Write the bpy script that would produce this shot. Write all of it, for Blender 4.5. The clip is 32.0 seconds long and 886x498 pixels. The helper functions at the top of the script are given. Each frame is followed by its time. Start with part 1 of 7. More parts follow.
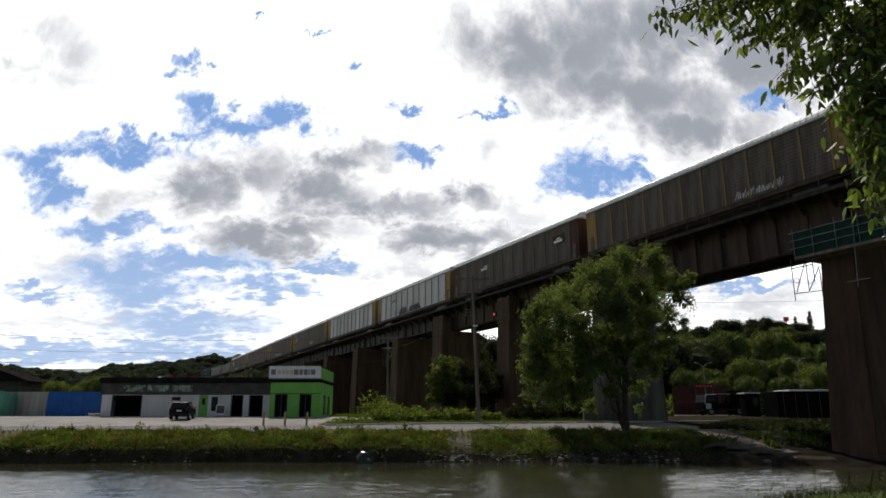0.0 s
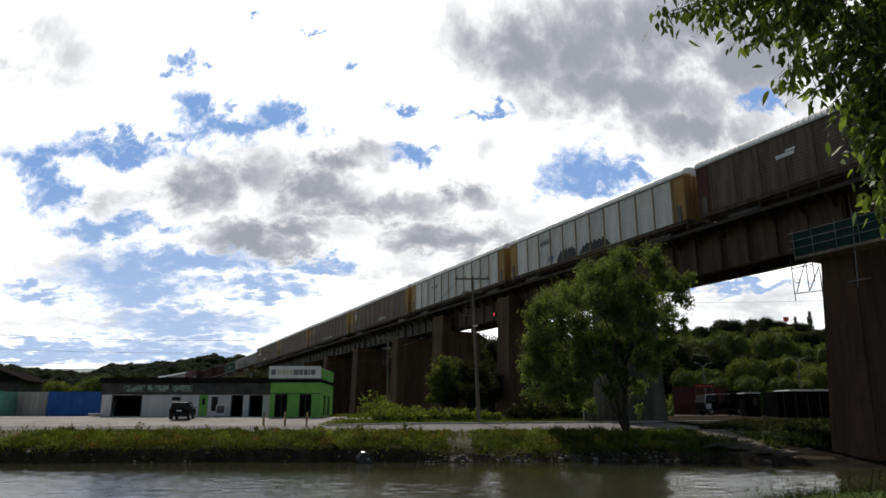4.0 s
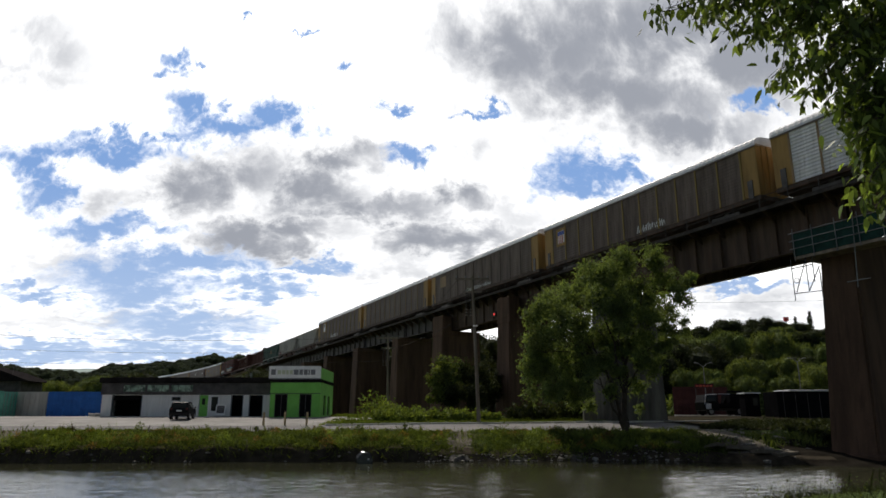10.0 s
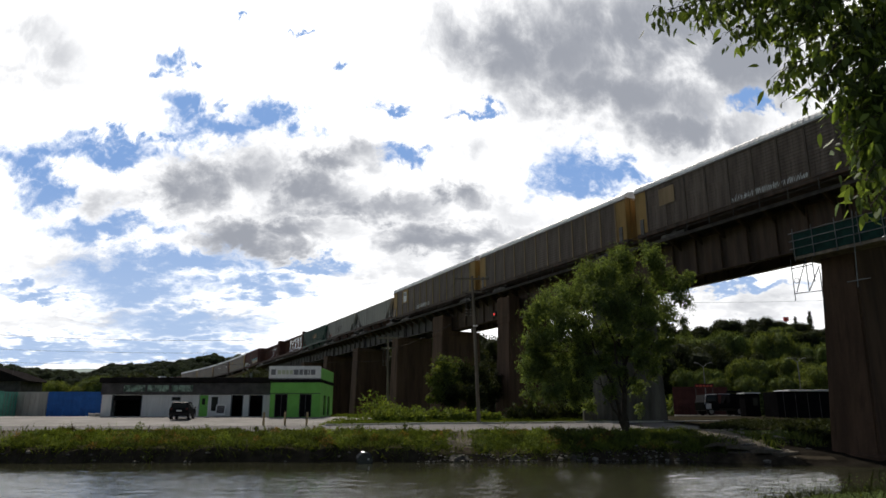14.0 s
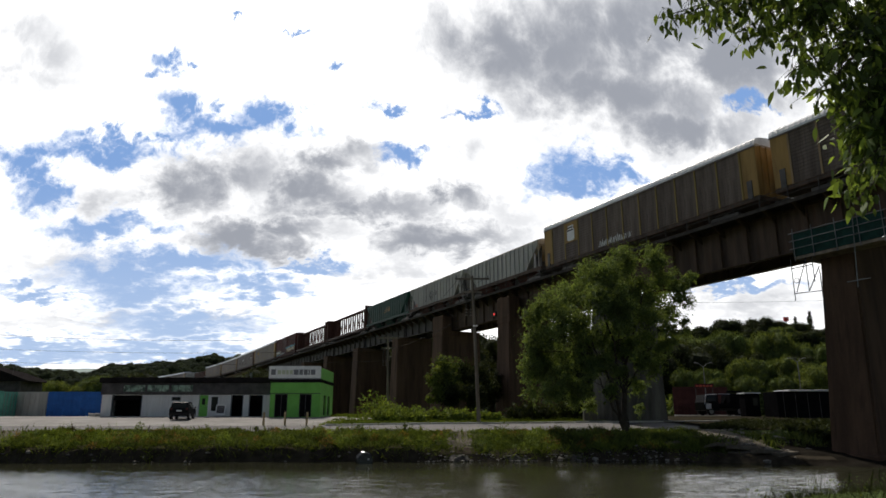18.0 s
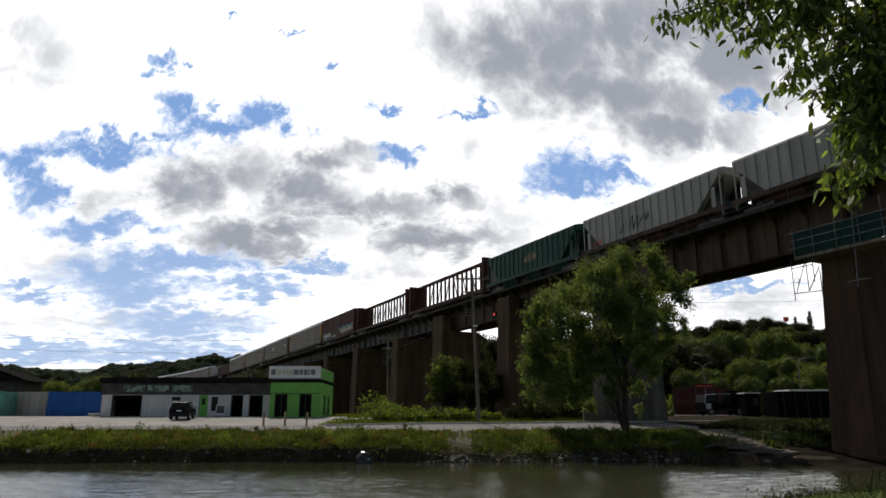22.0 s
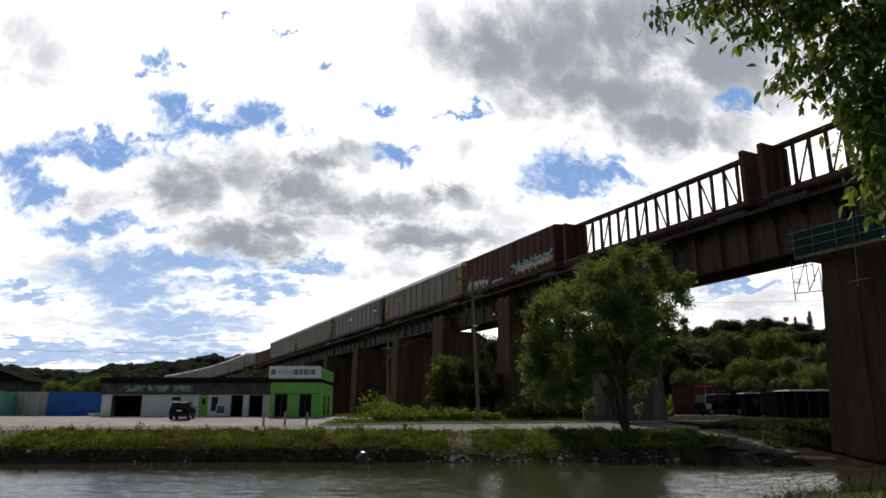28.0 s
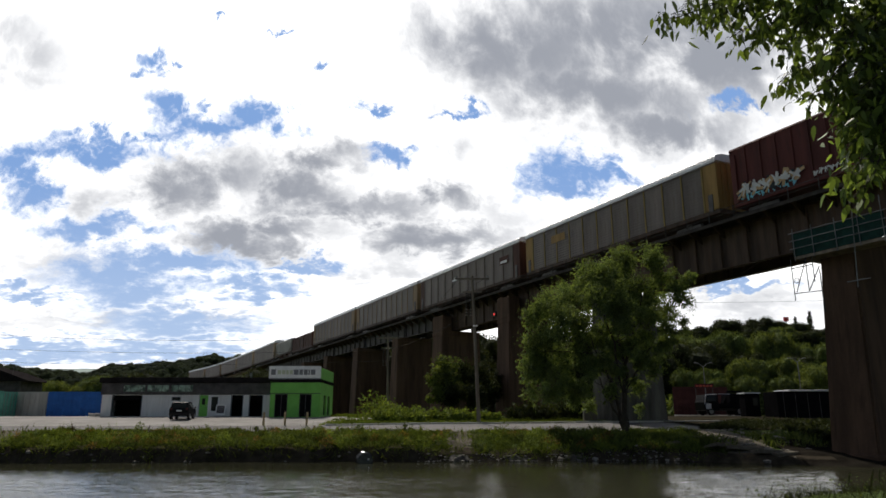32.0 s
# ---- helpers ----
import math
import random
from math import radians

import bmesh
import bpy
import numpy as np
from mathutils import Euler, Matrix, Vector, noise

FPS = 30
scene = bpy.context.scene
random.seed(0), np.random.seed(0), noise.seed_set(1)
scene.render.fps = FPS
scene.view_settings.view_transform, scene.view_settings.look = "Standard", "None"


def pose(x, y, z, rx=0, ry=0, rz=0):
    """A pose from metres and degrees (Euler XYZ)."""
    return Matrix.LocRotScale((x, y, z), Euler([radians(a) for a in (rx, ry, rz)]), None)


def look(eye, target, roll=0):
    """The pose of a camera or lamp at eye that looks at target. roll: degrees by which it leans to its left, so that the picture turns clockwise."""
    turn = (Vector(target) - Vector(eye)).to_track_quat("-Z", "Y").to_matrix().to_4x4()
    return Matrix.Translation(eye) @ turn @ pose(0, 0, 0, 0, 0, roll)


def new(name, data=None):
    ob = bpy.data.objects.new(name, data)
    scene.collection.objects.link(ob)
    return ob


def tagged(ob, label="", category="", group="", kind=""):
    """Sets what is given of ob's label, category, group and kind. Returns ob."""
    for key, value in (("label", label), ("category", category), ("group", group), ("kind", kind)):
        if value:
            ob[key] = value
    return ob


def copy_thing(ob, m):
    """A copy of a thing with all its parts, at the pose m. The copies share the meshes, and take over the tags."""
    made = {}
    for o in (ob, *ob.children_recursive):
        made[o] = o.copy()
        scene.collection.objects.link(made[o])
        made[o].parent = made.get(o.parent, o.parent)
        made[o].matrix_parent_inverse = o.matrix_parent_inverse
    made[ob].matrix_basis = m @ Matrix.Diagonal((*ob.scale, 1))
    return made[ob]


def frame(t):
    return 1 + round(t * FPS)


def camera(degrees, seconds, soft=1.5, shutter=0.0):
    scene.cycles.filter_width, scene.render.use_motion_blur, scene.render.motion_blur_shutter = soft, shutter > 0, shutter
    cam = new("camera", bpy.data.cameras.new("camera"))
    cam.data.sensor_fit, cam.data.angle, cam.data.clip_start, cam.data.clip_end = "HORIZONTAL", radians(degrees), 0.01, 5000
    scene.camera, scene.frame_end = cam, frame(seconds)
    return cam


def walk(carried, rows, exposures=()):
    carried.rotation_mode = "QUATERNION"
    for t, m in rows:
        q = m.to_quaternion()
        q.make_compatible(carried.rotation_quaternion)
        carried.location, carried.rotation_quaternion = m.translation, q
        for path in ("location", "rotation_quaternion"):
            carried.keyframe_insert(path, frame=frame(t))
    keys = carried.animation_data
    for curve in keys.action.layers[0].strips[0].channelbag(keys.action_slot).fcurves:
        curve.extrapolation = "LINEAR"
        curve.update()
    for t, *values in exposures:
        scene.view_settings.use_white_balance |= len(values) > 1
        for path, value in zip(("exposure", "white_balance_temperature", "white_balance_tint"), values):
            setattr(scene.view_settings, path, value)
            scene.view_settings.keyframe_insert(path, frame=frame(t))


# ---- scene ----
EYE = 2.6                      # eye height over the river's surface
cam = camera(66.3, 32.0, soft=1.6)
STAND = pose(0, 0, EYE, 90 + 13.99, 0, 0)
walk(cam, [(0.0, STAND), (32.0, STAND)])
scene.view_settings.exposure = 0.0

# ---- daylight: broken cloud, a high sun ahead and to one side ----
SUN_EL, SUN_AZ = radians(56), radians(-18)      # azimuth from +Y towards +X
sun = new("sun", bpy.data.lights.new("sun", "SUN"))
sun.data.energy, sun.data.angle, sun.data.color = 3.6, radians(0.6), (1.0, 0.93, 0.84)
sun_way = Vector((math.sin(SUN_AZ) * math.cos(SUN_EL), math.cos(SUN_AZ) * math.cos(SUN_EL), math.sin(SUN_EL)))
sun.matrix_world = look(tuple(sun_way * 100), (0, 0, 0))


def link(tree, a, b):
    tree.links.new(a, b)


def node(tree, kind, **values):
    n = tree.nodes.new(kind)
    for key, value in values.items():
        if key in n.inputs:
            n.inputs[key].default_value = value
    return n


def math_node(tree, op, a, b=None, c=None, clamp=False):
    n = tree.nodes.new("ShaderNodeMath")
    n.operation, n.use_clamp = op, clamp
    for i, v in enumerate((a, b, c)):
        if v is None:
            continue
        if isinstance(v, (int, float)):
            n.inputs[i].default_value = v
        else:
            tree.links.new(v, n.inputs[i])
    return n.outputs[0]


def mix_colour(tree, fac, a, b):
    n = tree.nodes.new("ShaderNodeMix")
    n.data_type = "RGBA"
    for socket, v in ((n.inputs[0], fac), (n.inputs[6], a), (n.inputs[7], b)):
        if hasattr(v, "default_value") and not isinstance(v, (tuple, list, float, int)):
            tree.links.new(v, socket)
        else:
            socket.default_value = v if isinstance(v, (float, int)) else (*v[:3], 1)
    return n.outputs[2]


def ramp(tree, value, low, high):
    n = tree.nodes.new("ShaderNodeMapRange")
    n.interpolation_type = "SMOOTHSTEP"
    n.inputs[1].default_value, n.inputs[2].default_value = low, high
    tree.links.new(value, n.inputs[0])
    return n.outputs[0]


def noise_node(tree, vector, scale, detail=4, rough=0.55, distortion=0.0):
    n = tree.nodes.new("ShaderNodeTexNoise")
    n.inputs["Scale"].default_value, n.inputs["Detail"].default_value = scale, detail
    n.inputs["Roughness"].default_value, n.inputs["Distortion"].default_value = rough, distortion
    if vector is not None:
        tree.links.new(vector, n.inputs["Vector"])
    return n


def sky_world():
    world = bpy.data.worlds.new("sky")
    scene.world = world
    world.use_nodes = True
    tree = world.node_tree
    tree.nodes.clear()
    out = tree.nodes.new("ShaderNodeOutputWorld")
    sky = tree.nodes.new("ShaderNodeTexSky")
    sky.sky_type, sky.sun_disc = "NISHITA", False
    sky.sun_elevation, sky.sun_rotation = SUN_EL, SUN_AZ
    sky.air_density, sky.dust_density, sky.ozone_density = 1.0, 0.6, 1.5
    blue = node(tree, "ShaderNodeBackground", Strength=0.05)
    link(tree, sky.outputs[0], blue.inputs[0])
    co = tree.nodes.new("ShaderNodeTexCoord")
    cover = noise_node(tree, co.outputs["Generated"], 2.6, 6, 0.6)
    cloud = node(tree, "ShaderNodeBackground", Strength=0.18)
    cloud.inputs[0].default_value = (1.0, 0.95, 0.97, 1)
    mix = tree.nodes.new("ShaderNodeMixShader")
    # broken cloud all over, thinner towards the horizon where the blue shows
    sep = tree.nodes.new("ShaderNodeSeparateXYZ")
    link(tree, co.outputs["Generated"], sep.inputs[0])
    up = ramp(tree, sep.outputs[2], 0.3, 0.62)
    fac = math_node(tree, "MULTIPLY", ramp(tree, cover.outputs[0], 0.44, 0.58), up)
    link(tree, fac, mix.inputs[0])
    link(tree, blue.outputs[0], mix.inputs[1])
    link(tree, cloud.outputs[0], mix.inputs[2])
    link(tree, mix.outputs[0], out.inputs[0])


sky_world()

# ---- a cloud layer that drifts ----
CLOUD_H = 300.0


def sky_places(rows):
    """(x, y, rx, ry) in hundredths of a picture's half width, to the layer's own slopes (side, rise)."""
    f, tilt = 1200.0, math.atan(299 / 1200)
    done = []
    for x, y, rx, ry in rows:
        u, v = (x - 784) / f, (441 - y) / f
        w = (u, math.cos(tilt) - v * math.sin(tilt), math.sin(tilt) + v * math.cos(tilt))
        done.append((w[0] / w[1], w[2] / w[1], rx / f, ry / f))
    return done


# gaps of blue between the clouds, and the clouds' grey undersides
GAPS = [(352, 196, 42, 38), (500, 212, 62, 32), (428, 228, 120, 22), (200, 262, 130, 28), (75, 285, 70, 32), (100, 330, 44, 36), (250, 240, 60, 14), (400, 104, 16, 6), (560, 60, 14, 6), (445, 14, 8, 8),
        (185, 408, 100, 28), (338, 104, 26, 22), (318, 130, 40, 9), (636, 122, 26, 7), (715, 190, 34, 11), (730, 274, 38, 20),
        (852, 198, 30, 8), (1052, 308, 92, 44), (1085, 300, 60, 34), (1005, 330, 56, 30), (1340, 188, 40, 14), (1380, 200, 34, 10)]
LOW_GAPS = [(330, 468, 150, 26), (240, 505, 120, 34), (470, 510, 90, 18), (330, 575, 130, 30), (60, 622, 180, 16), (300, 628, 200, 22), (60, 520, 60, 14),
            (560, 470, 60, 12), (1300, 506, 120, 9)]
GREYS = [(980, 80, 170, 90), (1190, 60, 240, 110), (1130, 165, 230, 65), (1340, 110, 200, 90), (1250, 225, 110, 42), (350, 335, 80, 48),
         (420, 315, 90, 50), (620, 285, 80, 32), (670, 368, 150, 32), (500, 420, 130, 30), (815, 428, 120, 30), (825, 352, 55, 28), (580, 340, 90, 40)]
FAINT_GREYS = [(1245, 268, 90, 36), (930, 250, 110, 26), (890, 385, 120, 30), (240, 350, 90, 30), (420, 560, 120, 14), (180, 560, 110, 16), (110, 60, 70, 50), (165, 95, 60, 60), (130, 145, 110, 30), (60, 110, 60, 24), (90, 470, 120, 30), (60, 575, 130, 22), (700, 470, 120, 22), (1330, 540, 120, 22), (1390, 530, 130, 36), (1290, 520, 110, 20)]


def cloud_layer():
    bm = bmesh.new()
    ys = [425, 500, 620, 800, 1100, 1600, 2400, 3300, 4300]
    xs = [-3600, -1800, -700, 0, 700, 1800, 3600]
    grid = [[bm.verts.new((x, y, 0)) for x in xs] for y in ys]
    for j in range(len(ys) - 1):
        for i in range(len(xs) - 1):
            bm.faces.new((grid[j][i], grid[j][i + 1], grid[j + 1][i + 1], grid[j + 1][i]))
    me = bpy.data.meshes.new("cloud_layer")
    bm.to_mesh(me)
    bm.free()
    mat = bpy.data.materials.new("cloud")
    mat.use_nodes = True
    tree = mat.node_tree
    tree.nodes.clear()
    out = tree.nodes.new("ShaderNodeOutputMaterial")
    co = tree.nodes.new("ShaderNodeTexCoord")
    sep = tree.nodes.new("ShaderNodeSeparateXYZ")
    link(tree, co.outputs["Object"], sep.inputs[0])
    side = math_node(tree, "DIVIDE", sep.outputs[0], sep.outputs[1])
    rise = math_node(tree, "DIVIDE", CLOUD_H, sep.outputs[1])
    # billows, flattened towards the horizon
    depth = math_node(tree, "LOGARITHM", rise, 2.718)
    comb = tree.nodes.new("ShaderNodeCombineXYZ")
    link(tree, math_node(tree, "MULTIPLY", side, 3.0), comb.inputs[0])
    link(tree, math_node(tree, "MULTIPLY", depth, 1.25), comb.inputs[1])
    billow = noise_node(tree, comb.outputs[0], 3.4, 10, 0.62, 0.25)
    coarse = noise_node(tree, comb.outputs[0], 1.7, 5, 0.55)
    fine = noise_node(tree, comb.outputs[0], 8.0, 8, 0.62, 0.3)
    bend_x = math_node(tree, "MULTIPLY", math_node(tree, "SUBTRACT", billow.outputs[0], 0.5), 0.16)
    sep_b = tree.nodes.new("ShaderNodeSeparateColor")
    link(tree, billow.outputs[1], sep_b.inputs[0])
    bend_y = math_node(tree, "MULTIPLY", math_node(tree, "SUBTRACT", sep_b.outputs[1], 0.5), 0.11)
    sep_f = tree.nodes.new("ShaderNodeSeparateColor")
    link(tree, fine.outputs[1], sep_f.inputs[0])
    bend_x = math_node(tree, "MULTIPLY_ADD", math_node(tree, "SUBTRACT", sep_f.outputs[0], 0.5), 0.12, bend_x)
    bend_y = math_node(tree, "MULTIPLY_ADD", math_node(tree, "SUBTRACT", sep_f.outputs[2], 0.5), 0.08, bend_y)
    px, py = math_node(tree, "ADD", side, bend_x), math_node(tree, "ADD", rise, bend_y)

    def spots(rows, power):
        total = None
        for cx, cy, rx, ry in sky_places(rows):
            ax = math_node(tree, "MULTIPLY", math_node(tree, "SUBTRACT", px, cx), 1 / rx)
            ay = math_node(tree, "MULTIPLY", math_node(tree, "SUBTRACT", py, cy), 1 / ry)
            d = math_node(tree, "MULTIPLY_ADD", ay, ay, math_node(tree, "MULTIPLY", ax, ax))
            s = math_node(tree, "EXPONENT", math_node(tree, "MULTIPLY", d, -power))
            total = s if total is None else math_node(tree, "MAXIMUM", total, s)
        return total

    gap = math_node(tree, "MAXIMUM", spots(GAPS, 0.42), spots(LOW_GAPS, 0.4))
    shred = noise_node(tree, comb.outputs[0], 13.0, 9, 0.68, 0.5)
    wisps = math_node(tree, "MULTIPLY", math_node(tree, "SUBTRACT", fine.outputs[0], 0.5), 1.2)
    wisps = math_node(tree, "MULTIPLY_ADD", math_node(tree, "SUBTRACT", shred.outputs[0], 0.5), 0.9, wisps)
    wisps = math_node(tree, "MULTIPLY", wisps, math_node(tree, "MULTIPLY_ADD", ramp(tree, rise, 0.08, 0.36), 0.6, 0.4))
    rag = math_node(tree, "SUBTRACT", gap, wisps)
    solid = math_node(tree, "SUBTRACT", 1.0, ramp(tree, rag, 0.33, 0.98))
    dim = math_node(tree, "MULTIPLY", math_node(tree, "MAXIMUM", spots(GREYS, 0.42), math_node(tree, "MULTIPLY", spots(FAINT_GREYS, 0.42), 0.52)), ramp(tree, billow.outputs[0], 0.05, 0.6))
    dim = math_node(tree, "ADD", dim, math_node(tree, "MULTIPLY", math_node(tree, "SUBTRACT", fine.outputs[0], 0.5), 0.28))
    dim = math_node(tree, "ADD", dim, math_node(tree, "MULTIPLY", math_node(tree, "SUBTRACT", coarse.outputs[0], 0.5), 0.7))
    shade = ramp(tree, dim, 0.0, 1.0)
    tint = mix_colour(tree, shade, (1.36, 1.36, 1.36), (0.35, 0.37, 0.42))
    glow = node(tree, "ShaderNodeEmission", Strength=1.0)
    blue = mix_colour(tree, ramp(tree, rise, 0.04, 0.42), (0.46, 0.6, 0.84), (0.225, 0.385, 0.72))
    link(tree, mix_colour(tree, solid, blue, tint), glow.inputs[0])
    link(tree, glow.outputs[0], out.inputs[0])
    me.materials.append(mat)
    ob = tagged(new("backdrop", me), "broken white and grey cloud over blue sky", "sky", kind="structure")
    ob.matrix_world = pose(0, 0, CLOUD_H + EYE)
    return ob


clouds = cloud_layer()

# ---- materials ----
def material(name, colour, rough=0.8, metal=0.0, vary=0.25, scale=1.2, fine=25.0, bump=0.3, dirt=None, dirt_amount=0.0, piece=0.0, spec=0.2, streak=False):
    mat = bpy.data.materials.new(name)
    mat.use_nodes = True
    tree = mat.node_tree
    bsdf = tree.nodes["Principled BSDF"]
    co = tree.nodes.new("ShaderNodeTexCoord")
    vec = co.outputs["Object"]
    if streak:
        mp = tree.nodes.new("ShaderNodeMapping")
        mp.inputs["Scale"].default_value = (1, 1, 0.12)
        link(tree, vec, mp.inputs[0])
        vec_big = mp.outputs[0]
    else:
        vec_big = vec
    big = noise_node(tree, vec_big, scale, 6, 0.6)
    small = noise_node(tree, vec, fine, 5, 0.6)
    dark = tuple(c * (1 - vary) for c in colour)
    light = tuple(min(1, c * (1 + vary)) for c in colour)
    col = mix_colour(tree, ramp(tree, big.outputs[0], 0.3, 0.7), dark, light)
    grain = math_node(tree, "MULTIPLY_ADD", small.outputs[0], 0.5 * min(1, vary * 2), 1 - 0.25 * min(1, vary * 2))
    if piece:
        info = tree.nodes.new("ShaderNodeObjectInfo")
        grain = math_node(tree, "MULTIPLY", grain, math_node(tree, "MULTIPLY_ADD", info.outputs["Random"], 2 * piece, 1 - piece))
    if dirt:
        patch = noise_node(tree, vec_big, scale * 2.3, 8, 0.7)
        col = mix_colour(tree, math_node(tree, "MULTIPLY", ramp(tree, patch.outputs[0], 0.5, 0.72), dirt_amount), col, dirt)
    scale_n = tree.nodes.new("ShaderNodeVectorMath")
    scale_n.operation = "SCALE"
    link(tree, col, scale_n.inputs[0])
    link(tree, grain, scale_n.inputs["Scale"])
    link(tree, scale_n.outputs[0], bsdf.inputs["Base Color"])
    bsdf.inputs["Roughness"].default_value, bsdf.inputs["Metallic"].default_value = rough, metal
    bsdf.inputs["Specular IOR Level"].default_value = spec
    if bump:
        b = node(tree, "ShaderNodeBump", Strength=bump, Distance=0.02)
        link(tree, small.outputs[0], b.inputs["Height"])
        link(tree, b.outputs[0], bsdf.inputs["Normal"])
    return mat


def leaf_material(name, colour, vary=0.35, through_light=0.45, gloss=0.45):
    mat = bpy.data.materials.new(name)
    mat.use_nodes = True
    tree = mat.node_tree
    tree.nodes.clear()
    out = tree.nodes.new("ShaderNodeOutputMaterial")
    geo = tree.nodes.new("ShaderNodeNewGeometry")
    colour = (colour[0] * 1.16, colour[1], colour[2])
    lo = tuple(c * (1 - vary) for c in colour)
    hi = (colour[0] * (1 + vary * 1.3), colour[1] * (1 + vary), colour[2] * (1 + vary * 0.4))
    col = mix_colour(tree, geo.outputs["Random Per Island"], lo, hi)
    # whole sprays differ in tone
    place = tree.nodes.new("ShaderNodeTexCoord")
    spray = noise_node(tree, place.outputs["Object"], 0.7, 3, 0.6)
    tone = tree.nodes.new("ShaderNodeVectorMath")
    tone.operation = "SCALE"
    link(tree, col, tone.inputs[0])
    link(tree, math_node(tree, "MULTIPLY_ADD", ramp(tree, spray.outputs[0], 0.3, 0.7), 0.75, 0.62), tone.inputs["Scale"])
    col = tone.outputs[0]
    face = node(tree, "ShaderNodeBsdfPrincipled", Roughness=gloss)
    face.inputs["Specular IOR Level"].default_value = 0.2
    link(tree, col, face.inputs["Base Color"])
    back = tree.nodes.new("ShaderNodeBsdfTranslucent")
    warm = tree.nodes.new("ShaderNodeVectorMath")
    warm.operation = "MULTIPLY"
    warm.inputs[1].default_value = (1.65, 1.55, 0.6)
    link(tree, col, warm.inputs[0])
    link(tree, warm.outputs[0], back.inputs[0])
    mix = tree.nodes.new("ShaderNodeMixShader")
    mix.inputs[0].default_value = through_light
    link(tree, face.outputs[0], mix.inputs[1])
    link(tree, back.outputs[0], mix.inputs[2])
    link(tree, mix.outputs[0], out.inputs[0])
    return mat


def water_material():
    mat = bpy.data.materials.new("river_water")
    mat.use_nodes = True
    tree = mat.node_tree
    bsdf = tree.nodes["Principled BSDF"]
    bsdf.inputs["Base Color"].default_value = (0.03, 0.031, 0.017, 1)
    bsdf.inputs["Roughness"].default_value = 0.13
    bsdf.inputs["IOR"].default_value = 1.33
    co = tree.nodes.new("ShaderNodeTexCoord")
    mp = tree.nodes.new("ShaderNodeMapping")
    mp.inputs["Scale"].default_value = (0.4, 1.1, 1)
    link(tree, co.outputs["Object"], mp.inputs[0])
    ripple = noise_node(tree, mp.outputs[0], 7.0, 3, 0.6, 0.4)
    swell = noise_node(tree, mp.outputs[0], 0.25, 2, 0.5)
    calm = ramp(tree, swell.outputs[0], 0.38, 0.62)
    sep = tree.nodes.new("ShaderNodeSeparateXYZ")
    link(tree, co.outputs["Object"], sep.inputs[0])
    lee = math_node(tree, "MULTIPLY_ADD", math_node(tree, "SUBTRACT", 1.0, ramp(tree, sep.outputs[1], 28.0, 41.0)), 0.85, 0.15)
    height = math_node(tree, "MULTIPLY", ripple.outputs[0], math_node(tree, "MULTIPLY", lee, math_node(tree, "MULTIPLY_ADD", calm, 0.7, 0.5)))
    b = node(tree, "ShaderNodeBump", Strength=1.0, Distance=0.014)
    link(tree, height, b.inputs["Height"])
    link(tree, math_node(tree, "MULTIPLY_ADD", lee, 0.12, 0.04), bsdf.inputs["Roughness"])
    link(tree, b.outputs[0], bsdf.inputs["Normal"])
    return mat


def ground_material():
    """Soil, gravel and turf by place: the yard, the banks and the meadow under the viaduct."""
    mat = bpy.data.materials.new("ground")
    mat.use_nodes = True
    tree = mat.node_tree
    bsdf = tree.nodes["Principled BSDF"]
    bsdf.inputs["Roughness"].default_value = 1.0
    bsdf.inputs["Specular IOR Level"].default_value = 0.1
    co = tree.nodes.new("ShaderNodeTexCoord")
    big = noise_node(tree, co.outputs["Object"], 0.35, 7, 0.65)
    small = noise_node(tree, co.outputs["Object"], 9.0, 6, 0.7)
    grass = mix_colour(tree, small.outputs[0], (0.035, 0.055, 0.012), (0.09, 0.13, 0.03))
    soil = mix_colour(tree, small.outputs[0], (0.04, 0.033, 0.024), (0.13, 0.11, 0.085))
    col = mix_colour(tree, ramp(tree, big.outputs[0], 0.5, 0.62), grass, soil)
    link(tree, col, bsdf.inputs["Base Color"])
    b = node(tree, "ShaderNodeBump", Strength=0.6, Distance=0.08)
    link(tree, small.outputs[0], b.inputs["Height"])
    link(tree, b.outputs[0], bsdf.inputs["Normal"])
    return mat


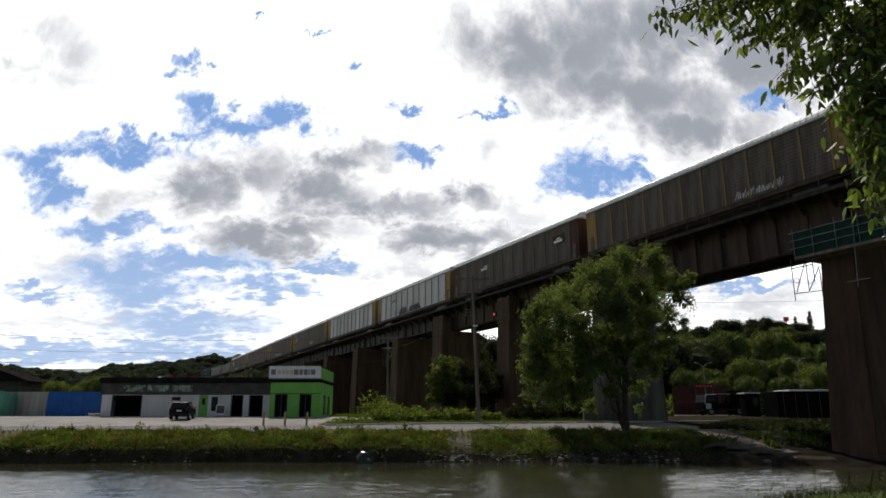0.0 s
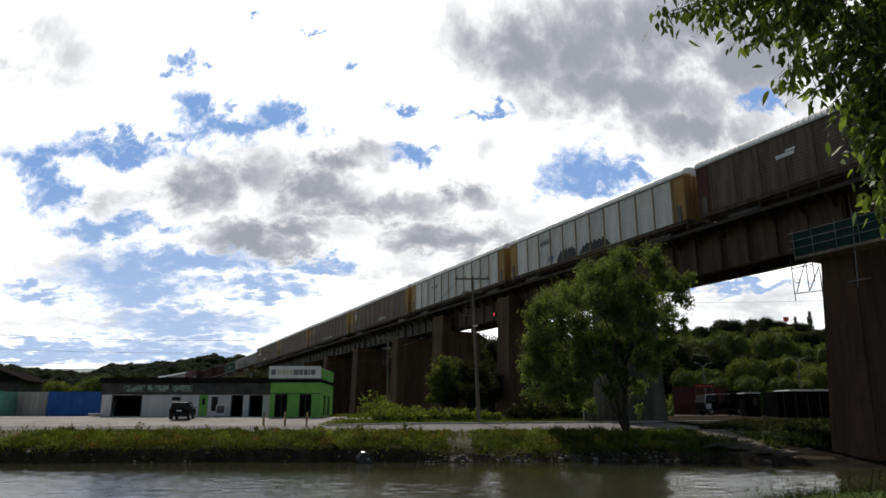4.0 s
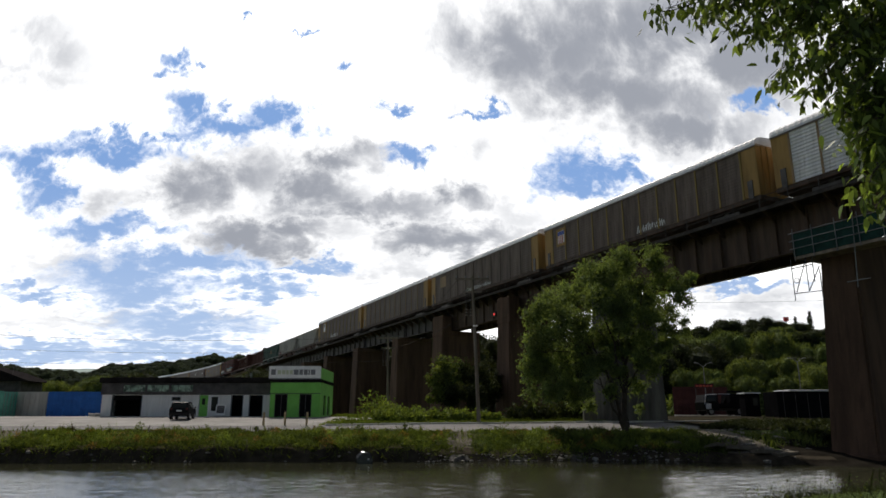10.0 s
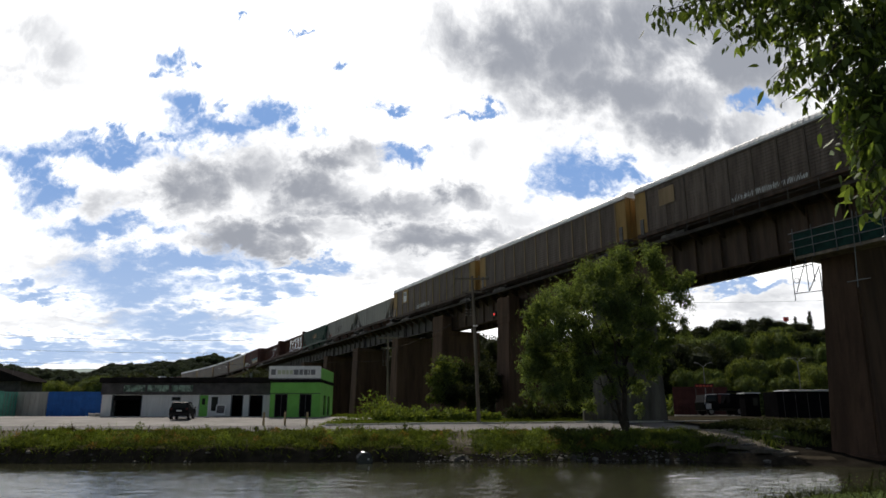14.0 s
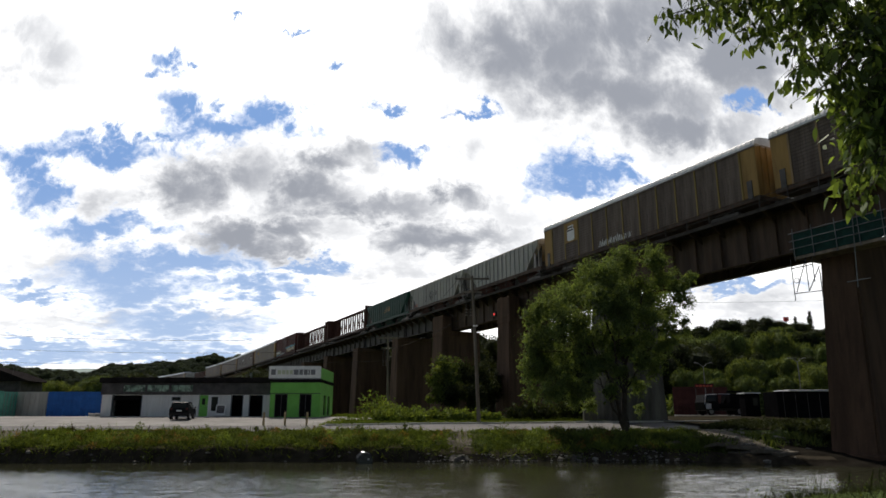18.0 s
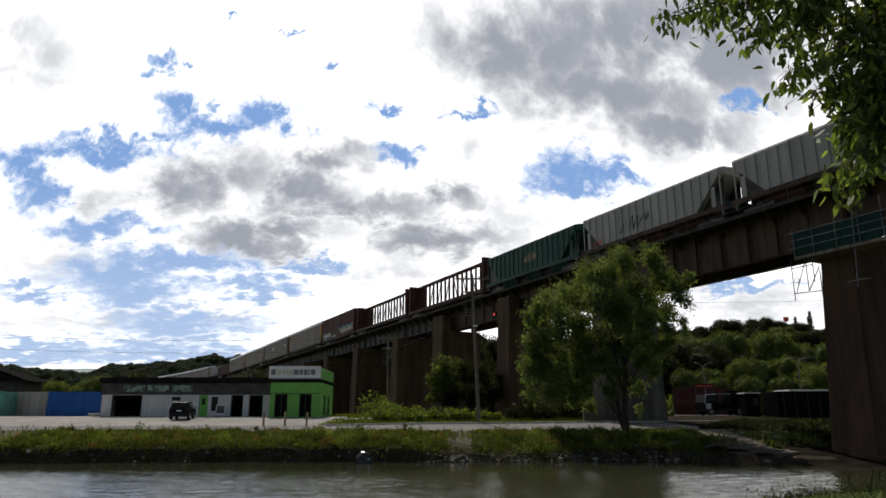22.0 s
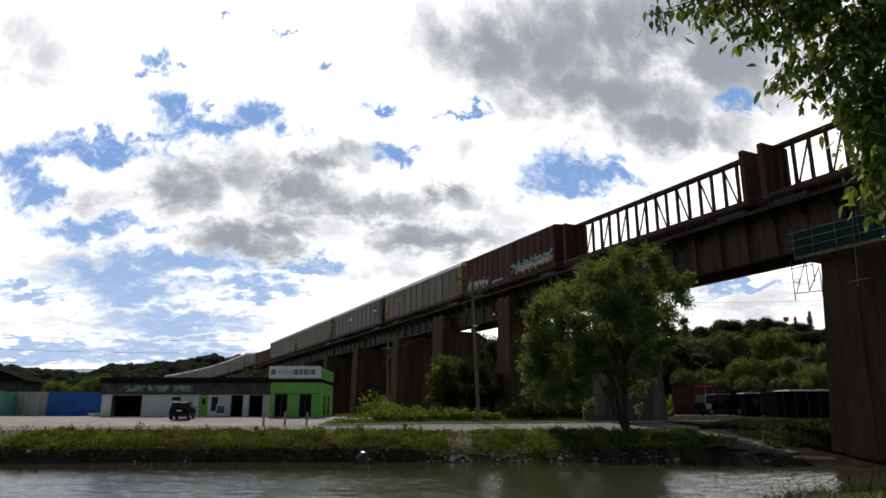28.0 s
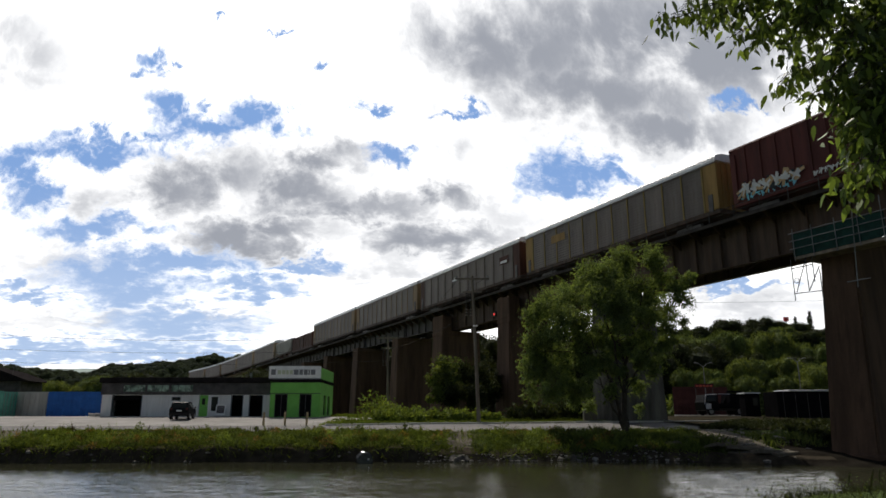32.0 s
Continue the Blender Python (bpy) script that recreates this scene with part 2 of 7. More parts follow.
M = {
    "ground": ground_material(),
    "water": water_material(),
    "asphalt": material("asphalt", (0.145, 0.138, 0.132), 0.9, vary=0.18, scale=0.4, fine=12, dirt=(0.22, 0.2, 0.18), dirt_amount=0.5),
    "gravel": material("gravel", (0.25, 0.237, 0.22), 0.95, vary=0.2, scale=0.3, fine=10, bump=0.5, dirt=(0.16, 0.15, 0.14), dirt_amount=0.6),
    "kerb": material("kerb_concrete", (0.5, 0.48, 0.44), 0.85, vary=0.15),
    "mud": material("wet_mud", (0.045, 0.038, 0.028), 1.0, spec=0.0, vary=0.35, scale=1.5, fine=9, bump=0.6),
    # near-black earth colour imitating shade and dark reflection at the pier
    "peat": material("pier_shade_earth", (0.017, 0.015, 0.012), 1.0, spec=0.0, vary=0.4, scale=1.2, fine=6, bump=0.6),
    "dark_earth": material("dark_earth", (0.06, 0.05, 0.035), 1.0, spec=0.0, vary=0.4, scale=0.4, fine=3, bump=0.8),
    # earth darkened in its colour to stand for shade
    "shaded_earth": material("shaded_earth", (0.03, 0.026, 0.018), 1.0, spec=0.0, vary=0.4, scale=0.4, fine=3, bump=0.8),
    "dirt": material("bare_earth", (0.115, 0.1, 0.078), 1.0, spec=0.1, vary=0.35, scale=0.8, fine=6, bump=0.8),
    "rock": material("river_stone", (0.2, 0.186, 0.165), 0.95, spec=0.12, vary=0.3, scale=3, fine=18, bump=0.7, piece=0.35),
    "shingle": material("wet_shingle", (0.075, 0.067, 0.056), 0.7, spec=0.3, vary=0.6, scale=5, fine=14, bump=1.0, dirt=(0.04, 0.035, 0.028), dirt_amount=0.8),
    "pier": material("pier_concrete", (0.098, 0.059, 0.039), 0.9, vary=0.3, scale=0.9, fine=8, bump=0.5, dirt=(0.05, 0.03, 0.02), dirt_amount=0.8, streak=True),
    "pale": material("pale_concrete", (0.12, 0.113, 0.095), 0.9, vary=0.45, scale=0.7, fine=8, dirt=(0.11, 0.1, 0.085), dirt_amount=0.85, streak=True),
    "girder": material("rusty_girder", (0.085, 0.058, 0.043), 0.75, 0.1, vary=0.4, scale=1.2, fine=14, dirt=(0.09, 0.042, 0.022), dirt_amount=0.6, streak=True),
    "girder_grey": material("grey_girder", (0.07, 0.065, 0.063), 0.7, 0.1, vary=0.25, scale=1.2, fine=14, dirt=(0.11, 0.07, 0.05), dirt_amount=0.6, streak=True),
    "deck": material("deck_timber", (0.048, 0.041, 0.036), 0.9, vary=0.35, scale=2, piece=0.3),
    "steel": material("dark_steel", (0.08, 0.075, 0.07), 0.55, 0.6, vary=0.3),
    "galv": material("galvanised_pipe", (0.2, 0.2, 0.2), 0.5, 0.3, vary=0.2),
    "net": material("green_netting", (0.007, 0.036, 0.029), 0.8, vary=0.3, scale=3),
    "timber": material("weathered_pole", (0.2, 0.165, 0.13), 0.9, vary=0.3, scale=2, fine=20, streak=True),
    "white_wall": material("white_wall", (0.72, 0.71, 0.69), 0.8, vary=0.1, scale=1, fine=10, dirt=(0.45, 0.42, 0.38), dirt_amount=0.5, streak=True),
    "dark_fascia": material("dark_fascia", (0.08, 0.074, 0.072), 0.8, vary=0.25, scale=1.5, spec=0.2),
    # green and pale patches imitate trees reflected in the glass
    "pane_reflection": material("clerestory_reflection", (0.17, 0.25, 0.19), 0.2, vary=0.8, scale=1.8, fine=6, bump=0, spec=0.5, dirt=(0.5, 0.55, 0.5), dirt_amount=0.8),
    "black": material("dark_void", (0.01, 0.01, 0.011), 0.9, vary=0.2, spec=0.0),
    "lime": material("lime_paint", (0.19, 0.5, 0.1), 0.6, vary=0.08, scale=1.2, fine=12, dirt=(0.16, 0.4, 0.05), dirt_amount=0.4),
    "white": material("white_paint", (0.78, 0.78, 0.77), 0.5, vary=0.06),
    "sign_grey": material("sign_grey", (0.2, 0.2, 0.21), 0.6, vary=0.1),
    "sign_olive": material("sign_olive", (0.55, 0.58, 0.42), 0.6, vary=0.1),
    "blue": material("blue_container", (0.03, 0.13, 0.42), 0.6, vary=0.15, scale=1, dirt=(0.03, 0.07, 0.2), dirt_amount=0.5),
    "teal": material("teal_container", (0.12, 0.36, 0.27), 0.6, vary=0.15),
    "grey_box": material("grey_container", (0.4, 0.385, 0.35), 0.7, vary=0.2, dirt=(0.18, 0.14, 0.1), dirt_amount=0.5, streak=True),
    "roof_dark": material("dark_roof", (0.02, 0.018, 0.018), 1.0, vary=0.3, spec=0.0),
    "car_paint": material("black_car_paint", (0.008, 0.008, 0.009), 0.55, 0.0, vary=0.1, bump=0, spec=0.1),
    "drum_black": material("black_plastic", (0.012, 0.012, 0.013), 0.22, vary=0.2, bump=0, spec=0.6),
    "tyre": material("tyre_rubber", (0.02, 0.02, 0.02), 0.85, vary=0.2),
    "chrome": material("silver_trim", (0.55, 0.55, 0.56), 0.3, 0.9, vary=0.1),
    "red": material("red_paint", (0.5, 0.05, 0.04), 0.5, vary=0.1),
    "red_dull": material("dull_red_paint", (0.06, 0.02, 0.018), 0.7, vary=0.25),
    "yellow": material("yellow_paint", (0.33, 0.205, 0.07), 0.7, vary=0.25, scale=1.5, dirt=(0.17, 0.1, 0.04), dirt_amount=0.7, streak=True),
    "faded_yellow": material("faded_yellow_post", (0.28, 0.2, 0.075), 0.75, vary=0.25, streak=True),
    "bollard": material("tan_bollard", (0.4, 0.31, 0.18), 0.7, vary=0.2),
    "silver_panel": material("galvanised_panel", (0.68, 0.67, 0.675), 0.5, 0.0, vary=0.15, scale=1.6, dirt=(0.4, 0.37, 0.34), dirt_amount=0.75, piece=0.16, streak=True),
    "grey_panel": material("weathered_panel", (0.175, 0.15, 0.134), 0.6, 0.2, vary=0.2, scale=1.2, dirt=(0.13, 0.105, 0.085), dirt_amount=0.6, piece=0.12, streak=True),
    "dark_panel": material("grimy_panel", (0.135, 0.106, 0.088), 0.7, 0.1, vary=0.35, scale=1.6, dirt=(0.075, 0.058, 0.045), dirt_amount=0.8, piece=0.12, streak=True),
    "tan_post": material("tan_post", (0.3, 0.21, 0.12), 0.7, vary=0.25, streak=True),
    "brown": material("oxide_brown", (0.085, 0.036, 0.026), 0.7, vary=0.3, scale=1.2, dirt=(0.07, 0.035, 0.028), dirt_amount=0.7, streak=True),
    "maroon": material("maroon_boxcar", (0.1, 0.03, 0.026), 0.7, vary=0.25, scale=1, dirt=(0.055, 0.026, 0.022), dirt_amount=0.6, streak=True),
    "hopper": material("pale_hopper", (0.4, 0.385, 0.355), 0.65, 0.05, vary=0.15, scale=1, dirt=(0.26, 0.23, 0.19), dirt_amount=0.6, streak=True),
    "hopper_green": material("green_hopper", (0.012, 0.066, 0.049), 0.6, vary=0.2, scale=1, dirt=(0.04, 0.07, 0.05), dirt_amount=0.5, streak=True),
    "car_roof": material("zinc_roof", (0.68, 0.68, 0.69), 0.4, 0.0, vary=0.15, spec=0.5),
    "graf_dark": material("charcoal_spray", (0.03, 0.035, 0.04), 0.6, vary=0.2),
    "graf_white": material("white_spray", (0.62, 0.62, 0.6), 0.7, vary=0.15),
    "graf_tan": material("tan_spray", (0.5, 0.34, 0.18), 0.7, vary=0.2),
    "graf_cyan": material("cyan_spray", (0.2, 0.52, 0.62), 0.7, vary=0.2),
    "graf_blue": material("blue_spray", (0.07, 0.12, 0.4), 0.7, vary=0.2),
    "graf_red": material("red_spray", (0.5, 0.09, 0.06), 0.7, vary=0.2),
    "bark": material("dark_bark", (0.055, 0.045, 0.035), 0.95, vary=0.35, scale=3, fine=20, bump=0.8),
    "willow": leaf_material("willow_leaf", (0.09, 0.15, 0.068), 0.4, 0.4, 0.75),
    "near_leaf": leaf_material("broad_leaf", (0.074, 0.136, 0.056), 0.75, 0.45, 0.45),
    "hill_leaf": leaf_material("hillside_leaf", (0.062, 0.102, 0.038), 0.4, 0.3, 0.95),
    # dark leaves, also where viaduct shade is put into the colour
    "hill_dark": leaf_material("dark_and_shade_foliage", (0.026, 0.04, 0.018), 0.4, 0.2, 0.95),
    "hill_light": leaf_material("light_foliage", (0.092, 0.14, 0.045), 0.35, 0.3, 0.95),
    "shrub": leaf_material("shrub_leaf", (0.1, 0.165, 0.045), 0.45, 0.35, 0.8),
    "grass": leaf_material("grass_blade", (0.072, 0.122, 0.034), 0.6, 0.25, 0.9),
    "weed": leaf_material("dry_weed", (0.14, 0.115, 0.05), 0.5, 0.3, 0.9),
    "weed_dark": leaf_material("seed_spike", (0.055, 0.045, 0.03), 0.4, 0.2, 0.9),
    "lawn": leaf_material("lawn_blade", (0.076, 0.125, 0.03), 0.4, 0.3, 0.9),
}


def glass_material():
    mat = bpy.data.materials.new("window_glass")
    mat.use_nodes = True
    b = mat.node_tree.nodes["Principled BSDF"]
    b.inputs["Base Color"].default_value = (0.02, 0.024, 0.024, 1)
    b.inputs["Roughness"].default_value = 0.05
    b.inputs["Specular IOR Level"].default_value = 0.12
    return mat


def signal_material():
    mat = bpy.data.materials.new("red_signal_lens")
    mat.use_nodes = True
    b = mat.node_tree.nodes["Principled BSDF"]
    b.inputs["Base Color"].default_value = (0.6, 0.02, 0.02, 1)
    b.inputs["Emission Color"].default_value = (1.0, 0.04, 0.03, 1)
    b.inputs["Emission Strength"].default_value = 0.8
    return mat


M["glass"], M["signal"] = glass_material(), signal_material()


# ---- mesh helpers ----
def mesh_of(bm, name, mat):
    bm.normal_update()
    me = bpy.data.meshes.new(name)
    bm.to_mesh(me)
    bm.free()
    me.materials.append(M[mat] if isinstance(mat, str) else mat)
    return me


def part(name, bm, mat, parent, label="", smooth=False):
    """One mesh object under a thing or a part; a mesh may be shared by giving it in place of a bmesh."""
    me = bm if isinstance(bm, bpy.types.Mesh) else mesh_of(bm, name, mat)
    if smooth:
        me.shade_smooth()
    ob = new(name, me)
    ob.parent = parent
    if label:
        ob["label"] = label
    return ob


def thing(name, label, category, group="", kind="", m=None):
    ob = tagged(new(name), label, category, group, kind)
    if m is not None:
        ob.matrix_world = m
    return ob


def add_box(bm, x0, x1, y0, y1, z0, z1, m=None, taper=0.0, bevel=0.0):
    vs = [bm.verts.new((x, y, z)) for z in (z0, z1) for x, y in ((x0, y0), (x1, y0), (x1, y1), (x0, y1))]
    if taper:
        cx, cy = (x0 + x1) / 2, (y0 + y1) / 2
        for v in vs[4:]:
            v.co.x, v.co.y = cx + (v.co.x - cx) * (1 - taper), cy + (v.co.y - cy) * (1 - taper)
    if m is not None:
        for v in vs:
            v.co = m @ v.co
    fs = [bm.faces.new([vs[i] for i in q]) for q in ((3, 2, 1, 0), (4, 5, 6, 7), (0, 1, 5, 4), (1, 2, 6, 5), (2, 3, 7, 6), (3, 0, 4, 7))]
    if bevel:
        edges = {e for f in fs for e in f.edges}
        bmesh.ops.bevel(bm, geom=list(edges), offset=bevel, segments=1, affect="EDGES", profile=0.5)
    return vs


def box(x0, x1, y0, y1, z0, z1, m=None, taper=0.0, bevel=0.0):
    bm = bmesh.new()
    add_box(bm, x0, x1, y0, y1, z0, z1, m, taper, bevel)
    return bm


def add_tube(bm, points, radii, sides=7, caps=True):
    """A tube along points."""
    rings = []
    points = [Vector(p) for p in points]
    for i, p in enumerate(points):
        way = (points[min(i + 1, len(points) - 1)] - points[max(i - 1, 0)]).normalized()
        a = way.orthogonal().normalized() if abs(way.z) > 0.9 else way.cross(Vector((0, 0, 1))).normalized()
        b = way.cross(a)
        r = radii[i] if isinstance(radii, (list, tuple)) else radii
        rings.append([bm.verts.new(p + (a * math.cos(k * math.tau / sides) + b * math.sin(k * math.tau / sides)) * r) for k in range(sides)])
    for i in range(len(rings) - 1):
        for k in range(sides):
            bm.faces.new((rings[i][k], rings[i][(k + 1) % sides], rings[i + 1][(k + 1) % sides], rings[i + 1][k]))
    if caps:
        bm.faces.new(rings[0][::-1])
        bm.faces.new(rings[-1])
    return bm


def tube(points, radii, sides=7):
    return add_tube(bmesh.new(), points, radii, sides)


def prism(profile, x0, x1, m=None):
    """A profile of (y, z) points drawn out from x0 to x1."""
    bm = bmesh.new()
    a = [bm.verts.new((x0, y, z)) for y, z in profile]
    b = [bm.verts.new((x1, y, z)) for y, z in profile]
    n = len(profile)
    for i in range(n):
        bm.faces.new((a[i], a[(i + 1) % n], b[(i + 1) % n], b[i]))
    bm.faces.new(a[::-1])
    bm.faces.new(b)
    bmesh.ops.recalc_face_normals(bm, faces=bm.faces[:])
    if m is not None:
        bmesh.ops.transform(bm, matrix=m, verts=bm.verts[:])
    return bm


def leaf_mesh(name, centres, length, width, mat, rng, droop=0.0, up=0.0, ovate=False):
    """Many small folded leaves, one island each. droop: how far they hang; up: how far they stand."""
    n = len(centres)
    way = rng.normal(size=(n, 3))
    way /= np.linalg.norm(way, axis=1)[:, None]
    way[:, 2] += up - droop
    way /= np.linalg.norm(way, axis=1)[:, None]
    side = np.cross(way, rng.normal(size=(n, 3)))
    side /= np.linalg.norm(side, axis=1)[:, None] + 1e-9
    fold = np.cross(way, side)
    size = rng.uniform(0.6, 1.35, size=(n, 1))
    L, W = length * size, width * size
    outline = [(0, 0, 0), (0.25, 0.42, 0.1), (0.55, 0.46, 0.14), (0.8, 0.24, 0.05), (1, 0, 0), (0.8, -0.24, 0.05), (0.55, -0.46, 0.14), (0.25, -0.42, 0.1)] if ovate else \
        [(0, 0, 0), (0.5, 0.5, 0.18), (1, 0, 0), (0.5, -0.5, 0.18)]
    k = len(outline)
    verts = np.stack([centres + way * L * a + side * W * b + fold * W * c - np.array([[0, 0, 0.25]]) * L * a * a * ovate for a, b, c in outline], axis=1).reshape(-1, 3)
    me = bpy.data.meshes.new(name)
    me.vertices.add(k * n)
    me.vertices.foreach_set("co", verts.ravel())
    me.loops.add(k * n)
    me.loops.foreach_set("vertex_index", np.arange(k * n, dtype=np.int32))
    me.polygons.add(n)
    me.polygons.foreach_set("loop_start", np.arange(0, k * n, k, dtype=np.int32))
    me.update(calc_edges=True)
    me.materials.append(M[mat])
    return me


def blade_mesh(name, roots, height, width, mat, rng, lean=0.35):
    """Grass: one thin pointed blade a root."""
    n = len(roots)
    ang = rng.uniform(0, math.tau, n)
    side = np.stack([np.cos(ang), np.sin(ang), np.zeros(n)], axis=1)
    tip = rng.normal(size=(n, 3)) * lean
    tip[:, 2] = 1
    h = (height * rng.uniform(0.45, 1.3, n))[:, None]
    w = width * rng.uniform(0.6, 1.4, n)[:, None]
    mid = roots + tip * h * np.array([[0.35, 0.35, 0.6]])
    verts = np.stack([roots - side * w, roots + side * w, mid + side * w * 0.8, roots + tip * h, mid - side * w * 0.8], axis=1).reshape(-1, 3)
    me = bpy.data.meshes.new(name)
    me.vertices.add(5 * n)
    me.vertices.foreach_set("co", verts.ravel())
    me.loops.add(5 * n)
    me.loops.foreach_set("vertex_index", np.arange(5 * n, dtype=np.int32))
    me.polygons.add(n)
    me.polygons.foreach_set("loop_start", np.arange(0, 5 * n, 5, dtype=np.int32))
    me.update(calc_edges=True)
    me.materials.append(M[mat])
    return me

# ---- ground, river and banks ----
def blend(t):
    t = np.clip(t, 0, 1)
    return t * t * (3 - 2 * t)


def shore(x):
    """Y of the far waterline."""
    x = np.asarray(x, float)
    return np.interp(x, [-400, -60, -30, -14, 0, 10, 14, 20, 24, 30, 60, 400], [36, 39.5, 41.2, 43.0, 43.2, 44.2, 44.2, 41.0, 38.4, 37.5, 36.5, 30]) \
        + 0.25 * np.sin(x * 0.9) + 0.12 * np.sin(x * 2.7 + 1)


def road_near(x):
    x = np.asarray(x, float)
    return 48.3 + np.clip(x + 2, 0, 60) * 0.16


def road_far(x):
    x = np.asarray(x, float)
    return np.interp(x, [-90, -30, -8, 3, 12, 25, 48], [52.6, 53.0, 53.6, 56.0, 58.6, 61.5, 66.0])


def height(x, y):
    x, y = np.asarray(x, float), np.asarray(y, float)
    ys, yn = shore(x), road_near(x)
    land = np.interp(y - yn, [0, 10, 18, 22], [1.65, 2.3, 2.68, 2.72])
    t = np.clip((y - ys) / np.maximum(yn - ys, 0.1), 0, 1)
    cut = np.interp(x, [-60, -31, -29, -27, -2, 0, 10, 13, 16, 30], [0.5, 0.1, 0.1, 0.55, 0.55, 0.15, 0.2, 0.5, 0.15, 0.1])
    bank = cut * blend(t / 0.06) + (1.65 - cut) * (1 - (1 - t) ** 1.6)
    z = np.where(y >= yn, land, bank)
    under = -0.16 - 1.2 * blend((ys - y) / 4)
    z = np.where(y < ys, under, z)
    near_edge = np.interp(x, [-400, 0, 4, 6.5, 9, 14, 400], [11, 11, 12.0, 15.5, 17.5, 19.0, 24])
    near = 0.95 * blend((near_edge + 2.5 - y) / 4.0) + 0.03
    z = np.where(y < near_edge + 2.5, np.maximum(near, z), z)
    z = z + 24 * blend((y - 120) / 130) * blend((x - 0.18 * y - 10) / 40)
    q = 560 * x / np.maximum(y, 1.0)
    ridge = np.interp(q, [-700, -450, -352, -326, -310, -291, -283, -270, -242, -215, -185, -178, -164, -145, -104, 0, 150, 300],
                      [5, 14, 27, 22, 24, 18, 22, 26, 28, 31, 35, 31, 35, 30, 29, 22, 10, 0])
    z = z + ridge * np.exp(-((y - 560) / 130) ** 2) + 14 * blend((y - 700) / 500) + 6 * blend((y - 300) / 300)
    return z


def axis(parts):
    return np.concatenate([np.arange(a, b, s) for a, b, s in parts])


def build_ground():
    xs = axis([(-3500, -600, 290), (-600, -120, 40), (-120, -44, 4), (-44, 40, 0.7), (40, 120, 4), (120, 640, 40), (640, 3600, 290)])
    ys = axis([(-600, -40, 80), (-40, 8, 6), (8, 36, 1.0), (36, 62, 0.4), (62, 80, 1.5), (80, 300, 10), (300, 900, 30), (900, 4400, 350)])
    gx, gy = np.meshgrid(xs, ys)
    gz = height(gx, gy)
    rng = np.random.default_rng(3)
    rough = np.where((gy > 36) & (gy < road_near(gx) - 0.3) & (gz > 0.12), 0.08, 0.0)
    gz = gz + rng.normal(size=gz.shape) * rough
    gz = np.where((np.abs(gy - shore(gx) - 0.35) < 0.85) & (gx > -60) & (gx < 40), gz - 0.35, gz)     # bed of the mud strip
    n, m = len(xs), len(ys)
    verts = np.stack([gx, gy, gz], axis=2).reshape(-1, 3)
    idx = np.arange(n * m).reshape(m, n)
    quads = np.stack([idx[:-1, :-1], idx[:-1, 1:], idx[1:, 1:], idx[1:, :-1]], axis=2).reshape(-1, 4)
    me = bpy.data.meshes.new("ground")
    me.from_pydata(verts.tolist(), [], quads.tolist())
    me.materials.append(M["ground"])
    me.shade_smooth()
    tagged(new("ground", me), "grassy and bare earth ground along a river", "ground", kind="structure")


def strip(name, xs, near, far, lift, mat, label, category, rows=6):
    """A sheet laid on the ground between two lines."""
    bm = bmesh.new()
    grid = []
    for x in xs:
        a, b = float(near(x)), float(far(x))
        col = []
        for k in range(rows + 1):
            y = a + (b - a) * k / rows
            col.append(bm.verts.new((x, y, float(height(x, y)) + lift)))
        grid.append(col)
    for i in range(len(grid) - 1):
        for k in range(rows):
            bm.faces.new((grid[i][k], grid[i + 1][k], grid[i + 1][k + 1], grid[i][k + 1]))
    return tagged(new(name, mesh_of(bm, name, mat)), label, category, kind="structure")


build_ground()
water = tagged(new("water", mesh_of(box(-600, 600, 9, 62, -0.6, -0.1), "water", "water")), "rippled dark river water with sky reflections", "river", kind="structure")


def ripples():
    """The river's moving skin: many small waves, calmer in the lee of the far bank."""
    rng = np.random.default_rng(77)
    xs, ys = np.arange(-42, 44, 0.16), np.arange(20, 46.5, 0.085)
    gx, gy = np.meshgrid(xs, ys)
    gz = np.zeros_like(gx)
    for _ in range(34):
        long = rng.uniform(0.3, 0.7) if rng.random() < 0.8 else rng.uniform(0.7, 1.6)
        turn = rng.normal() * 0.75 + (math.pi / 2)
        k = math.tau / long
        gz += 0.02 / k * np.sin(k * (gx * math.cos(turn) + gy * math.sin(turn)) + rng.uniform(0, math.tau))
    puff = 0.75 + 0.25 * np.sin(gx * 0.21 + 1.7 * np.sin(gy * 0.19)) * np.sin(gy * 0.43 + gx * 0.08)
    gz *= puff * (0.22 + 0.78 * (1 - blend((gy - 29.0) / 11.0)))
    n, m = len(xs), len(ys)
    idx = np.arange(n * m).reshape(m, n)
    quads = np.stack([idx[:-1, :-1], idx[:-1, 1:], idx[1:, 1:], idx[1:, :-1]], axis=2).reshape(-1, 4)
    me = bpy.data.meshes.new("ripples")
    me.vertices.add(n * m)
    me.vertices.foreach_set("co", np.stack([gx, gy, gz], axis=2).ravel())
    me.loops.add(quads.size)
    me.loops.foreach_set("vertex_index", quads.ravel().astype(np.int32))
    me.polygons.add(len(quads))
    me.polygons.foreach_set("loop_start", np.arange(0, quads.size, 4, dtype=np.int32))
    me.update(calc_edges=True)
    me.materials.append(M["water"])
    me.shade_smooth()
    part("ripples", me, "water", water)["kind"] = "stuff"


ripples()
strip("road", np.arange(-90, 22, 1.5), lambda x: road_near(x) + 0.15, road_far, 0.035, "asphalt", "worn grey asphalt road along the bank", "road")
strip("yard", np.arange(-90, -8, 1.5), lambda x: road_far(x) - 0.1, lambda x: road_near(x) + 30, 0.05, "gravel", "pale gravel parking yard before the low building", "yard")
